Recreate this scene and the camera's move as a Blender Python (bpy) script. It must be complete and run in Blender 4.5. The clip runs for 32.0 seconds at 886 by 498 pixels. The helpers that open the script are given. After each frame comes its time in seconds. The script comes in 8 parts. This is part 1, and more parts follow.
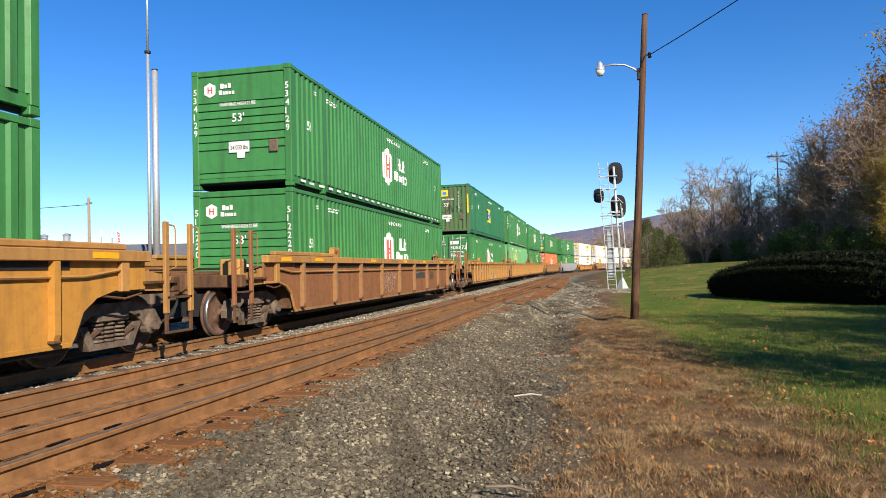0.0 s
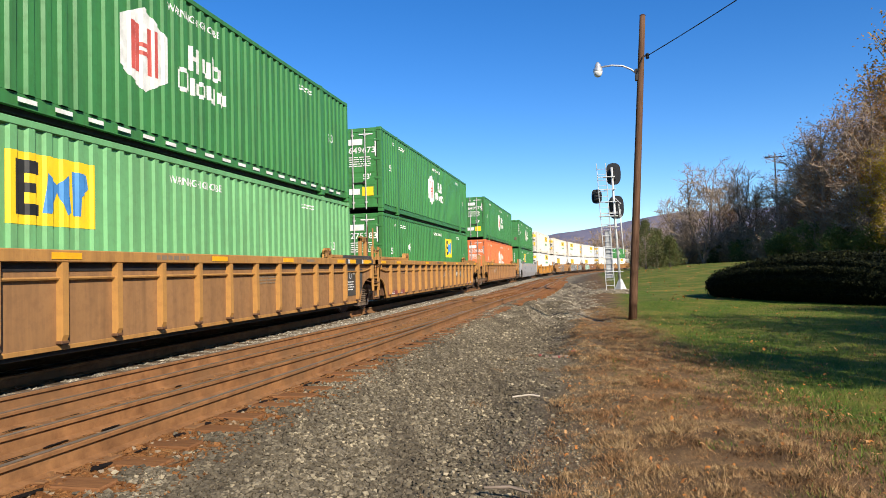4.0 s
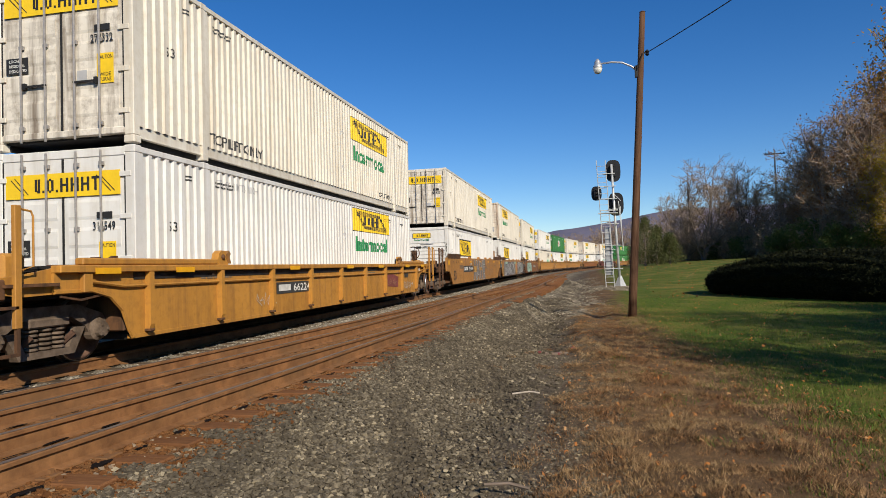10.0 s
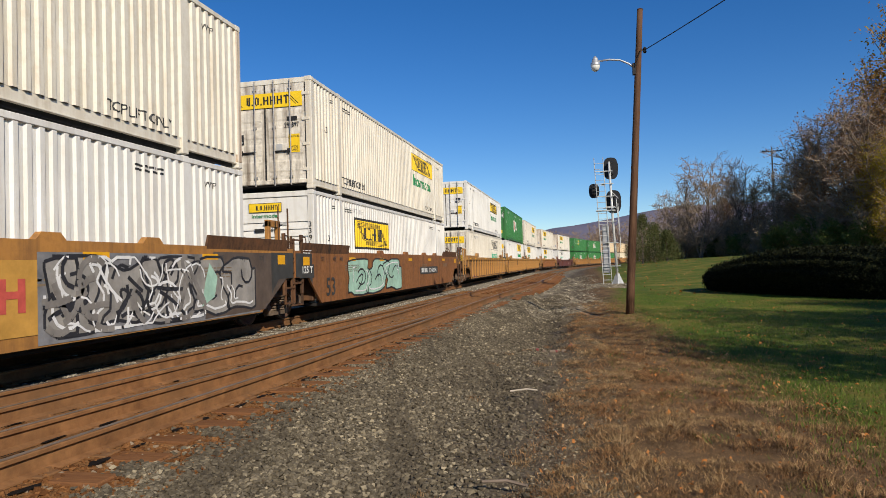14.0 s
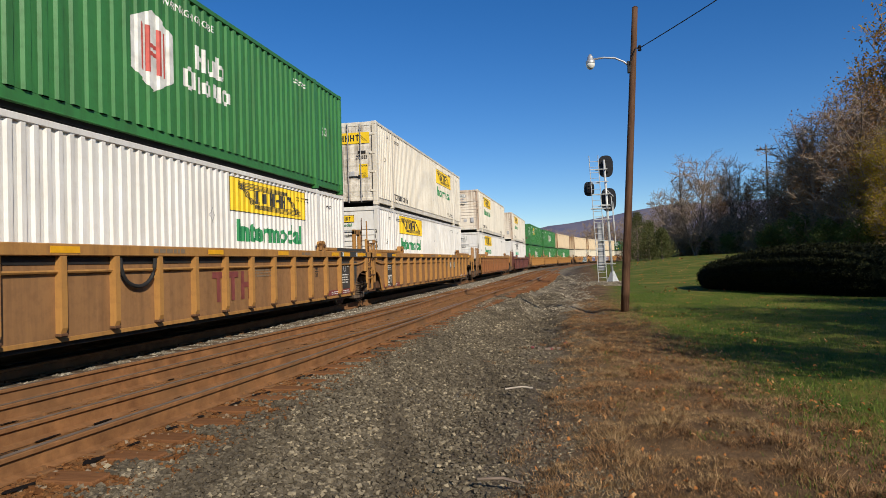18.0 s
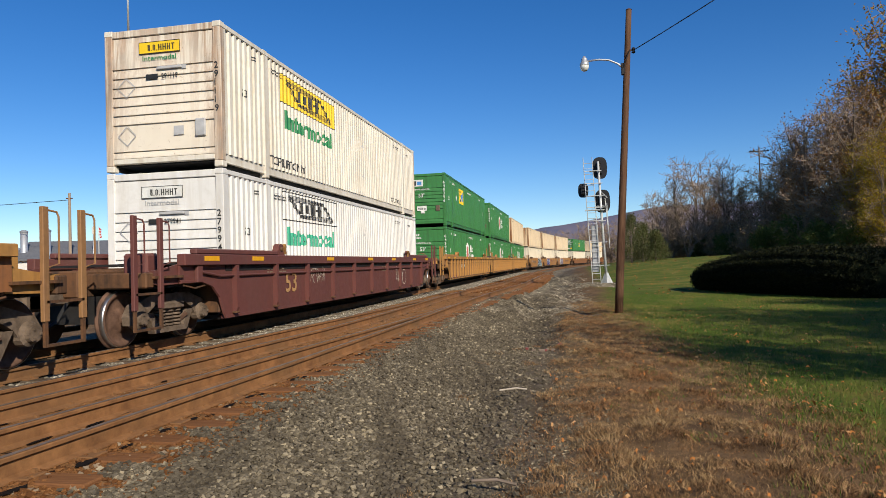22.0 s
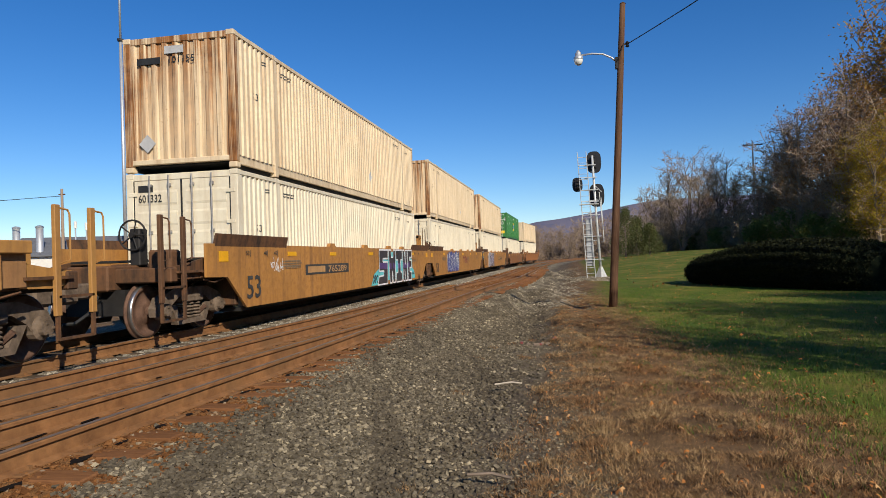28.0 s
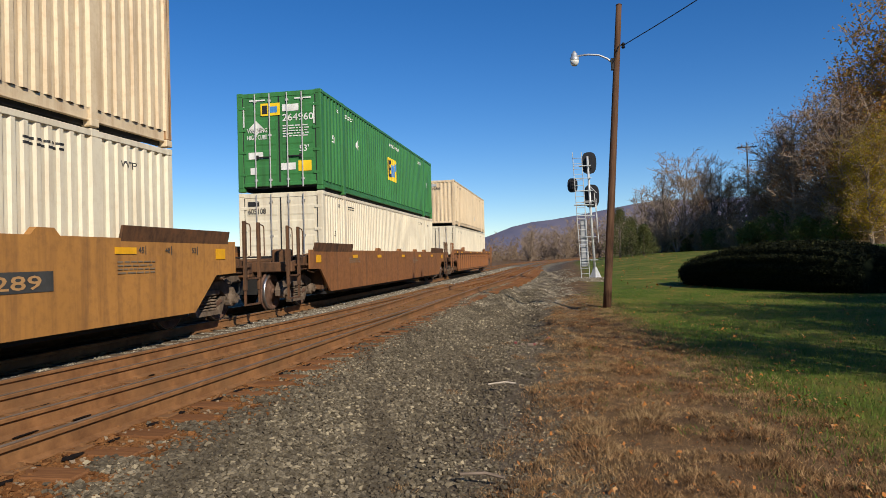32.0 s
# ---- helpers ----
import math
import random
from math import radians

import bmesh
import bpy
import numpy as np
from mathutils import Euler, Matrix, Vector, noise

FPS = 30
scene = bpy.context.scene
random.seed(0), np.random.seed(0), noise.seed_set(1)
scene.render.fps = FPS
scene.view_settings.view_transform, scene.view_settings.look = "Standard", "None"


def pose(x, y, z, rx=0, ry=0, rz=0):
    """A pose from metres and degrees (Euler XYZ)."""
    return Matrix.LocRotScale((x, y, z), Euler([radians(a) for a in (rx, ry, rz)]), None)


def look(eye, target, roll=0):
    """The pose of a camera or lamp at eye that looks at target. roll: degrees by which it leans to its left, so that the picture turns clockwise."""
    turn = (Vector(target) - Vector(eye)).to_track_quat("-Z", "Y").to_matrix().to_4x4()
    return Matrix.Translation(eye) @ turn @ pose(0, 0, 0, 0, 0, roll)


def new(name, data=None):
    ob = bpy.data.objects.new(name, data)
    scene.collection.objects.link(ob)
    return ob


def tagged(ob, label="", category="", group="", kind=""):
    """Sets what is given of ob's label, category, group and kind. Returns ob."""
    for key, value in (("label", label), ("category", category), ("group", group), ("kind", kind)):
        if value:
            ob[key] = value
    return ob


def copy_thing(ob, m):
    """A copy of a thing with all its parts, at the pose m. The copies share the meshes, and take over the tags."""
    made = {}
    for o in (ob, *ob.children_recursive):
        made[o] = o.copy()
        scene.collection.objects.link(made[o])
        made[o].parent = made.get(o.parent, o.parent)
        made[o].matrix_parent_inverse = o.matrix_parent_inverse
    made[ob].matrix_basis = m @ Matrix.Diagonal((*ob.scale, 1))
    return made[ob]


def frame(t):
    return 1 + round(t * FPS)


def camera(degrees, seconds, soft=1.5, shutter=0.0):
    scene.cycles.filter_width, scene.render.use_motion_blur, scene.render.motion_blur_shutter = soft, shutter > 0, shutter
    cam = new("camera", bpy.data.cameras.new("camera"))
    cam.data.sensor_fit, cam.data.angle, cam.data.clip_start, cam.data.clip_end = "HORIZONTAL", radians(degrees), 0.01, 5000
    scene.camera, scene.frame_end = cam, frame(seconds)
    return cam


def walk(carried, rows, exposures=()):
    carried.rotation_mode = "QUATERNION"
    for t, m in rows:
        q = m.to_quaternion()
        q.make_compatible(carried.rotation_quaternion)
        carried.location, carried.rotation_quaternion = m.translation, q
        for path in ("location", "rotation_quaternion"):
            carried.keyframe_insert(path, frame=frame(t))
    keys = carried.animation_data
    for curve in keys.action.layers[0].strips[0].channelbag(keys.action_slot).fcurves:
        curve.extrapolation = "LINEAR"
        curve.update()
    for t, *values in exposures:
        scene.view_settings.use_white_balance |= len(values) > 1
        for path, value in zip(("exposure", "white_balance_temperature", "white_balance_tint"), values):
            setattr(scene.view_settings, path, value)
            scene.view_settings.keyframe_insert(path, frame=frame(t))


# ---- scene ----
# Camera: hand-held beside the line, eye 1.2 m above the rail heads, turning slowly to the right.
EYE = (0.0, 0.0, 1.21)


def aim(yaw, pitch, roll):
    y, p = radians(yaw), radians(pitch)
    way = Vector((math.sin(y) * math.cos(p), math.cos(y) * math.cos(p), math.sin(p)))
    return look(EYE, Vector(EYE) + way, roll)


cam = camera(67.3, 32.0, soft=0.85, shutter=0.0)
walk(cam, [(t, aim(a, b, c)) for t, a, b, c in [
    (0, -12.39, 1.72, -1.44), (0.5, -12.36, 1.74, -1.46), (1, -12.34, 1.78, -1.58), (1.5, -12.31, 1.84, -1.62),
    (2, -12.29, 1.89, -1.61), (2.5, -12.30, 1.89, -1.55), (3, -12.31, 1.84, -1.51), (3.5, -12.28, 1.81, -1.50),
    (5.5, -12.10, 1.69, -1.55), (6, -12.07, 1.64, -1.55), (6.5, -12.02, 1.62, -1.55), (7, -11.97, 1.62, -1.58),
    (7.5, -12.00, 1.63, -1.57), (8, -12.09, 1.63, -1.50), (8.5, -12.15, 1.60, -1.49), (9, -12.16, 1.60, -1.51),
    (9.5, -12.17, 1.59, -1.53), (10, -12.22, 1.54, -1.55), (10.5, -12.26, 1.49, -1.56),
    (11, -12.30, 1.40, -1.61), (11.5, -12.30, 1.36, -1.63), (12, -12.24, 1.37, -1.64),
    (12.5, -12.16, 1.39, -1.65), (13, -12.11, 1.40, -1.59), (13.5, -12.09, 1.37, -1.57),
    (14, -12.03, 1.33, -1.60), (14.5, -11.93, 1.31, -1.69), (16.5, -11.77, 1.11, -1.65),
    (17, -11.71, 1.12, -1.64), (17.5, -11.66, 1.12, -1.63), (18, -11.63, 1.14, -1.64),
    (18.5, -11.59, 1.17, -1.62), (19, -11.53, 1.18, -1.61), (19.5, -11.45, 1.21, -1.63),
    (20, -11.36, 1.23, -1.66), (20.5, -11.29, 1.25, -1.66), (21, -11.26, 1.25, -1.63),
    (21.5, -11.22, 1.25, -1.64), (22, -11.14, 1.25, -1.63), (22.5, -11.10, 1.24, -1.64),
    (23, -11.10, 1.20, -1.60), (23.5, -11.14, 1.13, -1.60), (24, -11.19, 1.03, -1.67),
    (24.5, -11.21, 0.90, -1.74), (25, -11.19, 0.81, -1.76), (25.5, -11.12, 0.75, -1.76),
    (27.5, -10.79, 0.79, -1.90), (28, -10.69, 0.78, -1.87), (28.5, -10.63, 0.77, -1.76),
    (29, -10.59, 0.78, -1.60), (29.5, -10.53, 0.80, -1.54), (29.8, -10.50, 0.80, -1.56), (29.9, -9.95, 0.80, -1.66), (30, -9.86, 0.81, -1.68),
    (30.5, -9.88, 0.73, -1.48), (31, -10.03, 0.75, -1.37), (31.5, -10.17, 0.75, -1.42),
    (32, -10.24, 0.72, -1.43),
]], exposures=[(0, 0.75), (8, 0.8), (9, 0.48), (9.5, 0.3), (10, 0.14), (11, 0.04), (12, 0.02), (14, 0.12), (17, 0.06), (20, 0.2), (22, 0.22), (23.5, 0.55), (25, 0.7), (26, 0.55), (28, 0.2), (29, 0.08), (30, 0.17), (32, 0.15)])

# ---- light: clear autumn sky, low sun from behind the camera's right shoulder ----
SUN_AZ, SUN_EL = radians(141), radians(31)
world = bpy.data.worlds.new("sky")
scene.world = world
world.use_nodes = True
wn = world.node_tree.nodes
sky = wn.new("ShaderNodeTexSky")
sky.sky_type, sky.sun_disc = "NISHITA", False
sky.sun_elevation, sky.sun_rotation = SUN_EL, SUN_AZ
sky.air_density, sky.dust_density, sky.ozone_density = 1.0, 0.0, 4.0
sky.altitude = 1100.0
wn["Background"].inputs["Strength"].default_value = 0.099
rich = wn.new("ShaderNodeHueSaturation")
rich.inputs["Hue"].default_value, rich.inputs["Saturation"].default_value = 0.508, 1.29
world.node_tree.links.new(sky.outputs[0], rich.inputs["Color"])
world.node_tree.links.new(rich.outputs[0], wn["Background"].inputs[0])
sun_way = Vector((math.sin(SUN_AZ) * math.cos(SUN_EL), math.cos(SUN_AZ) * math.cos(SUN_EL), math.sin(SUN_EL)))
sun = new("sun", bpy.data.lights.new("sun", "SUN"))
sun.data.energy, sun.data.angle, sun.data.color = 5.0, radians(0.53), (1.0, 0.9, 0.74)
sun.matrix_world = look(sun_way * 200, (0, 0, 0))

# ---- materials ----


class Nodes:
    """A node material under construction."""

    def __init__(self, name, rough=0.6, metal=0.0):
        self.mat = bpy.data.materials.new(name)
        self.mat.use_nodes = True
        self.tree = self.mat.node_tree
        self.bsdf = self.tree.nodes["Principled BSDF"]
        self.bsdf.inputs["Roughness"].default_value = rough
        self.bsdf.inputs["Metallic"].default_value = metal
        self.bsdf.inputs["Specular IOR Level"].default_value = 0.3 if rough < 0.8 else 0.08
        self.pos = self.add("ShaderNodeTexCoord").outputs["Object"]

    def add(self, kind, **sets):
        n = self.tree.nodes.new(kind)
        for k, v in sets.items():
            n.inputs[k.replace("_", " ")].default_value = v
        return n

    def link(self, a, b):
        self.tree.links.new(a, b)

    def world_pos(self):
        self.pos = self.add("ShaderNodeNewGeometry").outputs["Position"]
        return self

    def stretch(self, sx, sy, sz, src=None):
        m = self.add("ShaderNodeMapping")
        m.inputs["Scale"].default_value = (sx, sy, sz)
        self.link(src or self.pos, m.inputs["Vector"])
        return m.outputs[0]

    def noise(self, scale, detail=4.0, rough=0.6, vec=None):
        n = self.add("ShaderNodeTexNoise", Scale=scale, Detail=detail, Roughness=rough)
        self.link(vec or self.pos, n.inputs["Vector"])
        return n.outputs["Fac"]

    def ramp(self, fac, a, b, ca=(0, 0, 0), cb=(1, 1, 1)):
        r = self.add("ShaderNodeValToRGB")
        e = r.color_ramp.elements
        e[0].position, e[1].position = a, b
        e[0].color, e[1].color = (*ca, 1), (*cb, 1)
        self.link(fac, r.inputs[0])
        return r.outputs[0]

    def mix(self, fac, a, b, mode="MIX"):
        m = self.tree.nodes.new("ShaderNodeMix")
        m.data_type, m.blend_type = "RGBA", mode
        for val, sock in ((fac, m.inputs[0]), (a, m.inputs[6]), (b, m.inputs[7])):
            if isinstance(val, (int, float)):
                sock.default_value = val
            elif isinstance(val, tuple):
                sock.default_value = (*val, 1)
            else:
                self.link(val, sock)
        return m.outputs[2]

    def math(self, op, a, b=0.0):
        m = self.tree.nodes.new("ShaderNodeMath")
        m.operation = op
        for val, sock in ((a, m.inputs[0]), (b, m.inputs[1])):
            if isinstance(val, (int, float)):
                sock.default_value = val
            else:
                self.link(val, sock)
        return m.outputs[0]

    def random(self):
        return self.add("ShaderNodeObjectInfo").outputs["Random"]

    def island(self):
        return self.add("ShaderNodeNewGeometry").outputs["Random Per Island"]

    def bump(self, height, strength=0.3, distance=0.01):
        b = self.add("ShaderNodeBump", Strength=strength, Distance=distance)
        self.link(height, b.inputs["Height"])
        self.link(b.outputs[0], self.bsdf.inputs["Normal"])

    def done(self, colour, rough=None):
        if isinstance(colour, tuple):
            self.bsdf.inputs["Base Color"].default_value = (*colour, 1)
        else:
            self.link(colour, self.bsdf.inputs["Base Color"])
        if rough is not None:
            self.link(rough, self.bsdf.inputs["Roughness"])
        return self.mat


def dim(c, k):
    return tuple(v * k for v in c)


def painted(name, colour, dirt=(0.12, 0.08, 0.05), amount=0.5, rough=0.45, rust=0.0, streak=True):
    """Weathered paint: fading in large patches, rain streaks running down, fine grime and rust spots."""
    n = Nodes(name, rough)
    big = n.noise(0.55, 3)
    base = n.mix(n.ramp(big, 0.3, 0.7), dim(colour, 0.86), tuple(min(1, v * 1.1) for v in colour))
    base = n.mix(n.math("MULTIPLY", n.random(), 0.25), base, dim(colour, 0.8))
    if streak:
        runs = n.noise(1.0, 5, 0.65, n.stretch(5, 5, 0.35))
        base = n.mix(n.math("MULTIPLY", n.ramp(runs, 0.46, 0.7), amount), base, dirt)
    grime = n.noise(7, 6, 0.7)
    base = n.mix(n.math("MULTIPLY", n.ramp(grime, 0.47, 0.74), amount * 0.7), base, dirt)
    if rust:
        spots = n.noise(2.2, 8, 0.75)
        base = n.mix(n.math("MULTIPLY", n.ramp(spots, 0.62 - 0.12 * rust, 0.72), rust), base, (0.19, 0.075, 0.03))
    n.bump(n.noise(60, 3), 0.08, 0.003)
    return n.done(base, n.ramp(grime, 0.3, 0.8, (rough - 0.08,) * 3, (rough + 0.2,) * 3))


def plain(name, colour, rough=0.5, metal=0.0, var=0.15, scale=9.0):
    n = Nodes(name, rough, metal)
    g = n.noise(scale, 5, 0.65)
    base = n.mix(n.ramp(g, 0.3, 0.75), dim(colour, 1 - var), tuple(min(1, v * (1 + var)) for v in colour))
    n.bump(n.noise(scale * 6, 3), 0.1, 0.004)
    return n.done(base)


def rusty_front(name, colour, amount=1.0, all_over=0.0):
    """Cream paint with rust that bleeds from the header, the posts and the seams, thinning as it runs down."""
    n = Nodes(name, 0.55)
    sep = n.add("ShaderNodeSeparateXYZ")
    n.link(n.pos, sep.inputs[0])
    base = n.mix(n.ramp(n.noise(0.8, 4), 0.3, 0.7), dim(colour, 0.86), colour)
    runs = n.ramp(n.noise(1.0, 6, 0.7, n.stretch(7, 7, 0.2)), 0.4, 0.55)
    high = n.math("POWER", n.math("DIVIDE", sep.outputs[2], 2.9), 2.0)
    side = n.math("POWER", n.math("DIVIDE", n.math("ABSOLUTE", sep.outputs[0]), 1.3), 4.0)
    where = n.math("MINIMUM", n.math("ADD", n.math("ADD", n.math("MULTIPLY", high, 0.75), side), all_over), 1.0)
    rust = n.mix(n.ramp(n.noise(3, 6), 0.35, 0.65), (0.12, 0.045, 0.014), (0.31, 0.13, 0.037))
    base = n.mix(n.math("MULTIPLY", n.math("MULTIPLY", runs, where), amount), base, rust)
    base = n.mix(n.math("MULTIPLY", n.ramp(n.noise(9, 7, 0.75), 0.6, 0.7), 0.6), base, (0.16, 0.06, 0.02))
    return n.done(base)


GREEN = painted("green_paint", (0.046, 0.195, 0.054), (0.03, 0.055, 0.025), 0.4, 0.42)
PALE_GREEN = painted("faded_green_paint", (0.14, 0.36, 0.15), (0.08, 0.12, 0.06), 0.35, 0.55)
DEEP_GREEN = painted("dark_green_paint", (0.02, 0.15, 0.06), (0.05, 0.05, 0.03), 0.5, 0.45, 0.25)
GRIMY_GREEN = painted("grimy_green_paint", (0.05, 0.14, 0.05), (0.11, 0.085, 0.05), 1.0, 0.6, 0.6)
ORANGE = painted("orange_paint", (0.62, 0.16, 0.055), (0.25, 0.08, 0.04), 0.3, 0.5)
WHITE = painted("white_paint", (0.7, 0.69, 0.66), (0.38, 0.33, 0.25), 0.3, 0.45)
OLD_WHITE = painted("old_white_paint", (0.7, 0.66, 0.57), (0.36, 0.27, 0.16), 0.4, 0.5, 0.1)
WHITE_RUST = rusty_front("rust_streaked_white_paint", (0.74, 0.67, 0.55), 0.7)
CREAM = painted("cream_paint", (0.68, 0.55, 0.37), (0.33, 0.2, 0.1), 0.5, 0.5, 0.16)
CREAM_PALE = painted("pale_cream_paint", (0.7, 0.635, 0.49), (0.36, 0.26, 0.16), 0.35, 0.5, 0.06)
CREAM_RUST = rusty_front("rust_streaked_cream_paint", (0.72, 0.56, 0.36), 1.0, 0.42)
SOOTY_WHITE = painted("sooty_white_paint", (0.7, 0.65, 0.56), (0.15, 0.11, 0.075), 0.85, 0.55, 0.3)
YELLOW_CAR = painted("yellow_car_paint", (0.39, 0.2, 0.058), (0.14, 0.072, 0.034), 0.5, 0.55, 0.4)
BROWN_CAR = painted("brown_car_paint", (0.25, 0.105, 0.036), (0.09, 0.045, 0.025), 0.7, 0.6, 0.35)
UMBER_CAR = painted("orange_brown_car_paint", (0.4, 0.19, 0.05), (0.15, 0.075, 0.034), 0.65, 0.5, 0.25)
TAN_CAR = painted("tan_car_paint", (0.28, 0.148, 0.062), (0.12, 0.064, 0.033), 0.55, 0.6, 0.4)
WORN_POST = painted("worn_rusty_yellow_paint", (0.3, 0.15, 0.045), (0.07, 0.038, 0.022), 1.0, 0.65, 0.75)
GRIMY = painted("grimy_brown_paint", (0.125, 0.06, 0.028), (0.03, 0.02, 0.014), 1.0, 0.75, 0.5)
RUST_CAR = painted("rusty_car_paint", (0.25, 0.105, 0.04), (0.1, 0.05, 0.03), 0.6, 0.65, 0.4)
ORANGE_CAR = painted("orange_car_paint", (0.45, 0.215, 0.04), (0.15, 0.07, 0.03), 0.5, 0.5, 0.2)
MAROON_CAR = painted("maroon_car_paint", (0.13, 0.045, 0.038), (0.1, 0.06, 0.05), 0.4, 0.55, 0.15)
GREY_CAR = painted("grey_car_paint", (0.36, 0.36, 0.37), (0.2, 0.17, 0.14), 0.3, 0.4)
IRON = plain("dusty_cast_iron", (0.135, 0.1, 0.074), 0.85, 0.0, 0.5, 6)
WHEEL = plain("rust_dark_wheel_steel", (0.12, 0.07, 0.05), 0.9, 0.0, 0.5, 5)
DARK = plain("dark_steel", (0.028, 0.026, 0.025), 0.6, 0.3, 0.3, 5)
BRIGHT = plain("worn_bright_steel", (0.34, 0.32, 0.3), 0.4, 0.4, 0.25, 12)
TREAD = plain("polished_wheel_tread", (0.42, 0.41, 0.4), 0.28, 0.9, 0.2, 12)
GREY_GRIME = painted("grimy_grey_paint", (0.24, 0.235, 0.23), (0.07, 0.06, 0.05), 0.9, 0.6, 0.2)
RUBBER = plain("black_gasket", (0.02, 0.02, 0.02), 0.7)
MARK_WHITE = plain("white_lettering", (0.66, 0.66, 0.62), 0.5, 0, 0.25, 4)
MARK_BLACK = plain("black_lettering", (0.025, 0.025, 0.025), 0.5, 0, 0.3, 5)
MARK_RED = plain("red_lettering", (0.5, 0.09, 0.07), 0.5, 0, 0.25, 5)
MARK_YELLOW = plain("yellow_panel", (0.78, 0.52, 0.02), 0.45, 0, 0.1, 5)
REFLECTOR = plain("amber_reflector", (0.72, 0.36, 0.015), 0.4, 0, 0.15, 5)
MARK_GREEN = plain("green_lettering", (0.02, 0.2, 0.07), 0.5, 0, 0.2, 5)
TEAL_GREEN = plain("sea_green_lettering", (0.05, 0.36, 0.22), 0.5, 0, 0.2, 5)
MARK_BLUE = plain("blue_lettering", (0.06, 0.22, 0.5), 0.5, 0, 0.2, 5)
MARK_GREY = plain("grey_lettering", (0.4, 0.4, 0.4), 0.5, 0, 0.2, 5)
FAINT = plain("faded_lettering", (0.2, 0.15, 0.1), 0.6, 0, 0.2, 5)
PATCH_RED = plain("red_brown_patch", (0.2, 0.055, 0.05), 0.55, 0, 0.3, 4)
SMOKE = plain("smoky_green_spray", (0.028, 0.05, 0.026), 0.6, 0, 0.5, 6)
PATCH_DARK = plain("dark_grey_patch", (0.05, 0.05, 0.048), 0.55, 0, 0.3, 4)
SPRAY_GREY = plain("grey_spray_paint", (0.2, 0.2, 0.21), 0.5, 0, 0.4, 3)
SPRAY_WHITE = plain("white_spray_paint", (0.68, 0.68, 0.68), 0.5, 0, 0.15, 4)
SPRAY_BLACK = plain("black_spray_paint", (0.03, 0.03, 0.035), 0.5, 0, 0.4, 3)
SPRAY_TEAL = plain("pale_teal_spray_paint", (0.33, 0.52, 0.42), 0.5, 0, 0.25, 3)
SPRAY_CYAN = plain("cyan_spray_paint", (0.12, 0.5, 0.55), 0.5, 0, 0.2, 3)
SPRAY_BLUE = plain("blue_spray_paint", (0.05, 0.07, 0.26), 0.5, 0, 0.3, 3)
SPRAY_PURPLE = plain("purple_spray_paint", (0.09, 0.05, 0.16), 0.5, 0, 0.3, 3)
SPRAY_VIOLET = plain("violet_grey_spray_paint", (0.25, 0.2, 0.26), 0.5, 0, 0.3, 3)

# ---- mesh helpers ----


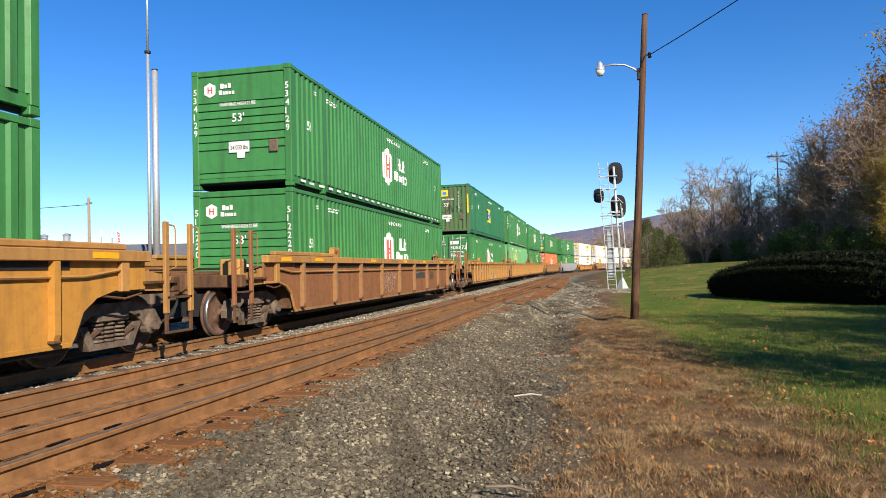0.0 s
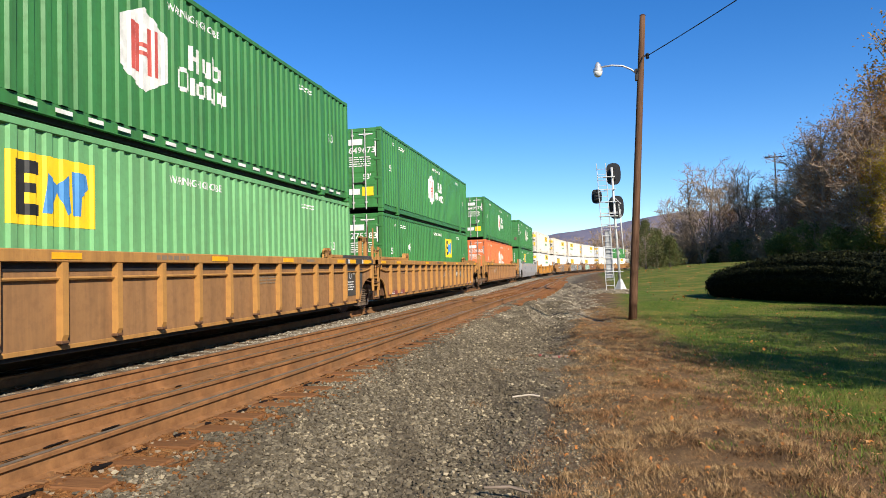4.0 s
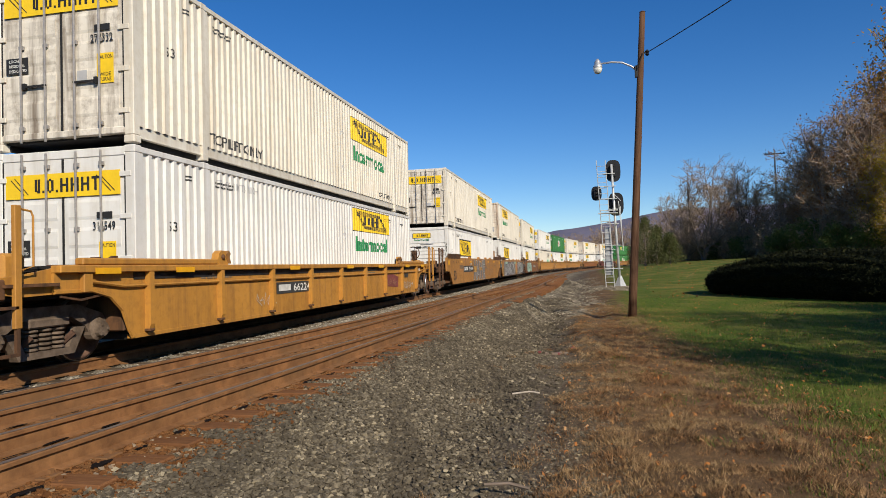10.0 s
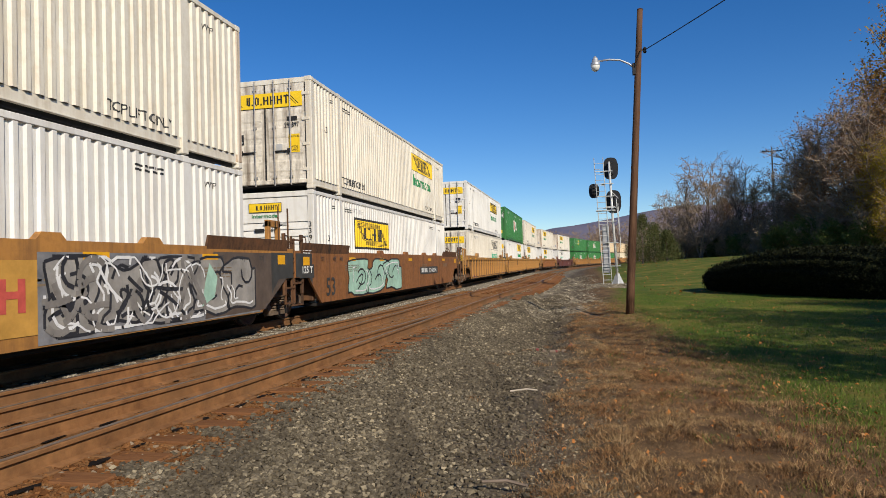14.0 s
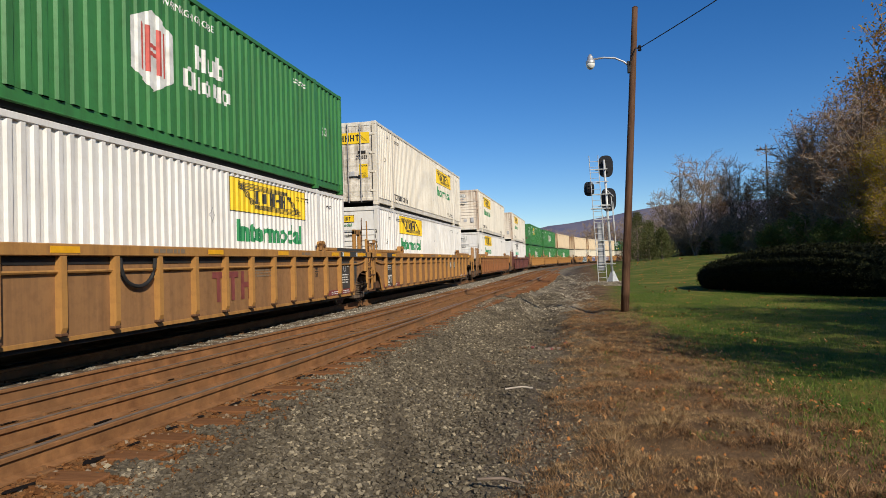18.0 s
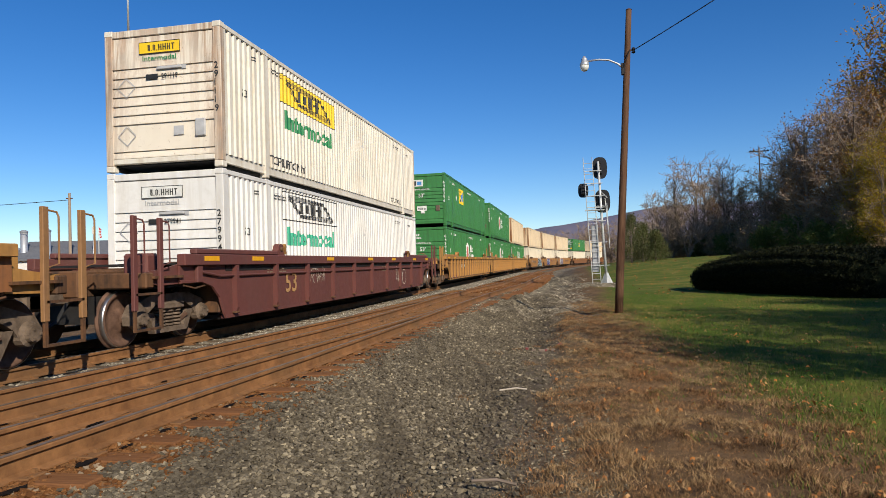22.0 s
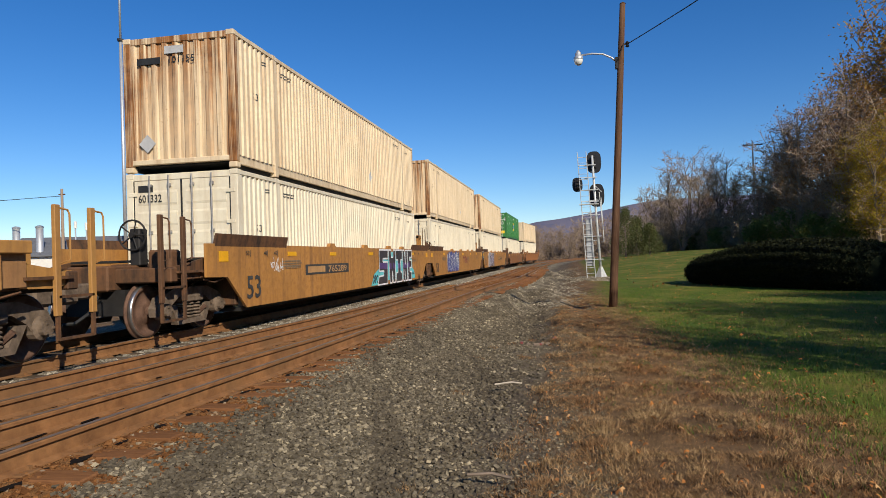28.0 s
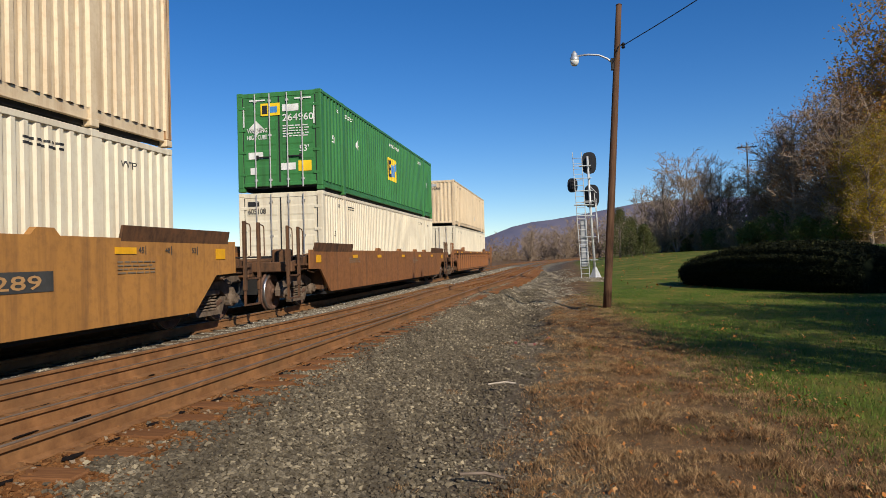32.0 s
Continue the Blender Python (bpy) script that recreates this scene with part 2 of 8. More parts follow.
class Geo:
    """Vertices and faces of one mesh."""

    def __init__(self):
        self.v, self.f = [], []

    def poly(self, pts):
        k = len(self.v)
        self.v += [tuple(p) for p in pts]
        self.f.append(tuple(range(k, k + len(pts))))
        return self

    def box(self, x0, x1, y0, y1, z0, z1, c=0.0):
        c = min(c, (x1 - x0) * 0.45, (y1 - y0) * 0.45, (z1 - z0) * 0.45)
        k = len(self.v)
        if c <= 0:
            self.v += [(x, y, z) for x in (x0, x1) for y in (y0, y1) for z in (z0, z1)]
            self.f += [tuple(k + i for i in q) for q in
                       ((0, 1, 3, 2), (4, 6, 7, 5), (0, 4, 5, 1), (2, 3, 7, 6), (0, 2, 6, 4), (1, 5, 7, 3))]
            return self
        lo, hi = (x0, y0, z0), (x1, y1, z1)
        at = {}
        for cx in (0, 1):
            for cy in (0, 1):
                for cz in (0, 1):
                    for ax in (0, 1, 2):
                        p = [(hi if s else lo)[i] + (0 if i == ax else (-c if s else c)) for i, s in enumerate((cx, cy, cz))]
                        at[cx, cy, cz, ax] = len(self.v)
                        self.v.append(tuple(p))
        quads = []
        for ax in range(3):
            o = [i for i in range(3) if i != ax]
            for s in (0, 1):
                ring = []
                for a, b in ((0, 0), (1, 0), (1, 1), (0, 1)):
                    key = [0, 0, 0]
                    key[ax], key[o[0]], key[o[1]] = s, a, b
                    ring.append(at[(*key, ax)])
                quads.append((ring, s ^ (ax == 1)))
        for ring, s in quads:
            self.f.append(tuple(ring if s else ring[::-1]))
        for ax in range(3):
            o = [i for i in range(3) if i != ax]
            for a in (0, 1):
                for b in (0, 1):
                    k0, k1 = [0, 0, 0], [0, 0, 0]
                    k0[o[0]], k0[o[1]] = a, b
                    k1[o[0]], k1[o[1]] = a, b
                    k1[ax] = 1
                    self.f.append((at[(*k0, o[0])], at[(*k1, o[0])], at[(*k1, o[1])], at[(*k0, o[1])]))
        for cx in (0, 1):
            for cy in (0, 1):
                for cz in (0, 1):
                    self.f.append(tuple(at[cx, cy, cz, ax] for ax in range(3)))
        return self

    def prism(self, pts, axis, a, b):
        """The polygon pts, in the two other axes, drawn out along axis from a to b."""
        k, n = len(self.v), len(pts)
        for d in (a, b):
            for p in pts:
                q = list(p)
                q.insert("xyz".index(axis), d)
                self.v.append(tuple(q))
        self.f.append(tuple(range(k, k + n)))
        self.f.append(tuple(range(k + 2 * n - 1, k + n - 1, -1)))
        for i in range(n):
            j = (i + 1) % n
            self.f.append((k + i, k + j, k + n + j, k + n + i))
        return self

    def tube(self, pts, r, sides=6, r1=None):
        pts = [Vector(p) for p in pts]
        k, n = len(self.v), len(pts)
        for i, p in enumerate(pts):
            t = (pts[min(i + 1, n - 1)] - pts[max(i - 1, 0)]).normalized()
            s = t.cross(Vector((0, 0, 1)) if abs(t.z) < 0.9 else Vector((0, 1, 0))).normalized()
            u = s.cross(t)
            rr = r if r1 is None else r + (r1 - r) * i / max(1, n - 1)
            for j in range(sides):
                a = 2 * math.pi * j / sides
                self.v.append(tuple(p + s * (rr * math.cos(a)) + u * (rr * math.sin(a))))
        for i in range(n - 1):
            for j in range(sides):
                a, b = k + i * sides + j, k + i * sides + (j + 1) % sides
                self.f.append((a, b, b + sides, a + sides))
        self.f.append(tuple(range(k + sides - 1, k - 1, -1)))
        self.f.append(tuple(range(k + (n - 1) * sides, k + n * sides)))
        return self

    def lathe(self, profile, centre, axis="x", sides=20):
        """Rings (offset along the axis, radius) turned round the axis."""
        k, n = len(self.v), len(profile)
        for d, r in profile:
            for j in range(sides):
                a = 2 * math.pi * j / sides
                p = [r * math.cos(a), r * math.sin(a)]
                p.insert("xyz".index(axis), d)
                self.v.append(tuple(c + q for c, q in zip(centre, p)))
        for i in range(n - 1):
            for j in range(sides):
                a, b = k + i * sides + j, k + i * sides + (j + 1) % sides
                self.f.append((a, b, b + sides, a + sides))
        self.f.append(tuple(range(k + sides - 1, k - 1, -1)))
        self.f.append(tuple(range(k + (n - 1) * sides, k + n * sides)))
        return self

    def mesh(self, name, mat, smooth=False, fix=True):
        me = bpy.data.meshes.new(name)
        me.from_pydata(self.v, [], self.f)
        if fix:
            bm = bmesh.new()
            bm.from_mesh(me)
            bmesh.ops.recalc_face_normals(bm, faces=bm.faces)
            bm.to_mesh(me)
            bm.free()
        me.materials.append(mat)
        if smooth:
            me.polygons.foreach_set("use_smooth", [True] * len(me.polygons))
        return me


def part(name, geo, mat, parent, label="", smooth=False, at=None):
    """One mesh under a thing or a part. geo: a Geo or a ready mesh."""
    me = geo if isinstance(geo, bpy.types.Mesh) else geo.mesh(name, mat, smooth)
    ob = new(name, me)
    ob.parent = parent
    if at is not None:
        ob.matrix_basis = at
    if label:
        tagged(ob, label)
    return ob


def thing(name, label, category, group="", kind="", at=None):
    ob = tagged(new(name), label, category, group, kind)
    ob.empty_display_size = 0.2
    if at is not None:
        ob.matrix_basis = at
    return ob


def solid(name, geo, mat, label, category, group="", kind="", smooth=False):
    return tagged(new(name, geo.mesh(name, mat, smooth)), label, category, group, kind)


LETTERS = {}


def letters(body, size, width=None, bold=0.0):
    """Flat triangles of a word, its lower left corner at 0, 0, as (points, faces, width)."""
    if (body, bold) not in LETTERS:
        cu = bpy.data.curves.new("word", "FONT")
        cu.body, cu.resolution_u, cu.offset = body, 2, bold
        ob = bpy.data.objects.new("word", cu)
        scene.collection.objects.link(ob)
        me = bpy.data.meshes.new_from_object(ob)
        pts = [(v.co.x, v.co.y) for v in me.vertices]
        faces = [tuple(p.vertices) for p in me.polygons]
        bpy.data.objects.remove(ob)
        bpy.data.meshes.remove(me)
        x0, x1 = min(p[0] for p in pts), max(p[0] for p in pts)
        LETTERS[body, bold] = ([(p[0] - x0, p[1]) for p in pts], faces, x1 - x0)
    pts, faces, w = LETTERS[body, bold]
    s = size / 0.7
    sx = s if width is None else width / w
    return [(p[0] * sx, p[1] * s) for p in pts], faces, w * sx


class Flat:
    """Flat marks in u, v: polygons, bars and words."""

    def __init__(self):
        self.p, self.f = [], []

    def poly(self, pts):
        k = len(self.p)
        self.p += pts
        self.f.append(tuple(range(k, k + len(pts))))
        return self

    def rect(self, u0, u1, v0, v1):
        return self.poly([(u0, v0), (u1, v0), (u1, v1), (u0, v1)])

    def frame_of(self, u0, u1, v0, v1, w):
        return self.rect(u0, u1, v0, v0 + w).rect(u0, u1, v1 - w, v1).rect(u0, u0 + w, v0 + w, v1 - w).rect(u1 - w, u1, v0 + w, v1 - w)

    def line(self, pts, w):
        for (a, b), (c, d) in zip(pts, pts[1:]):
            n = math.hypot(c - a, d - b) or 1
            x, y = -(d - b) / n * w / 2, (c - a) / n * w / 2
            self.poly([(a + x, b + y), (a - x, b - y), (c - x, d - y), (c + x, d + y)])
        return self

    def word(self, body, u, v, size, width=None, bold=0.012):
        pts, faces, w = letters(body, size, width, bold)
        k = len(self.p)
        self.p += [(u + a, v + b) for a, b in pts]
        self.f += [tuple(k + i for i in q) for q in faces]
        return self

    def upright(self, body, u, v, size, step):
        for i, ch in enumerate(body):
            if ch != " ":
                self.word(ch, u, v - i * step, size)
        return self

    def blocks(self, u, v, widths, heights, gap, low=None):
        """Solid blocks in a row, where a maker's word stands."""
        for i, (w, h) in enumerate(zip(widths, heights)):
            d = low[i] if low else 0
            self.poly([(u, v - d), (u + w, v - d), (u + w, v + h * 0.85), (u + w * 0.8, v + h), (u, v + h)])
            u += w + gap
        return self

    def shapes(self, u, v, kinds, widths, heights, gap, t):
        """Rings, cups, arches, stems and dots in a row, for a maker's mark that is not spelled out."""
        for k, w, h in zip(kinds, widths, heights):
            if k == "o":
                self.rect(u, u + t, v + t * 0.5, v + h - t * 0.5).rect(u + w - t, u + w, v + t * 0.5, v + h - t * 0.5)
                self.rect(u + t, u + w - t, v, v + t * 0.8).rect(u + t, u + w - t, v + h - t * 0.8, v + h)
            elif k == "u":
                self.rect(u, u + t, v + t * 0.5, v + h).rect(u + w - t, u + w, v, v + h).rect(u + t, u + w - t, v, v + t * 0.9)
            elif k == "a":
                self.rect(u, u + t, v, v + h).rect(u + w - t, u + w, v, v + h).rect(u + t, u + w - t, v + h * 0.42, v + h * 0.42 + t * 0.8)
            elif k == "p":
                self.rect(u, u + t, v, v + h).rect(u + t, u + w - t, v, v + t * 0.8).rect(u + t, u + w - t, v + h * 0.5, v + h * 0.5 + t * 0.8).rect(u + w - t, u + w, v + t * 0.5, v + h * 0.6)
            elif k == "t":
                self.rect(u + w / 2 - t / 2, u + w / 2 + t / 2, v, v + h - t * 0.9).rect(u, u + w, v + h - t * 0.9, v + h)
            elif k == "i":
                self.rect(u, u + t, v, v + h)
            else:
                self.rect(u, u + w, v, v + w)
            u += w + gap
        return self

    def bars(self, u, v, width, rows, step, h, seed=1):
        r = random.Random(seed)
        for i in range(rows):
            x = u
            while x < u + width * 0.9:
                w = min(r.uniform(0.06, 0.2), u + width - x)
                self.rect(x, x + w, v - i * step, v - i * step + h)
                x += w + 0.03
        return self

# ---- the lie of the land ----
TRACK_X, CURVE_FROM, CURVE_R = -8.02, 80.0, 490.0
RNG = np.random.default_rng(7)


def bend(y):
    return max(0.0, y - CURVE_FROM) ** 2 / (2 * CURVE_R)


def ease(a, b, v):
    k = min(1.0, max(0.0, (v - a) / (b - a)))
    return k * k * (3 - 2 * k)


def ground_z(x, y):
    """Height of the ground: the ballast bed, the shoulder, the verge and the lawn that climbs to the wood."""
    u = x - bend(min(y, 420))
    bed = -0.2 + 0.006 * ease(6.35, 6.7, -u) * (1 - ease(9.6, 10.4, -u))
    z = bed - 0.26 * ease(-2.95, -1.25, u) + 0.06 * ease(-1.0, 0.4, u) - 0.5 * ease(11.2, 13.5, -u)
    z += 0.03 * noise.noise((x * 0.6, y * 0.6, 3)) * ease(-2.9, -1.6, u) + 0.012 * noise.noise((x * 3, y * 3, 7))
    k = max(0.0, u + 2.0)
    rise = 1.95 * (1 - math.exp(-k / 11.0)) * ease(30, 68, y)
    z += rise * (1 - ease(500, 900, y))
    if y < 80:
        shoulder = ease(-3.2, -2.3, u) * (1 - ease(0.3, 1.6, u))
        z += (0.19 * noise.noise((u * 1.3 + 0.1 * y, y * 0.1, 11)) + 0.11 * noise.noise((x * 0.9 + 0.3 * y, y * 0.55, 5)) + 0.05 * noise.noise((x * 2.3, y * 1.3, 15))) * shoulder * ease(6, 20, y) * (1 - ease(60, 80, y))
        z += 0.026 * ease(-6.4, -6.15, u) * (1 - ease(-3.75, -3.4, u)) * (1 - ease(28, 40, y))
        z += 0.16 * ease(2.6, 0.6, math.hypot(x - 1.1, (y - 38.0) * 0.8)) if y > 30 else 0.0
        z += 0.06 * ease(-0.5, -0.22, u + 0.35 * noise.noise((x * 1.1, y * 1.1, 9))) * (1 - ease(0.6, 2.2, u)) * (1 - ease(16, 22, y))
        z += 0.045 * noise.noise((x * 2.2, y * 2.2, 0)) * ease(-0.6, 0.1, u) * (1 - ease(1.6, 2.6, u)) * (1 - ease(18, 24, y))
    return z


def spread(stops):
    out = []
    for a, b, n in stops:
        out += [a + (b - a) * i / n for i in range(n)]
    return out + [stops[-1][1]]


def soil_and_shade(n):
    """Dark soil and painted gully shade over the stones: slanting streaks and blots."""
    here = n.add("ShaderNodeNewGeometry").outputs["Position"]
    turn = n.add("ShaderNodeMapping")
    turn.inputs["Rotation"].default_value = (0, 0, radians(72))
    n.link(here, turn.inputs["Vector"])
    streak = n.ramp(n.noise(1.0, 4, 0.6, n.stretch(0.2, 1.9, 1.0, turn.outputs[0])), 0.5, 0.58)
    blot = n.ramp(n.noise(0.9, 5, 0.65, here), 0.47, 0.62)
    return n.math("MAXIMUM", n.math("MULTIPLY", streak, 0.8), n.math("MULTIPLY", blot, 0.5))


def ground_material():
    n = Nodes("ground_of_gravel_dirt_and_lawn", 0.9).world_pos()
    sep = n.add("ShaderNodeSeparateXYZ")
    n.link(n.pos, sep.inputs[0])
    x, y = sep.outputs[0], sep.outputs[1]
    over = n.math("MAXIMUM", n.math("SUBTRACT", y, CURVE_FROM), 0.0)
    u = n.math("SUBTRACT", x, n.math("DIVIDE", n.math("MULTIPLY", over, over), 2 * CURVE_R))
    wob = n.math("MULTIPLY", n.math("SUBTRACT", n.noise(0.9, 5, 0.65), 0.5), 1.6)
    uw = n.math("ADD", u, wob)

    def band(a, b):
        m = n.add("ShaderNodeMapRange")
        m.inputs["From Min"].default_value, m.inputs["From Max"].default_value = a, b
        n.link(uw, m.inputs["Value"])
        return m.outputs[0]

    vor = n.add("ShaderNodeTexVoronoi", Scale=17.0)
    n.link(n.pos, vor.inputs["Vector"])
    stone = n.mix(0.6, n.ramp(n.noise(30, 3), 0.3, 0.7, (0.1, 0.084, 0.062), (0.33, 0.285, 0.215)), n.ramp(vor.outputs["Color"], 0.2, 0.8, (0.35, 0.35, 0.35), (1, 1, 1)), "MULTIPLY")
    stone = n.mix(soil_and_shade(n), stone, n.mix(n.ramp(n.noise(16, 5, 0.75), 0.35, 0.65), (0.042, 0.034, 0.025), (0.16, 0.132, 0.096)))
    rust = n.mix(n.ramp(n.noise(9, 5), 0.3, 0.7), (0.165, 0.075, 0.029), (0.345, 0.17, 0.064))
    rust = n.mix(n.ramp(n.noise(1.1, 5), 0.42, 0.66), rust, (0.24, 0.122, 0.05))
    # Near-black spots paint the shade of small hollows in the rusty bed.
    rust = n.mix(n.ramp(n.noise(4.0, 2, 0.5, n.stretch(1.4, 1.0, 1.0)), 0.645, 0.675), rust, (0.03, 0.017, 0.011))
    oily = n.mix(n.ramp(n.noise(12, 5), 0.3, 0.7), (0.02, 0.016, 0.013), (0.055, 0.043, 0.033))
    dirt = n.mix(n.ramp(n.noise(14, 6, 0.7), 0.3, 0.7), (0.06, 0.047, 0.033), (0.2, 0.16, 0.115))
    dirt = n.mix(n.math("MULTIPLY", soil_and_shade(n), 0.7), dirt, (0.05, 0.038, 0.028))
    straw = n.mix(n.ramp(n.noise(22, 6, 0.75), 0.3, 0.7), (0.1, 0.06, 0.03), (0.26, 0.165, 0.088))
    straw = n.mix(n.ramp(n.noise(1.7, 4), 0.4, 0.62), straw, (0.1, 0.064, 0.037))
    lawn = n.mix(n.ramp(n.noise(18, 6, 0.7), 0.3, 0.7), (0.036, 0.068, 0.009), (0.11, 0.155, 0.024))
    lawn = n.mix(n.ramp(n.noise(0.5, 4), 0.45, 0.7), lawn, (0.2, 0.165, 0.04))
    lawn = n.mix(n.math("MULTIPLY", n.ramp(n.noise(2.3, 5, 0.7), 0.5, 0.72), 0.7), lawn, (0.17, 0.1, 0.04))
    c = n.mix(band(-9.6, -9.0), stone, oily)
    c = n.mix(band(-7.35, -6.9), c, stone)
    c = n.mix(band(-6.7, -6.4), c, rust)
    c = n.mix(band(-3.55, -2.75), c, stone)
    far = n.add("ShaderNodeMapRange")
    far.inputs["From Min"].default_value, far.inputs["From Max"].default_value = 60.0, 90.0
    n.link(y, far.inputs["Value"])
    c = n.mix(far.outputs[0], c, stone)
    c = n.mix(band(-2.0, -0.9), c, dirt)
    c = n.mix(band(-0.5, 0.3), c, straw)
    near = n.add("ShaderNodeMapRange")
    near.inputs["From Min"].default_value, near.inputs["From Max"].default_value = 4.0, 18.0
    near.inputs["To Min"].default_value, near.inputs["To Max"].default_value = 1.5, 0.4
    n.link(y, near.inputs["Value"])
    edge = n.add("ShaderNodeMapRange")
    edge.inputs["From Min"].default_value, edge.inputs["From Max"].default_value = 0.6, 1.4
    n.link(n.math("SUBTRACT", uw, near.outputs[0]), edge.inputs["Value"])
    c = n.mix(edge.outputs[0], c, lawn)
    left = n.add("ShaderNodeMapRange")
    left.inputs["From Min"].default_value, left.inputs["From Max"].default_value = 10.6, 12.5
    n.link(n.math("MULTIPLY", uw, -1.0), left.inputs["Value"])
    c = n.mix(left.outputs[0], c, straw)
    n.bump(n.noise(26, 6, 0.7), 0.9, 0.04)
    return n.done(c)


GROUND = ground_material()
gx = spread([(-3000, -400, 8), (-400, -60, 12), (-60, -16, 14), (-16, -7, 30), (-7, -2, 56), (-2, 3, 50), (3, 12, 28), (12, 60, 32), (60, 400, 16), (400, 3000, 8)])
gy = spread([(-3000, -600, 5), (-600, -20, 14), (-20, 0, 14), (0, 24, 120), (24, 60, 80), (60, 120, 30), (120, 420, 40), (420, 4500, 14)])
g = Geo()
g.v = [(x, y, ground_z(x, y)) for y in gy for x in gx]
nx = len(gx)
g.f = [(j * nx + i, j * nx + i + 1, (j + 1) * nx + i + 1, (j + 1) * nx + i) for j in range(len(gy) - 1) for i in range(nx - 1)]
ground = tagged(new("ground", g.mesh("ground", GROUND, True, fix=False)), "ground of grey gravel, brown dead grass and green lawn", "ground", kind="structure")

# ---- tracks ----


def rail_material():
    n = Nodes("rust_brown_rail_steel", 0.75)
    c = n.mix(n.ramp(n.noise(5, 6, 0.7), 0.3, 0.7), (0.13, 0.058, 0.022), (0.29, 0.14, 0.054))
    c = n.mix(n.ramp(n.noise(0.8, 3), 0.45, 0.7), c, (0.15, 0.08, 0.035))
    n.bump(n.noise(40, 4), 0.25, 0.004)
    return n.done(c)


def tie_material(name, a, b):
    n = Nodes(name, 0.9)
    grain = n.noise(4, 6, 0.7, n.stretch(1, 12, 12))
    c = n.mix(n.ramp(grain, 0.3, 0.7), a, b)
    c = n.mix(n.math("MULTIPLY", n.random(), 0.5), c, dim(a, 0.7))
    n.bump(grain, 0.5, 0.01)
    return n.done(c)


RAIL = rail_material()
RUSTY_TIE = tie_material("rust_stained_tie_wood", (0.12, 0.052, 0.023), (0.26, 0.12, 0.05))
TIE = tie_material("weathered_tie_wood", (0.07, 0.05, 0.035), (0.17, 0.125, 0.085))
HEAD = plain("polished_rail_head", (0.14, 0.105, 0.082), 0.55, 0.0, 0.35, 3)
PROFILE = [(-0.07, -0.172), (0.07, -0.172), (0.07, -0.16), (0.012, -0.14), (0.009, -0.045), (0.036, -0.034), (0.037, -0.008), (0.03, -0.0005), (-0.03, -0.0005), (-0.037, -0.008), (-0.036, -0.034), (-0.009, -0.045), (-0.012, -0.14), (-0.07, -0.16)]


def rail(track, line, shiny=True):
    """line: (y, x) along the rail."""
    g, h = Geo(), Geo()
    for j, (y, x) in enumerate(line):
        g.v += [(x + a, y, b) for a, b in PROFILE]
        h.v += [(x - 0.026, y, 0.002), (x + 0.026, y, 0.002)]
    n = len(PROFILE)
    for j in range(len(line) - 1):
        for i in range(n):
            a, b = j * n + i, j * n + (i + 1) % n
            g.f.append((a, b, b + n, a + n))
        h.f.append((2 * j, 2 * j + 1, 2 * j + 3, 2 * j + 2))
    ob = part("rail", g, RAIL, track, "rust-brown steel rail")
    if shiny:
        part("rail_head", h.mesh("rail_head", HEAD, fix=False), HEAD, ob)
    return ob


def follow(table):
    """A line through (y, x) knots, then parallel to the main line."""
    ys = sorted(set([k[0] for k in table] + [float(v) for v in range(-40, 80, 2)] + [80.0 + 6 * i for i in range(60)]))
    out = []
    for y in ys:
        if y <= table[0][0]:
            (a, xa), (b, xb) = table[0], table[1]
            x = xa + (xb - xa) * (y - a) / (b - a)
        elif y >= table[-1][0]:
            x = table[-1][1]
        else:
            for (a, xa), (b, xb) in zip(table, table[1:]):
                if a <= y <= b:
                    x = xa + (xb - xa) * (y - a) / (b - a)
        out.append((y, x + bend(y)))
    return out


main_track = thing("railway_track", "main track with worn rails on weathered wooden ties", "track", "tracks", "structure")
rail(main_track, [(y, TRACK_X - 0.752 + bend(y)) for y in [-450, -200] + [float(v) for v in range(-40, 80, 10)] + [80.0 + 6 * i for i in range(90)]])
rail(main_track, [(y, TRACK_X + 0.752 + bend(y)) for y in [-450, -200] + [float(v) for v in range(-40, 80, 10)] + [80.0 + 6 * i for i in range(90)]])
siding = thing("railway_switch", "rust-covered switch track with four rails on stained ties", "track", "tracks", "structure")
rail(siding, [p for p in follow([(3, -6.25), (10, -5.75), (16, -5.36), (22, -5.05), (30, -4.8), (38, -4.3)]) if -40 <= p[0] <= 24])
rail(siding, follow([(3, -5.45), (8, -5.13), (12.4, -4.85), (17, -4.78), (24, -4.9), (30, -4.75), (38, -4.28)]))
rail(siding, [p for p in follow([(3, -4.63), (8, -4.2), (12.8, -3.82), (16, -3.62), (19, -3.54)]) if -40 <= p[0] <= 19])
rail(siding, follow([(3, -3.83), (8, -3.62), (14, -3.49), (20, -3.44), (27, -3.3), (38, -2.77)]))

# ---- freight containers, 53 feet: 16.15 x 2.59 x 2.90 m, y along the train, the leading end at -y ----
CL, CW, CH = 8.077, 1.2955, 2.896
CACHE = {}


def kept(key, make):
    if key not in CACHE:
        CACHE[key] = make()
    return CACHE[key]


def waves(a, b, pitch, depth):
    """Breaks of a trapezoid corrugation from a to b: (place, depth)."""
    out, k = [], 0
    n = max(1, round((b - a) / pitch))
    p = (b - a) / n
    for i in range(n):
        for f, d in ((0.0, 0), (0.36, 0), (0.5, depth), (0.86, depth)):
            out.append((a + (i + f) * p, d))
    out.append((b, 0))
    return out


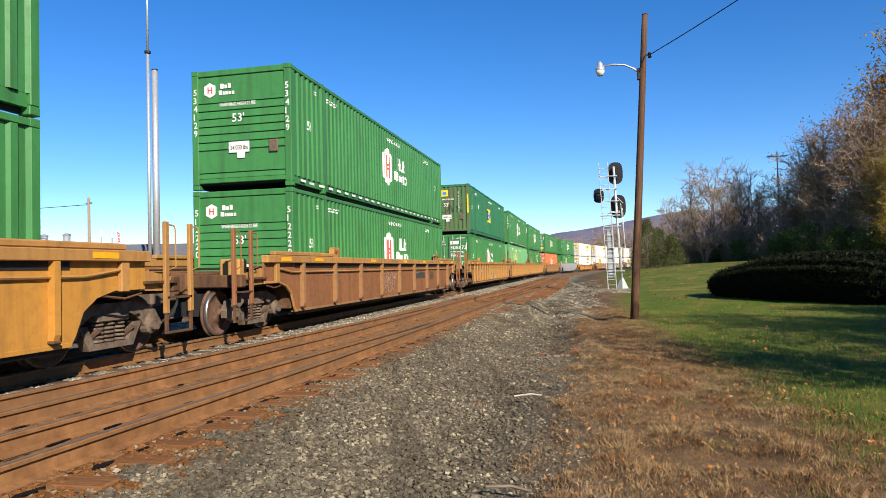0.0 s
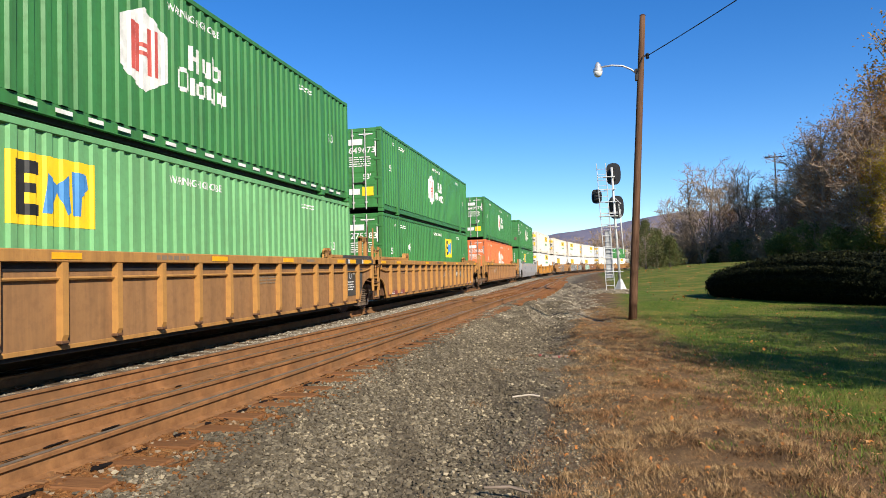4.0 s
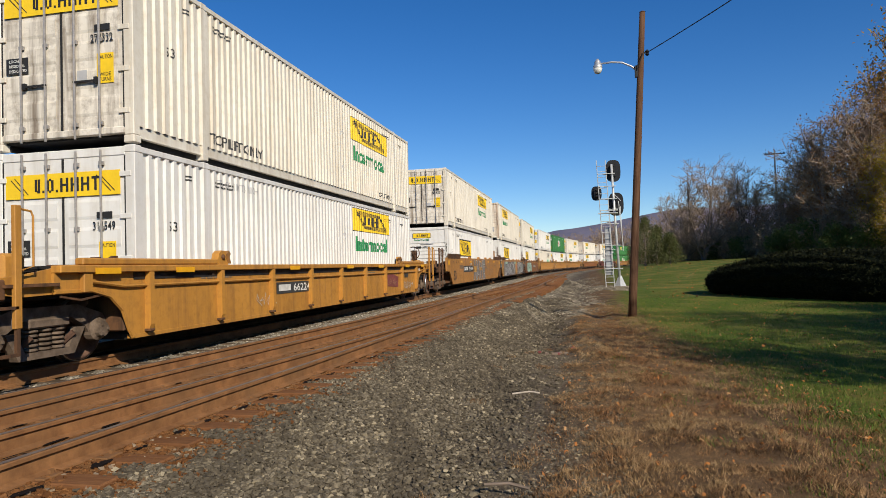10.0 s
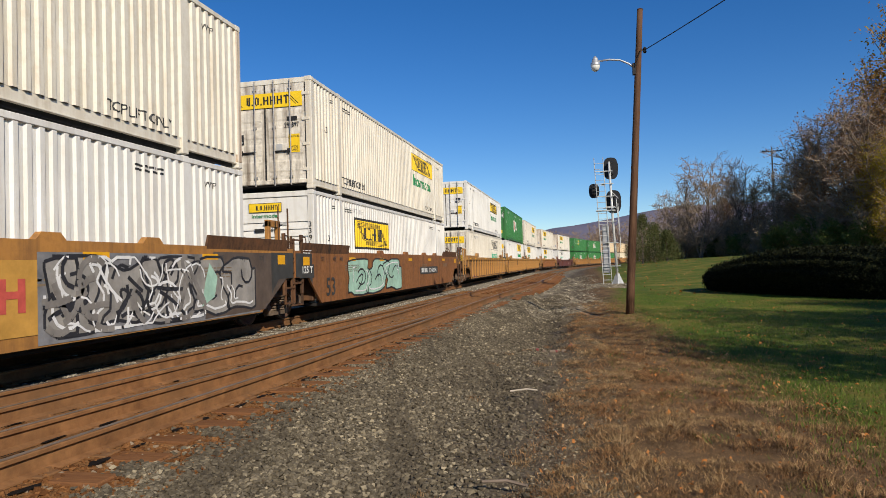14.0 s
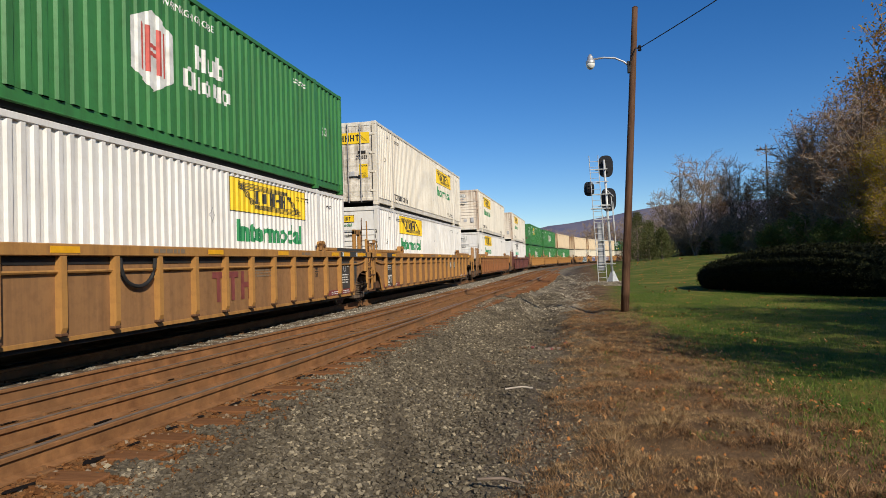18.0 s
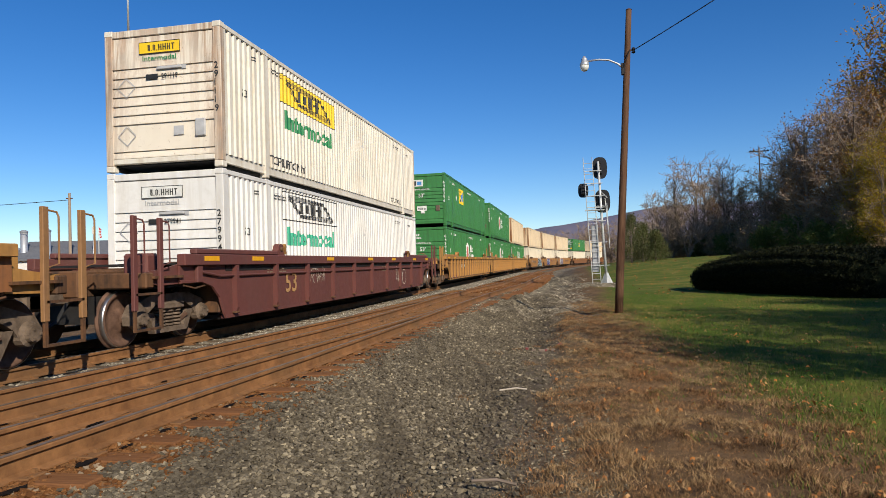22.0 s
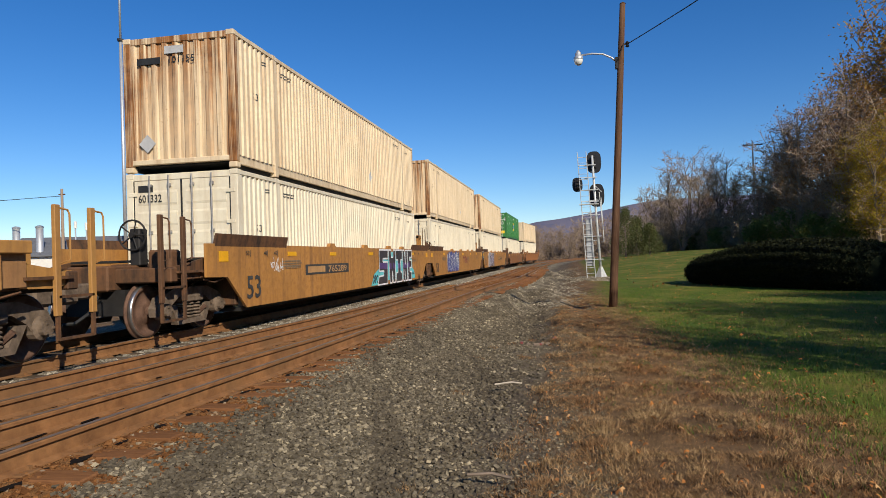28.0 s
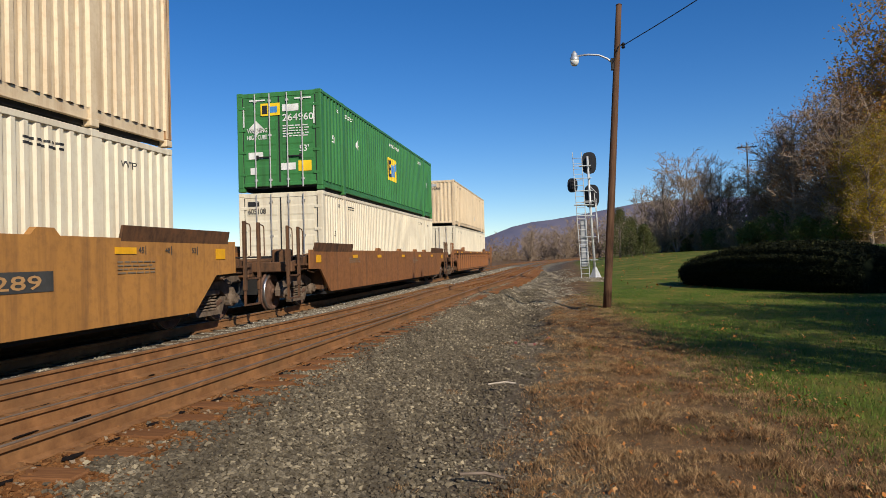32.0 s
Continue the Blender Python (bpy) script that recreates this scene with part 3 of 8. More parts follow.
def depth_at(brk, u):
    for (a, da), (b, db) in zip(brk, brk[1:]):
        if a <= u <= b:
            return da + (db - da) * (u - a) / (b - a)
    return 0.0


def side_breaks(pitch):
    return waves(-7.93, -6.2, pitch, 0.036) + waves(-6.04, 6.04, pitch, 0.036) + waves(6.2, 7.93, pitch, 0.036)


def sheet_side(pitch, sign):
    g = Geo()
    for a, b in ((-7.93, -6.2), (-6.04, 6.04), (6.2, 7.93)):
        brk = waves(a, b, pitch, 0.036)
        k = len(g.v)
        for u, d in brk:
            for z in (0.27, 2.785):
                g.v.append((sign * (CW - 0.012 - d), u, z))
        for i in range(len(brk) - 1):
            q = k + 2 * i
            g.f.append((q, q + 2, q + 3, q + 1) if sign > 0 else (q, q + 1, q + 3, q + 2))
    return g


def side_mark(name, flat, mat, box, pitch, label="", lift=0.004, key=None):
    """Marks painted on the corrugated side that faces +x: cut along the folds and laid on them."""

    def make():
        brk = side_breaks(pitch)
        bm = bmesh.new()
        vs = [bm.verts.new((p[0], p[1], 0)) for p in flat.p]
        for q in flat.f:
            if len(set(q)) == len(q):
                try:
                    bm.faces.new([vs[i] for i in q])
                except ValueError:
                    pass
        lo, hi = min(p[0] for p in flat.p), max(p[0] for p in flat.p)
        for u, d in brk:
            if lo < u < hi:
                bmesh.ops.bisect_plane(bm, geom=bm.verts[:] + bm.edges[:] + bm.faces[:], plane_co=(u, 0, 0), plane_no=(1, 0, 0))
        for v in bm.verts:
            u, z = v.co.x, v.co.y
            v.co = (CW - 0.012 - depth_at(brk, u) + lift, u, z)
        me = bpy.data.meshes.new(name)
        bm.to_mesh(me)
        bm.free()
        me.materials.append(mat)
        return me

    me = kept(("mark", key, name, mat.name, pitch), make) if key else make()
    return part(name, me, mat, box, label)


def end_mark(name, flat, mat, box, label="", y=-CL - 0.012, key=None):
    def make():
        g = Geo()
        g.v = [(p[0], y, p[1]) for p in flat.p]
        g.f = flat.f
        return g.mesh(name, mat, fix=False)

    return part(name, kept(("end", key, name, mat.name, y), make) if key else make(), mat, box, label)


def container_shell(box, mat, pitch, end, rail_mat=None):
    rail_mat = rail_mat or mat
    m = mat.name

    def p(name, key, make, material=mat, label=""):
        return part(name, kept((name, key, material.name), lambda: make().mesh(name, material)), material, box, label)

    for s in (1, -1):
        p("side_panel", (pitch, s), lambda s=s: sheet_side(pitch, s))
        p("top_rail", s, lambda s=s: Geo().box(*sorted((s * (CW - 0.09), s * CW)), -7.93, 7.93, 2.785, 2.88, 0.008))
        p("bottom_rail", s, lambda s=s: Geo().box(*sorted((s * (CW - 0.1), s * (CW - 0.05))), -7.93, 7.93, 0.09, 0.272, 0.006)
          .box(*sorted((s * (CW - 0.1), s * (CW - 0.03))), -7.93, 7.93, 0.085, 0.105, 0.004), rail_mat)
        p("under_rail", s, lambda s=s: Geo().box(*sorted((s * (CW - 0.2), s * (CW - 0.13))), -7.93, 7.93, 0.02, 0.1), DARK)
        for e in (-1, 1):
            p("corner_post", (s, e), lambda s=s, e=e: Geo().box(*sorted((s * (CW - 0.17), s * CW)), *sorted((e * (CL - 0.15), e * CL)), 0.12, 2.78, 0.012))
            p("inner_post", (s, e), lambda s=s, e=e: Geo().box(*sorted((s * (CW - 0.07), s * (CW - 0.002))), e * 6.12 - 0.08, e * 6.12 + 0.08, 0.1, 2.79, 0.01))
            for z in (0, 2.778):
                p("corner_casting", (s, e, z), lambda s=s, e=e, z=z: Geo().box(*sorted((s * (CW - 0.18), s * (CW + 0.003))), *sorted((e * (CL - 0.17), e * (CL + 0.003))), z, z + 0.118, 0.012)
                  .box(*sorted((s * (CW - 0.02), s * (CW + 0.005))), *sorted((e * (CL - 0.12), e * (CL - 0.05))), z + 0.03, z + 0.09), rail_mat)
                p("inner_casting", (s, e, z), lambda s=s, e=e, z=z: Geo().box(*sorted((s * (CW - 0.16), s * (CW + 0.004))), e * 6.12 - 0.09, e * 6.12 + 0.09, z, z + 0.118, 0.01), rail_mat)
    p("roof", 0, lambda: Geo().box(-CW + 0.06, CW - 0.06, -CL + 0.1, CL - 0.1, 2.85, 2.875))
    p("floor_frame", 0, lambda: Geo().box(-CW + 0.1, CW - 0.1, -CL + 0.1, CL - 0.1, 0.12, 0.24), DARK)
    for e in (-1, 1):
        p("end_sill", e, lambda e=e: Geo().box(-CW + 0.17, CW - 0.17, *sorted((e * (CL - 0.14), e * (CL - 0.005))), 0.15, 0.26, 0.012), rail_mat)
        p("end_header", e, lambda e=e: Geo().box(-CW + 0.17, CW - 0.17, *sorted((e * (CL - 0.14), e * (CL - 0.005))), 2.74, 2.88, 0.012))
    p("rear_end_panel", 0, lambda: Geo().box(-CW + 0.17, CW - 0.17, CL - 0.1, CL - 0.06, 0.24, 2.74))
    if end == "ribbed":
        def lap():
            x = CW - 0.17
            edge = [(-CL + 0.09, 0.24)]
            for z0, z1 in [(0.26, 0.4), (0.4, 0.95)] + [(0.95 + 0.19 * i, 1.14 + 0.19 * i) for i in range(6)] + [(2.09, 2.73)]:
                edge += [(-CL + 0.05, z0), (-CL + 0.004, z0 + 0.004), (-CL + 0.006, z0 + 0.03), (-CL + 0.036, z1 - 0.002)]
            edge.append((-CL + 0.09, 2.73))
            return Geo().prism(edge, "x", -x, x)
        p("front_panel", 0, lap)
    elif end == "corrugated":
        def fold():
            g, brk = Geo(), waves(-CW + 0.17, CW - 0.17, 0.25, 0.04)
            for u, d in brk:
                g.v += [(u, -CL + 0.012 + d, 0.24), (u, -CL + 0.012 + d, 2.74)]
            g.f = [(2 * i, 2 * i + 1, 2 * i + 3, 2 * i + 2) for i in range(len(brk) - 1)]
            return g
        p("front_panel", 1, fold)
    else:
        for s in (-1, 1):
            def leaf(s=s):
                a, b = sorted((s * 0.012, s * (CW - 0.175)))
                g = Geo().box(a, b, -CL + 0.02, -CL + 0.07, 0.235, 2.745, 0.006)
                for i in range(5):
                    g.prism([(-CL + 0.02, 0.45 + i * 0.44), (-CL + 0.008, 0.5 + i * 0.44), (-CL + 0.008, 0.72 + i * 0.44), (-CL + 0.02, 0.77 + i * 0.44)], "x", a + 0.09, b - 0.09)
                return g
            door = p("door", s, leaf)
            for k, u in enumerate((s * 0.27, s * 0.72)):
                rod = part("lock_rod", kept(("rod", u, m), lambda u=u: Geo().tube([(u, -CL - 0.03, 0.1), (u, -CL - 0.03, 2.84)], 0.019, 8)
                           .box(u - 0.04, u + 0.04, -CL - 0.03, -CL + 0.01, 0.3, 0.36).box(u - 0.04, u + 0.04, -CL - 0.03, -CL + 0.01, 1.6, 1.66)
                           .box(u - 0.04, u + 0.04, -CL - 0.03, -CL + 0.01, 2.6, 2.66).mesh("lock_rod", BRIGHT if mat is not GREEN else MARK_GREY)), BRIGHT, door)
            part("gasket", kept(("gasket", s), lambda s=s: Geo().box(*sorted((s * 0.002, s * 0.02)), -CL + 0.012, -CL + 0.03, 0.24, 2.74)
                 .box(*sorted((s * (CW - 0.19), s * (CW - 0.165))), -CL + 0.01, -CL + 0.03, 0.24, 2.74).mesh("gasket", RUBBER)), RUBBER, door)
            part("handle", kept(("handle", s), lambda s=s: Geo().box(*sorted((s * 0.25, s * 0.66)), -CL - 0.045, -CL - 0.02, 0.98, 1.01).box(s * 0.66 - 0.03, s * 0.66 + 0.03, -CL - 0.05, -CL, 0.95, 1.05).mesh("handle", DARK)), DARK, door)
            for z in (0.5, 1.15, 1.8, 2.45):
                part("hinge", kept(("hinge", s, z, m), lambda s=s, z=z: Geo().box(*sorted((s * (CW - 0.26), s * (CW - 0.06))), -CL - 0.012, -CL + 0.01, z - 0.04, z + 0.04, 0.006).mesh("hinge", mat)), mat, door)


def small_side_marks(box, mat, pitch, number=""):
    """Size figures and small notices along the side."""
    f = Flat().word("53", -7.1, 1.5, 0.22).word("53", 6.6, 1.5, 0.22) if mat is MARK_WHITE else Flat().word("53", -7.2, 1.6, 0.16).word("WTP", 6.75, 2.42, 0.11)
    side_mark("size_figure", f, mat, box, pitch, key="53")
    n = Flat().bars(-5.8, 2.55, 0.7, 2, 0.07, 0.035, 3).bars(4.8, 2.55, 0.7, 2, 0.07, 0.035, 4).bars(-6.7, 2.56, 0.2, 2, 0.06, 0.03, 2)
    side_mark("small_notice", n, mat, box, pitch, key="notices")


def hexagon_logo(box, pitch, green_word="white", u0=-0.9, v0=0.8):
    """A white hexagon with a red figure, and white blocks for the maker's two words."""
    w, h = 1.16, 1.36
    f = Flat().poly([(u0, v0 + 0.3), (u0 + w / 2, v0), (u0 + w, v0 + 0.3), (u0 + w, v0 + h - 0.3), (u0 + w / 2, v0 + h), (u0, v0 + h - 0.3)])
    side_mark("white_hexagon", f, MARK_WHITE, box, pitch, key=("hex", u0, v0))
    r = Flat()
    for a in (0.25, 0.39, 0.68, 0.82):
        r.rect(u0 + a, u0 + a + 0.09, v0 + 0.3, v0 + 1.06)
    r.rect(u0 + 0.48, u0 + 0.68, v0 + 0.58, v0 + 0.65).rect(u0 + 0.48, u0 + 0.68, v0 + 0.71, v0 + 0.78)
    side_mark("red_figure", r, MARK_RED, box, pitch, lift=0.007, key=("hexred", u0, v0))
    x = u0 + w + 0.28
    t = Flat().shapes(x + 0.36, v0 + 0.72, "aup", (0.33, 0.27, 0.29), (0.44, 0.31, 0.44), 0.06, 0.1)
    t.shapes(x, v0 + 0.28, "oiouo", (0.36, 0.13, 0.29, 0.28, 0.29), (0.42, 0.31, 0.31, 0.31, 0.31), 0.05, 0.1)
    side_mark("maker_mark", t, MARK_WHITE, box, pitch, key=("hexword", u0, v0))
    side_mark("warning_text", Flat().word("WARNING HIGH CUBE", -0.4, 2.46, 0.13, 1.55), MARK_WHITE, box, pitch, key="warning")


def square_logo(box, pitch, u0=-3.6, v0=1.52):
    """A yellow square with plain dark and blue shapes."""
    side_mark("yellow_square", Flat().rect(u0, u0 + 1.45, v0, v0 + 0.9), MARK_YELLOW, box, pitch, key=("sq", u0, v0))
    d = Flat().rect(u0 + 0.12, u0 + 0.28, v0 + 0.12, v0 + 0.8).rect(u0 + 0.28, u0 + 0.5, v0 + 0.64, v0 + 0.8).rect(u0 + 0.28, u0 + 0.46, v0 + 0.4, v0 + 0.52).rect(u0 + 0.28, u0 + 0.5, v0 + 0.12, v0 + 0.26)
    side_mark("dark_shape", d, MARK_BLACK, box, pitch, lift=0.007, key=("sqd", u0, v0))
    b = Flat().poly([(u0 + 0.56, v0 + 0.16), (u0 + 0.68, v0 + 0.16), (u0 + 0.8, v0 + 0.45), (u0 + 0.95, v0 + 0.16), (u0 + 1.05, v0 + 0.2), (u0 + 0.98, v0 + 0.7), (u0 + 0.8, v0 + 0.55), (u0 + 0.62, v0 + 0.68)])
    b.poly([(u0 + 1.08, v0 + 0.16), (u0 + 1.18, v0 + 0.16), (u0 + 1.2, v0 + 0.42), (u0 + 1.36, v0 + 0.55), (u0 + 1.32, v0 + 0.74), (u0 + 1.06, v0 + 0.76)])
    side_mark("blue_shape", b, MARK_BLUE, box, pitch, lift=0.007, key=("sqb", u0, v0))
    side_mark("white_diamond", Flat().poly([(-4.6, 1.62), (-4.42, 1.8), (-4.6, 1.98), (-4.78, 1.8)]), MARK_WHITE, box, pitch, key="diamond")
    side_mark("warning_text", Flat().word("WARNING HIGH CUBE", -0.4, 2.46, 0.13, 1.55), MARK_WHITE, box, pitch, key="warning")


def scroll_logo(box, pitch, u0, v0, style, word=True, h=0.7, w=3.62):
    """A panel with a lined scroll round dark blocks, and a green word below it."""
    ink = MARK_BLACK
    if style == "outline":
        side_mark("panel_outline", Flat().frame_of(u0, u0 + w, v0, v0 + h, 0.025), ink, box, pitch, lift=0.006, key=("pf", u0, v0, h))
    else:
        side_mark("yellow_panel", Flat().rect(u0, u0 + w, v0, v0 + h), MARK_YELLOW, box, pitch, key=("py", u0, v0, h))
        side_mark("panel_border", Flat().frame_of(u0, u0 + w, v0, v0 + h, 0.07 if style == "bordered" else 0.018), ink, box, pitch, lift=0.006, key=("pb", u0, v0, h, style))
    a, b, m = u0 + 0.28, u0 + w - 0.28, v0 + h / 2
    k = h / 0.7
    s = Flat()
    for i in range(5):
        o = i * 0.035 * k
        s.line([(a, m + 0.27 * k - o), (b - 0.75, m + 0.24 * k - o * 0.5)], 0.014)
        s.line([(a + 0.75, m - 0.24 * k + o * 0.5), (b, m - 0.27 * k + o)], 0.014)
        s.line([(a + i * 0.05, m + 0.24 * k), (a + 0.6 + i * 0.04, m - 0.16 * k)], 0.016)
        s.line([(b - i * 0.05, m - 0.24 * k), (b - 0.6 - i * 0.04, m + 0.16 * k)], 0.016)
    side_mark("scroll_figure", s, ink, box, pitch, lift=0.008, key=("sl", u0, v0, h))
    t = Flat().shapes(u0 + w * 0.27, m - 0.14 * k, "u.o.aaat", (0.16, 0.06, 0.2, 0.06, 0.23, 0.23, 0.23, 0.2), (0.29 * k,) * 8, 0.06, 0.07)
    side_mark("maker_mark", t, ink, box, pitch, lift=0.008, key=("db", u0, v0, h))
    if word:
        side_mark("green_word", Flat().word("Intermodal", u0 + 0.25, v0 - 0.58, 0.42, 3.1, 0.035), TEAL_GREEN if style == "outline" else MARK_GREEN, box, pitch, key=("im", u0, v0))


def placard(box, u, v, s=0.2, y=-CL - 0.012, mat=None):
    end_mark("placard", Flat().poly([(u, v - s), (u + s, v), (u, v + s), (u - s, v)]), mat or MARK_WHITE, box, y=y, key=("pl", u, v, s))


def end_marks_green(box, end, square, number):
    y = -CL - 0.006 if end == "door" else -CL - 0.002
    if square:
        end_mark("yellow_square", Flat().rect(-0.55, 0.05, 2.2, 2.56), MARK_YELLOW if end == "door" or number == "272727" else MARK_WHITE, box, y=y, key=("esq", number == "272727"))
        end_mark("dark_shape", Flat().rect(-0.5, -0.34, 2.25, 2.5), MARK_BLACK, box, y=y - 0.003, key="esd")
        end_mark("blue_shape", Flat().rect(-0.28, -0.04, 2.28, 2.46), MARK_BLUE, box, y=y - 0.003, key="esb")
        placard(box, -0.7, 1.85, 0.22, y)
    else:
        f = Flat().poly([(-0.95, 2.3), (-0.8, 2.22), (-0.65, 2.3), (-0.65, 2.5), (-0.8, 2.58), (-0.95, 2.5)])
        end_mark("white_hexagon", f, MARK_WHITE, box, y=y, key="ehex")
        end_mark("red_figure", Flat().rect(-0.86, -0.83, 2.32, 2.48).rect(-0.77, -0.74, 2.32, 2.48).rect(-0.86, -0.74, 2.385, 2.415), MARK_RED, box, y=y - 0.003, key="ehr")
        end_mark("maker_mark", Flat().blocks(-0.52, 2.42, (0.09, 0.07, 0.08), (0.12, 0.09, 0.12), 0.02).blocks(-0.56, 2.27, (0.09, 0.05, 0.07, 0.07, 0.07), (0.11, 0.08, 0.08, 0.08, 0.08), 0.015), MARK_WHITE, box, y=y, key="ehw")
    if end == "door":
        w = Flat().word("WARNING", -0.98, 1.72, 0.13, 0.62).word("HIGH CUBE", -0.98, 1.52, 0.13, 0.62)
        w.word(number, 0.12, 2.02, 0.2, 0.95).rect(0.12, 0.62, 2.3, 2.5)
        w.bars(0.12, 1.86, 0.8, 5, 0.075, 0.03, 5).word("53'", 0.62, 1.12, 0.18).rect(-1.1, -1.06, 1.9, 2.5).rect(-0.9, -0.4, 2.64, 2.68).rect(0.5, 1.0, 2.64, 2.68).rect(1.06, 1.1, 1.9, 2.5)
        end_mark("white_notice", w, MARK_WHITE, box, y=y)
        end_mark("notice_plate", Flat().rect(-0.95, -0.5, 0.95, 1.15).rect(0.05, 0.5, 0.6, 0.8).rect(-0.9, -0.7, 0.5, 0.7), MARK_WHITE, box, y=y, key="enp")
        end_mark("yellow_plate", Flat().rect(0.58, 0.98, 0.55, 0.85), MARK_YELLOW, box, y=y, key="eyp")
    else:
        w = Flat().word("53'", -0.22, 1.6, 0.2).word("WARNING HIGH CUBE", -0.55, 1.98, 0.09, 0.95)
        w.upright(number, 1.16 if end == "ribbed" else 0.62, 2.3, 0.15, 0.2).upright(number, -1.24, 2.3, 0.15, 0.2)
        end_mark("white_notice", w, MARK_WHITE, box, y=y - 0.004)
        end_mark("weight_plate", Flat().rect(-0.32, 0.22, 0.86, 1.12).rect(-0.1, 0.1, 0.72, 0.86), MARK_WHITE, box, y=y - 0.002, key="ewp")
        end_mark("weight_text", Flat().word("24,000 lbs", -0.28, 0.92, 0.11, 0.46), MARK_BLACK, box, y=y - 0.006, key="eww")
        part("vent_plate", kept(("vent", end), lambda: Geo().box(0.72, 0.95, -CL - 0.02, -CL + 0.02, 0.82, 1.12, 0.02).mesh("vent_plate", IRON)), IRON, box)


def end_marks_white(box, end, number, plate):
    y = -CL - 0.006
    if end == "door":
        end_mark("yellow_panel", Flat().rect(-1.05, 1.05, 2.14, 2.52), MARK_YELLOW, box, y=y, key="jy")
        t = Flat().shapes(-0.5, 2.22, "u.o.aaat", (0.1, 0.04, 0.13, 0.04, 0.15, 0.15, 0.15, 0.14), (0.22,) * 8, 0.04, 0.045)
        t.line([(-0.95, 2.45), (-0.7, 2.2)], 0.015).line([(-0.88, 2.47), (-0.62, 2.2)], 0.015).line([(0.95, 2.2), (0.7, 2.45)], 0.015).line([(0.88, 2.2), (0.62, 2.46)], 0.015)
        end_mark("maker_mark", t, MARK_BLACK, box, y=y - 0.003, key="jb")
        end_mark("caution_plate", Flat().rect(0.66, 0.96, 0.95, 1.42), MARK_YELLOW, box, y=y, key="jc")
        end_mark("caution_text", Flat().word("CAUTION", 0.68, 1.33, 0.06, 0.26).word("WIDE", 0.71, 1.06, 0.06, 0.2).word("TURNS", 0.7, 0.98, 0.06, 0.22), MARK_BLACK, box, y=y - 0.003, key="jcw")
        end_mark("dark_plate", Flat().rect(0.3, 0.48, 0.98, 1.18), MARK_GREY, box, y=y, key="jd")
        end_mark("black_plate", Flat().rect(-1.02, -0.6, 1.22, 1.48), MARK_BLACK, box, y=y, key="jbp")
        end_mark("plate_text", Flat().word("LOCAL", -0.96, 1.41, 0.045, 0.2).word("REGIONAL", -0.96, 1.33, 0.045, 0.3).word("DEDICATED", -0.96, 1.25, 0.045, 0.33), MARK_WHITE, box, y=y - 0.003, key="jbt")
        end_mark("serial_number", Flat().word(number, 0.55, 1.6, 0.13, 0.4).rect(0.62, 0.9, 1.78, 1.88), MARK_BLACK, box, y=y)
    else:
        white = plate == "white"
        end_mark("maker_panel", Flat().rect(-0.5, 0.42, 2.36, 2.6), MARK_WHITE if white else MARK_YELLOW, box, y=y, key="jp%d" % white)
        t = Flat().shapes(-0.3, 2.41, "u.o.aaat", (0.05, 0.02, 0.06, 0.02, 0.075, 0.075, 0.075, 0.07), (0.13,) * 8, 0.022, 0.024).frame_of(-0.5, 0.42, 2.36, 2.6, 0.012)
        end_mark("maker_mark", t, MARK_BLACK, box, y=y - 0.003, key="jpb")
        end_mark("green_word", Flat().word("Intermodal", -0.42, 2.22, 0.1, 0.75), MARK_GREEN if not white else MARK_GREY, box, y=y, key="jpw")
        w = Flat().word(number, 0.0, 1.84, 0.1, 0.36).rect(-0.35, -0.08, 1.84, 1.94).upright(number, 1.16, 1.95, 0.13, 0.17)
        end_mark("serial_number", w, MARK_BLACK, box, y=y - 0.004)
        end_mark("dark_plate", Flat().rect(0.25, 0.47, 0.68, 0.86).rect(0.45, 0.55, 2.0, 2.08), MARK_GREY, box, y=y, key="jpd")
        part("vent_plate", kept(("vent", "w"), lambda: Geo().box(0.72, 0.95, -CL - 0.03, -CL + 0.02, 0.62, 0.98, 0.02).mesh("vent_plate", MARK_GREY)), MARK_GREY, box)
        part("document_holder", kept(("vent", "d"), lambda: Geo().box(-0.1, 0.45, -CL - 0.03, -CL + 0.02, 2.02, 2.08, 0.01).mesh("document_holder", MARK_GREY)), MARK_GREY, box)
        f = Flat()
        for v in (0.72, 1.7):
            f.line([(-0.8, v - 0.2), (-0.6, v), (-0.8, v + 0.2), (-1.0, v), (-0.8, v - 0.2)], 0.015)
        end_mark("placard_frame", f, MARK_GREY, box, y=y, key="jpf")


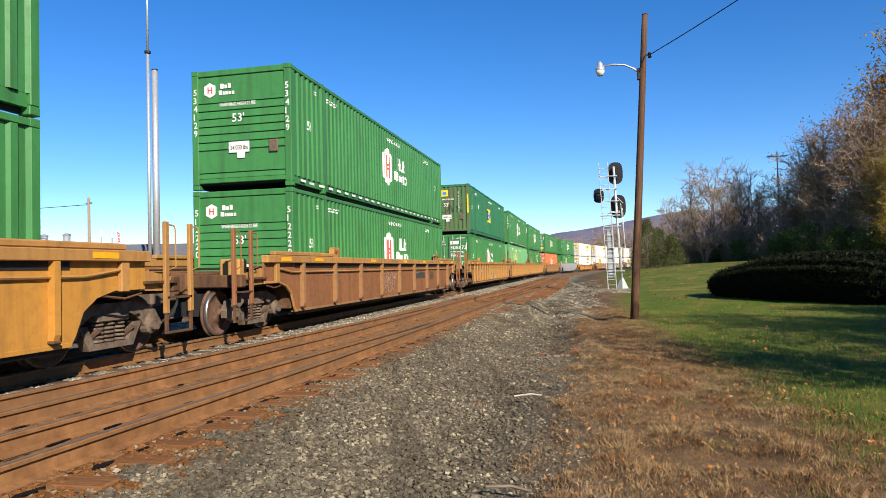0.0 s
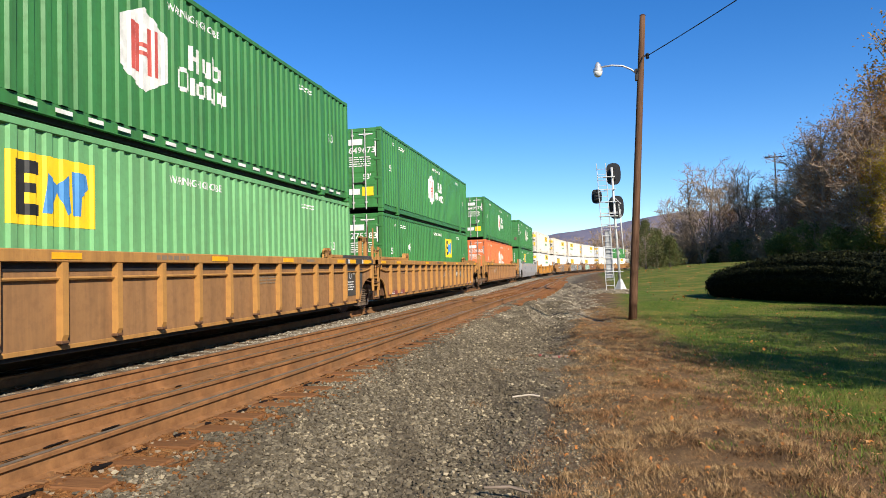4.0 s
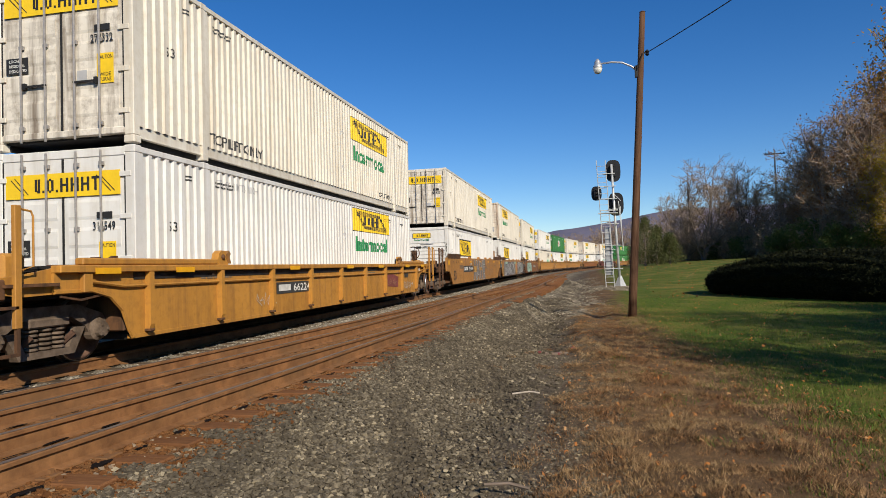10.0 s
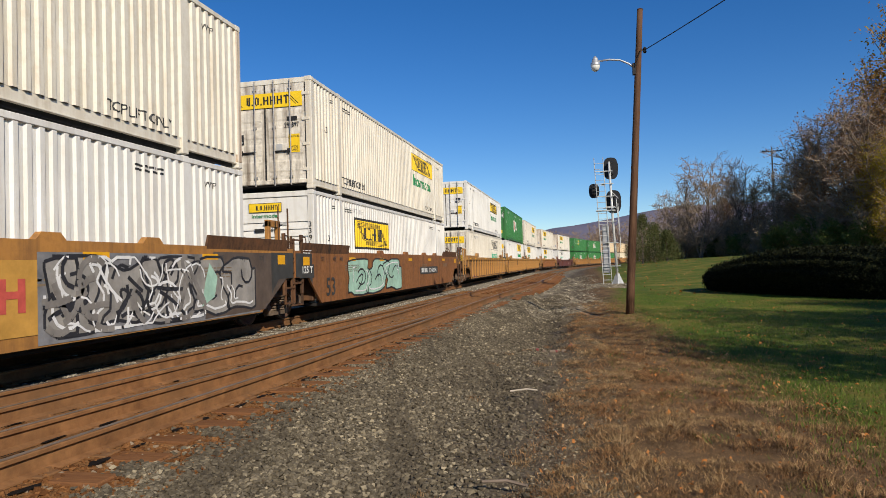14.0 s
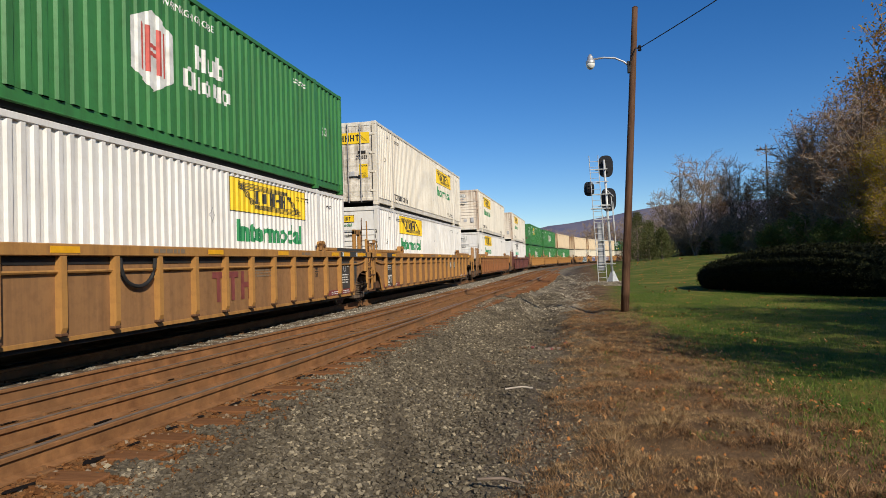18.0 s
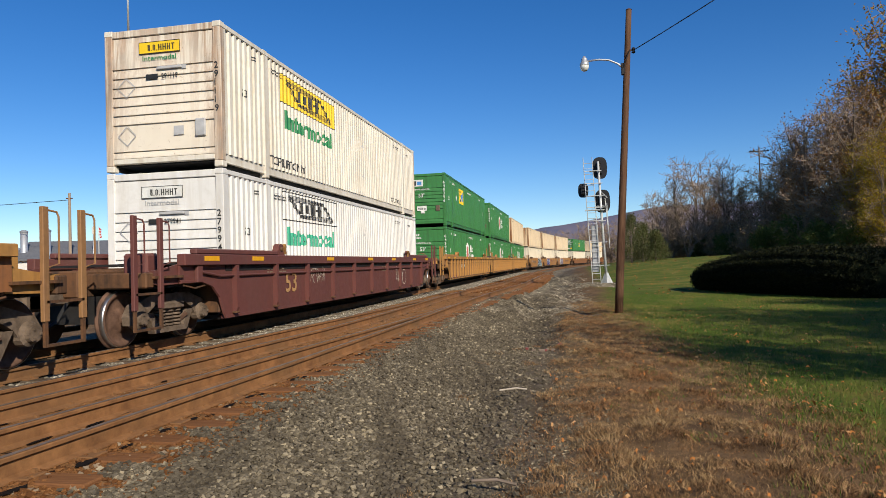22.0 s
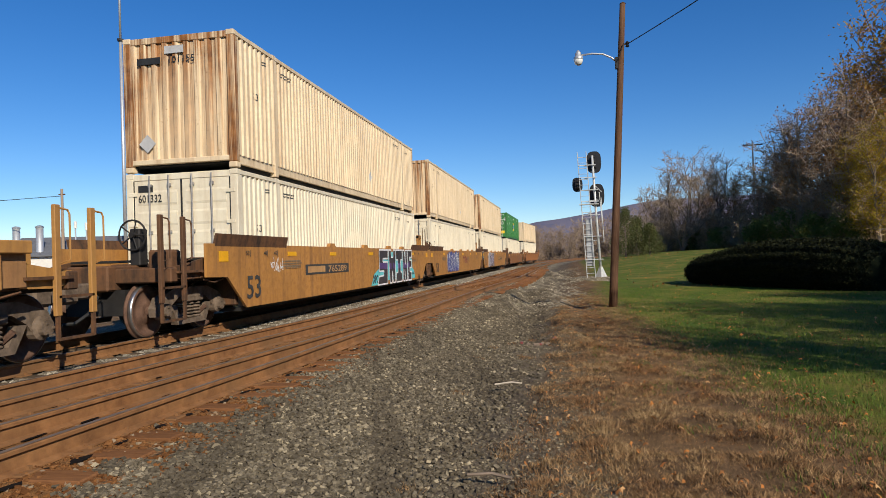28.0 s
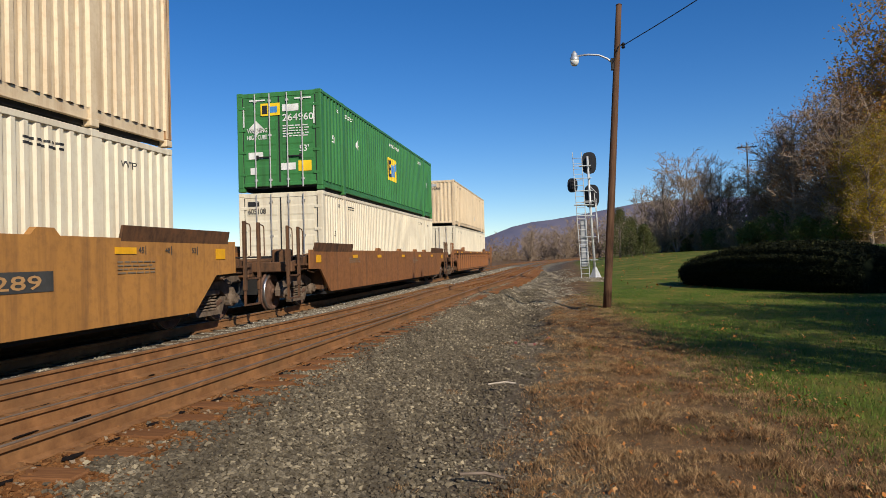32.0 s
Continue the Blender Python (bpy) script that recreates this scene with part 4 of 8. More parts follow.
def container(kind, end, number, z, logo=()):
    names = {"green": ("green_container", "green"), "square": ("green_container", "green"), "pale": ("green_container", "pale green"),
             "dark": ("green_container", "grimy dark green"), "orange": ("orange_container", "orange"), "white": ("white_container", "clean white"), "old": ("white_container", "grime-streaked off-white"),
             "cream": ("cream_container", "cream"), "creamrust": ("cream_container", "rust-streaked cream"), "creampale": ("cream_container", "pale cream")}
    mats = {"green": GREEN, "square": GREEN, "pale": PALE_GREEN, "dark": DEEP_GREEN, "orange": ORANGE, "white": WHITE, "old": OLD_WHITE, "cream": CREAM, "creamrust": CREAM, "creampale": CREAM_PALE}
    mat, pitch = mats[kind], 0.272 if kind in ("green", "square", "pale", "orange", "dark") else 0.205
    ends = {"ribbed": "a ribbed front end", "corrugated": "a corrugated front end", "door": "double doors"}
    where = "stacked on top" if z > 2 else "down in the well"
    box = thing(names[kind][0], names[kind][1] + " container with " + ends[end] + ", " + where, "container", "containers on the train")
    container_shell(box, mat, pitch, end)
    if kind in ("creamrust", "old") and end != "door":
        for ob in box.children:
            if ob.name.startswith(("front_panel", "corner_post", "end_header")) and ob.matrix_basis.translation.y <= 0:
                ob.data = kept(("rusty", kind, ob.data.name), lambda ob=ob: ob.data.copy())
                ob.data.materials[0] = CREAM_RUST if kind == "creamrust" else WHITE_RUST
    if kind == "old" and end == "door":
        for ob in box.children:
            if ob.name.startswith(("door", "end_sill")):
                ob.data = kept(("sooty", ob.data.name), lambda ob=ob: ob.data.copy())
                ob.data.materials[0] = SOOTY_WHITE
    light = kind in ("white", "old")
    creamy = kind.startswith("cream")
    small_side_marks(box, MARK_BLACK if (light or creamy) else MARK_WHITE, pitch)
    if light:
        end_marks_white(box, end, number, logo[-1] if logo and end != "door" else "")
        if z > 2:
            side_mark("lift_text", Flat().word("TOP LIFT ONLY", -5.9, 0.36, 0.2, 2.0).word("TOP LIFT ONLY", 4.2, 0.36, 0.16, 1.6), MARK_BLACK, box, pitch, key="tl")
        else:
            side_mark("stack_text", Flat().word("STACK LIMIT 3 HIGH", -5.75, 2.5, 0.14, 1.6), MARK_GREY, box, pitch, key="st")
        if logo[0] == "front":
            scroll_logo(box, pitch, -5.3, logo[2], logo[1], logo[3])
        elif logo[0] == "big":
            scroll_logo(box, pitch, -5.02, 1.43, "bordered", False, 0.95)
        else:
            scroll_logo(box, pitch, logo[0], logo[2], logo[1], logo[3])
        f = Flat()
        for u, v in ((1.0, 1.9), (1.0, 0.9)):
            f.line([(u - 0.1, v), (u, v - 0.16), (u + 0.1, v), (u, v + 0.16), (u - 0.1, v)], 0.02)
        side_mark("placard_frame", f, MARK_GREY, box, pitch, key="spf")
    elif creamy:
        y = -CL - 0.008
        w = Flat().word(number, -0.2, 2.3, 0.14, 0.6).rect(-0.95, -0.4, 2.3, 2.44) if end != "door" else Flat().word(number, -1.0, 2.28, 0.16, 0.55).rect(-1.0, -0.65, 2.5, 2.64)
        end_mark("serial_number", w, MARK_BLACK, box, y=y)
        if end == "corrugated":
            end_mark("dark_plate", Flat().rect(-0.3, 0.15, 2.5, 2.66), MARK_GREY, box, y=y, key="cp")
            placard(box, -0.75, 0.6, 0.2, y, MARK_GREY)
        f = Flat().poly([(1.6, 0.62), (1.75, 0.88), (1.6, 1.14), (1.45, 0.88)])
        side_mark("grey_placard", f, MARK_GREY, box, pitch, key="cpl")
    else:
        square = kind in ("square", "pale", "dark")
        end_marks_green(box, end, square, number)
        if square:
            square_logo(box, pitch, logo[0] if logo else -3.65, logo[1] if len(logo) > 1 else 1.55)
        else:
            hexagon_logo(box, pitch, u0=logo[0], v0=0.88)
            f = Flat()
            if len(logo) > 1:
                for i in range(26):
                    f.rect(-7.6 + i * 0.59, -7.3 + i * 0.59, 0.15, 0.21)
                side_mark("reflective_strip", f, MARK_WHITE, box, 50.0, lift=0.012, key="dash")
        if kind == "dark":
            end_mark("spray_scrawl", Flat().line([(-0.95, 1.62), (-0.9, 1.4), (-0.62, 1.36)], 0.045).line([(-0.62, 1.66), (-0.5, 1.3), (-0.2, 1.28)], 0.045).line([(0.0, 1.3), (0.14, 1.68), (0.34, 1.3)], 0.045).line([(0.5, 1.62), (0.86, 1.3)], 0.045).line([(0.5, 1.3), (0.9, 1.72)], 0.045), SMOKE, box, y=-CL + 0.007)
            end_mark("caution_strip", Flat().rect(-1.27, -1.19, 1.2, 2.3).rect(1.17, 1.25, 1.2, 2.3), MARK_YELLOW, box, y=-CL - 0.006)
            for ob in box.children:
                if ob.name.startswith(("front_panel", "corner_post", "end_sill")):
                    ob.data = ob.data.copy()
                    ob.data.materials[0] = GRIMY_GREEN
    return box

# ---- well cars: one unit under each stack, y = 0 at the middle of its containers, z = 0 at the rail heads ----


def truck(car, y, wheels):
    """A two-axle bogie: side frames with spring nests, wheelsets with bright treads."""
    frame_ob = part("bogie", kept("bolster", lambda: Geo().box(-0.9, 0.9, -0.22, 0.22, 0.42, 0.72, 0.03).mesh("bogie", IRON)), IRON, car, "dusty cast-steel bogie", at=pose(0, y, 0))

    def side(s):
        a, b = sorted((s * 0.96, s * 1.1))
        g = Geo().prism([(-1.12, 0.5), (-1.0, 0.68), (-0.52, 0.83), (0.52, 0.83), (1.0, 0.68), (1.12, 0.5), (1.1, 0.36), (0.78, 0.36), (0.66, 0.52), (0.42, 0.66), (-0.42, 0.66), (-0.66, 0.52), (-0.78, 0.36), (-1.1, 0.36)], "x", a, b)
        g.prism([(-0.66, 0.52), (-0.5, 0.52), (-0.36, 0.26), (0.36, 0.26), (0.5, 0.52), (0.66, 0.52), (0.46, 0.17), (-0.46, 0.17)], "x", a, b)
        g.box(*sorted((s * 0.9, s * 1.14)), -0.34, 0.34, 0.56, 0.68, 0.02)
        return g

    def bearing(s):
        g = Geo().lathe([(s * 1.0, 0.17), (s * 1.12, 0.165), (s * 1.15, 0.12), (s * 1.21, 0.11), (s * 1.22, 0.05)], (0, 0, 0), "x", 14)
        for k in range(3):
            c, d = 0.075 * math.cos(k * 2.094), 0.075 * math.sin(k * 2.094)
            g.box(*sorted((s * 1.21, s * 1.235)), c - 0.018, c + 0.018, d - 0.018, d + 0.018)
        return g

    def spring(s):
        g = Geo()
        for yy in (-0.22, 0.0, 0.22):
            for k in range(5):
                g.lathe([(0.0, 0.08), (0.014, 0.1), (0.03, 0.1), (0.042, 0.08)], (s * 1.02, yy, 0.265 + 0.06 * k), "z", 10)
        return g

    for s in (-1, 1):
        sf = part("side_frame", kept(("sf", s), lambda s=s: side(s).mesh("side_frame", IRON)), IRON, frame_ob)
        if s > 0:
            part("spring_nest", kept(("spring", s), lambda s=s: spring(s).mesh("spring_nest", IRON)), IRON, sf)
            for e in (-1, 1):
                part("axle_bearing", kept(("bear", s), lambda s=s: bearing(s).mesh("axle_bearing", IRON)), IRON, sf, at=pose(0, e * 0.89, 0.457))
                part("brake_beam", kept(("bb", s), lambda: Geo().tube([(0.3, 0, 0), (1.0, 0, 0.02), (1.12, 0.06, 0.16)], 0.045, 6).mesh("brake_beam", WHEEL)), WHEEL, sf, at=pose(0, e * 0.36, 0.3))
    for e in (-1, 1):
        def wheelset():
            g = Geo().lathe([(-0.95, 0.08), (0.95, 0.08)], (0, 0, 0), "x", 10)
            for s in (-1, 1):
                prof = [(0.66, 0.2), (0.7, 0.24), (0.69, 0.38), (0.675, 0.44), (0.675, 0.49), (0.705, 0.49), (0.72, 0.457), (0.8, 0.452), (0.805, 0.4), (0.76, 0.36), (0.74, 0.22), (0.79, 0.18), (0.8, 0.09)]
                g.lathe([(s * d, r) for d, r in prof], (0, 0, 0), "x", 28)
            return g
        w = part("wheelset", kept("ws", lambda: wheelset().mesh("wheelset", WHEEL, True)), WHEEL, frame_ob, "wheelset with worn treads", at=pose(0, e * 0.89, 0.457))
        for s in (-1, 1):
            def tread(s=s):
                g = Geo().lathe([(s * 0.722, 0.45), (s * 0.722, 0.4585), (s * 0.803, 0.4545), (s * 0.803, 0.449)], (0, 0, 0), "x", 28)
                g.f = g.f[:-2]
                return g.mesh("wheel_tread", TREAD, True)
            part("wheel_tread", kept(("wt", s), tread), TREAD, w)
        wheels.append((car, w, y + e * 0.89))


def text_on_side(name, flat, mat, car, x, label=""):
    g = Geo()
    depth = [0.0] * len(flat.p)
    for k, face in enumerate(flat.f):
        for i in face:
            depth[i] = 0.0002 * (k % 12)
    g.v = [(x + d, p[0], p[1]) for d, p in zip(depth, flat.p)]
    g.f = flat.f
    return part(name, g.mesh(name, mat, fix=False), mat, car, label)


def grab_post(car, y, z0, z1, mat, x=1.5, half=0.07):
    """A tall end handhold: flat post, round grab bar and a hanging step."""
    g = Geo().box(x - 0.03, x + 0.03, y - half, y + half, 0.62, z1, 0.008)
    part("handhold_post", g, mat, car)
    part("grab_bar", Geo().tube([(x, y + 0.05, z1 - 0.04), (x + 0.02, y + 0.19, z1 - 0.06), (x + 0.03, y + 0.21, z1 - 0.12), (x + 0.03, y + 0.21, z0 + 0.35), (x, y + 0.05, z0 + 0.3)], 0.014, 6), mat, car)


def ladder(car, y0, y1, mat, x=1.5, z0=0.28, z1=1.0, n=2):
    g = Geo()
    for y in (y0, y1):
        g.box(x - 0.02, x + 0.02, y - 0.025, y + 0.025, z0, z1)
    for i in range(n):
        z = z0 + (z1 - z0 - 0.1) * i / max(1, n - 1)
        g.box(x - 0.03, x + 0.03, y0, y1, z, z + 0.035)
    part("step_ladder", g, mat, car)


def hand_brake(car, y, z, mat, x=0.35):
    g = Geo()
    ring = [(x + 0.27 * math.cos(a), y, z + 0.27 * math.sin(a)) for a in [2 * math.pi * i / 20 for i in range(21)]]
    g.tube(ring, 0.018, 6)
    for i in range(5):
        a = 2 * math.pi * i / 5
        g.tube([(x, y, z), (x + 0.27 * math.cos(a), y, z + 0.27 * math.sin(a))], 0.013, 5)
    g.lathe([(-0.05, 0.05), (0.08, 0.05)], (x, y, z), "y", 10)
    g.box(x - 0.1, x + 0.1, y + 0.05, y + 0.3, z - 0.55, z + 0.12, 0.02)
    part("brake_wheel", g, mat, car)


def coupler(car, s, mat):
    g = Geo().box(-0.13, 0.13, *sorted((s * 10.7, s * 11.45)), 0.72, 0.98, 0.03)
    g.box(-0.2, 0.2, *sorted((s * 11.35, s * 11.72)), 0.66, 1.04, 0.05)
    part("coupler", g, IRON, car)
    part("air_hose", Geo().tube([(0.32, s * 11.1, 0.75), (0.36, s * 11.35, 0.5), (0.3, s * 11.6, 0.36), (0.2, s * 11.75, 0.36)], 0.03, 6), RUBBER, car)


def well_car(style, mat, near, far, label, wheels, rib=1.0, top=1.59, low=0.34, chord=0.16, trim=None, sheet=None, ribs=None, post=None):
    """One unit. near, far: 'joint' (shared bogie) or 'end' (coupler). style: ribbed, smooth or sloped."""
    trim = trim or GRIMY
    ribs = ribs or mat
    handrail = post or (mat if style != "smooth" else GRIMY)
    half = 0.05
    car = thing("well_car", label, "rail car", "well cars of the train")
    for s in (1, -1):
        def bx(a, b):
            return sorted((s * a, s * b))
        if style == "ribbed":
            part("top_chord", Geo().box(*bx(1.4, 1.56), -9.85, 9.85, top - chord, top, 0.012), mat, car)
            g = Geo().prism([(-8.38, low), (8.38, low), (8.46, low + 0.12), (8.6, low + 0.42), (8.85, 0.93), (9.2, 1.02), (9.85, 1.02), (9.85, top - chord), (-9.85, top - chord), (-9.85, 1.02), (-9.2, 1.02), (-8.85, 0.93), (-8.6, low + 0.42), (-8.46, low + 0.12)], "x", *bx(1.42, 1.455))
            part("side_sheet", g, sheet or mat, car)
            part("bottom_sill", Geo().box(*bx(1.36, 1.462), -8.38, 8.38, low - 0.02, low + 0.04, 0.004), ribs, car)
            n = int(16.2 / rib)
            me = kept(("rib", ribs.name, s, top, low, chord), lambda: Geo().prism([(s * 1.455, low + 0.1), (s * 1.53, low + 0.1), (s * 1.558, low + 0.17), (s * 1.558, top - chord), (s * 1.455, top - chord)], "y", -0.048, 0.048).mesh("rib", ribs))
            for i in range(n + 1):
                part("rib", me, ribs, car, at=pose(0, -8.05 + i * 16.1 / n, 0))
            for e in (-1, 1):
                part("end_bracket", Geo().box(*bx(1.455, 1.53), *sorted((e * 9.25, e * 9.42)), 1.0, top - chord, 0.01), mat, car)
            # A dark strip on the sheet paints the deep shadow under the chord.
            part("chord_slot", Geo().box(*bx(1.455, 1.466), -8.35, 8.35, top - chord - 0.11, top - chord - 0.002), DARK, car, "dark strip painted as shadow below the chord")
            if s > 0:
                foot = kept(("foot", low), lambda: Geo().box(1.45, 1.55, -0.066, 0.066, low + 0.06, low + 0.1, 0.008).mesh("rib_foot", GRIMY))
                for i in range(n + 1):
                    part("rib_foot", foot, GRIMY, car, at=pose(0, -8.05 + i * 16.1 / n, 0))
            part("arch_lip", Geo().tube([(s * 1.46, -8.38, low), (s * 1.46, -8.46, low + 0.12), (s * 1.46, -8.6, low + 0.42), (s * 1.46, -8.85, 0.93), (s * 1.46, -9.2, 1.02), (s * 1.46, -9.85, 1.02)], 0.03, 5), mat, car)
            part("brake_pipe", Geo().tube([(s * 1.5, -9.4, top - chord - 0.1), (s * 1.49, -8.6, top - chord - 0.2), (s * 1.49, 8.6, top - chord - 0.2), (s * 1.5, 9.4, top - chord - 0.1)], 0.024, 6), mat, car)
            for e in (-1, 1):
                part("guide_plate", Geo().box(*bx(1.36, 1.5), *sorted((e * 6.1, e * 9.4)), top + 0.002, top + 0.1, 0.02), mat, car)
                lock = part("guide_bracket", Geo().prism([(e * 5.76, top), (e * 6.08, top), (e * 6.1, top + 0.1), (e * 6.06, top + 0.21), (e * 5.98, top + 0.26), (e * 5.87, top + 0.25), (e * 5.8, top + 0.19), (e * 5.84, top + 0.12)], "x", *bx(1.36, 1.5)), mat, car, "cast container lock")
                part("lock_pin", Geo().lathe([(-0.11 * s, 0.05), (0.08 * s, 0.05), (0.1 * s, 0.03)], (s * 1.44, e * 5.95, top + 0.14), "x", 10), GRIMY, lock)
                part("lock_hook", Geo().prism([(e * 5.7, top + 0.02), (e * 5.78, top + 0.02), (e * 5.84, top + 0.2), (e * 5.78, top + 0.26), (e * 5.72, top + 0.2), (e * 5.76, top + 0.14)], "x", *bx(1.46, 1.53)), WORN_POST, lock)
        else:
            g = Geo().prism([(-8.3, low), (8.3, low), (9.05, 0.98), (9.8, 1.0), (9.8, top), (-9.8, top), (-9.8, 1.0), (-9.05, 0.98)], "x", *bx(1.5, 1.55))
            if style == "sloped":
                g = Geo().prism([(-8.75, 0.67), (8.75, 0.67), (9.05, 0.98), (9.8, 1.0), (9.8, top), (-9.8, top), (-9.8, 1.0), (-9.05, 0.98)], "x", *bx(1.5, 1.55))
                h = Geo()
                for a, b, z0, z1 in ((1.5, 1.55, 0.67, 0.67),):
                    ax, bxx, cx = s * 1.545, s * 1.46, s * 1.5
                    k = [(ax, -8.75, 0.67), (ax, 8.75, 0.67), (bxx, 8.3, low), (bxx, -8.3, low)]
                    q = [(cx, -8.75, 0.67), (cx, 8.75, 0.67), (s * 1.42, 8.3, low), (s * 1.42, -8.3, low)]
                    h.v = k + q
                    h.f = [(0, 1, 2, 3), (7, 6, 5, 4), (3, 2, 6, 7), (0, 3, 7, 4), (1, 5, 6, 2)]
                part("lower_flange", h, mat, car)
            part("side_sheet", g, mat, car)
            for e in (-1, 1):
                q = Geo().prism([(s * 1.5, top - 0.05), (s * 1.55, top - 0.05), (s * 1.6, top + 0.19), (s * 1.56, top + 0.19)], "y", *sorted((e * 6.3, e * 9.5)))
                part("flared_guide", q, trim, car)
            if style == "smooth":
                for yy in (-3.4, -0.3, 2.6, 4.6):
                    part("guide_lug", Geo().prism([(yy, top), (yy + 0.5, top), (yy + 0.4, top + 0.1), (yy + 0.1, top + 0.1)], "x", *bx(1.44, 1.54)), mat, car)
    part("well_floor", Geo().box(-1.4, 1.4, -8.3, 8.3, 0.26, 0.34), DARK, car)
    for e, kind in ((-1, near), (1, far)):
        a = 9.75 if kind == "joint" else 10.95
        part("end_platform", Geo().box(-0.4, 0.4, *sorted((e * 8.5, e * a)), 0.82, 1.26, 0.03).box(1.18, 1.42, *sorted((e * 8.5, e * 9.8)), 0.98, 1.14, 0.02).box(-1.42, -1.18, *sorted((e * 8.5, e * 9.8)), 0.98, 1.14, 0.02), trim, car)
        # Dark block added to hide the backdrop, in place of black shade below.
        part("underframe", Geo().box(-0.58, 0.58, *sorted((e * 8.5, e * (a - 0.2))), 0.4, 0.84), DARK, car)
        part("deck_grating", Geo().box(-1.2, 1.2, *sorted((e * 8.5, e * 9.78)), 0.99, 1.02), DARK, car)
        for k in range(4):
            yy = e * (8.75 + 0.32 * k)
            part("cross_member", kept(("xm", trim.name), lambda: Geo().box(-1.2, 1.2, -0.035, 0.035, 1.03, 1.16, 0.01).mesh("cross_member", trim)), trim, car, at=pose(0, yy, 0))
        part("draft_arm", Geo().tube([(1.3, e * 8.52, 1.45), (0.9, e * 9.1, 1.3), (0.35, e * 9.7, 1.2)], 0.05, 6), trim, car)
        part("end_bulkhead", Geo().box(-1.4, 1.4, *sorted((e * 8.36, e * 8.5)), 0.4, 1.3, 0.02), trim, car)
        if kind == "end":
            part("end_sill", Geo().box(-1.45, 1.45, *sorted((e * 10.55, e * 10.75)), 0.95, 1.2, 0.02).box(-1.5, 1.5, *sorted((e * 9.8, e * 10.6)), 1.1, 1.14), trim, car)
            part("walkway_grating", Geo().box(-1.3, 1.3, *sorted((e * 8.7, e * 9.75)), 1.32, 1.36), DARK, car)
            coupler(car, e, mat)
            for s in (1, -1):
                part("end_side_plate", Geo().prism([(e * 9.0, 1.02), (e * 10.3, 0.98), (e * 10.72, 1.04), (e * 10.72, 1.2), (e * 10.2, 1.26), (e * 9.6, 1.36), (e * 9.0, 1.4)], "x", *sorted((s * 1.36, s * 1.41))), trim if style == "smooth" else mat, car)
            part("deck_underside", Geo().box(-1.3, 1.3, *sorted((e * 8.5, e * 10.6)), 0.935, 0.985), DARK, car)
            for k in range(5):
                yy = e * (9.86 + 0.15 * k)
                part("tread_bar", kept(("tb",), lambda: Geo().box(-1.34, 1.34, -0.03, 0.03, 1.143, 1.185, 0.006).mesh("tread_bar", GRIMY)), GRIMY, car, at=pose(0, yy, 0))
            part("deck_brace", Geo().tube([(0.42, e * 8.7, 1.3), (1.3, e * 9.7, 1.3)], 0.03, 5), trim, car)
            part("deck_brace", Geo().tube([(1.3, e * 8.75, 1.38), (0.42, e * 9.7, 1.22)], 0.03, 5), trim, car)
            part("bracket_box", Geo().box(0.7, 1.15, *sorted((e * 9.95, e * 10.3)), 1.15, 1.52, 0.04), mat if style == "ribbed" else trim, car)
            ys = (-11.1, -10.45) if e < 0 else (10.3, 10.95)
            for yy in ys:
                grab_post(car, yy, 1.0, 2.07, handrail, half=half)
            ladder(car, ys[0], ys[1], trim, z0=0.3, z1=0.95)
            truck(car, e * 9.57, wheels)
        else:
            if e < 0:
                truck(car, -9.75, wheels)
                grab_post(car, -9.35, 0.95, 2.0, handrail, half=half)
                ladder(car, -9.9, -9.35, trim, z0=0.36, z1=1.95, n=4)
            else:
                grab_post(car, 9.45, 0.95, 2.0, handrail, half=half)
                ladder(car, 9.5, 9.95, handrail, z0=0.42, z1=1.9, n=5)
                part("end_frame", Geo().box(1.02, 1.12, 9.5, 9.62, 1.26, 2.3, 0.012).box(1.02, 1.12, 9.98, 10.1, 1.26, 2.3, 0.012).box(1.02, 1.12, 9.5, 10.1, 2.16, 2.32, 0.012).box(0.98, 1.14, 9.44, 10.14, 1.2, 1.28, 0.012), mat, car, "upright steel end frame")
                part("guide_rod", Geo().tube([(1.3, 9.62, 1.2), (1.3, 9.62, 2.62), (1.28, 9.7, 2.66)], 0.018, 6), GRIMY, car)
                part("guide_rod", Geo().tube([(1.34, 10.02, 1.2), (1.34, 10.02, 2.6)], 0.022, 6), handrail, car)
        # clutter of the end: brake gear under the platform, pipes, a valve and its bracket
        part("brake_cylinder", Geo().lathe([(-0.35, 0.08), (-0.3, 0.14), (0.25, 0.14), (0.3, 0.1), (0.55, 0.035)], (1.05, e * 9.2, 1.24), "y", 12), WHEEL, car)
        part("air_pipe", Geo().tube([(1.38, e * 8.5, 1.2), (1.4, e * 9.0, 1.24), (1.36, e * 9.3, 1.16), (1.38, e * 9.75, 1.2)], 0.022, 6).tube([(1.2, e * 8.6, 1.34), (1.22, e * 9.3, 1.32), (1.1, e * 9.8, 1.2)], 0.016, 6), GRIMY, car)
        part("valve_box", Geo().box(1.12, 1.38, *sorted((e * 8.75, e * 8.98)), 1.12, 1.38, 0.03).lathe([(0, 0.07), (0.1, 0.07)], (1.25, e * 8.87, 1.38), "z", 8), WHEEL, car)
        part("lever_rod", Geo().tube([(1.42, e * 8.9, 0.96), (1.46, e * 9.4, 0.9), (1.46, e * 9.75, 0.96)], 0.018, 5), GRIMY, car)
        part("end_gusset", Geo().prism([(e * 8.5, 1.12), (e * 8.5, 1.5), (e * 8.6, 1.5), (e * 9.3, 1.12)], "x", 1.28, 1.32), GRIMY, car)
    return car


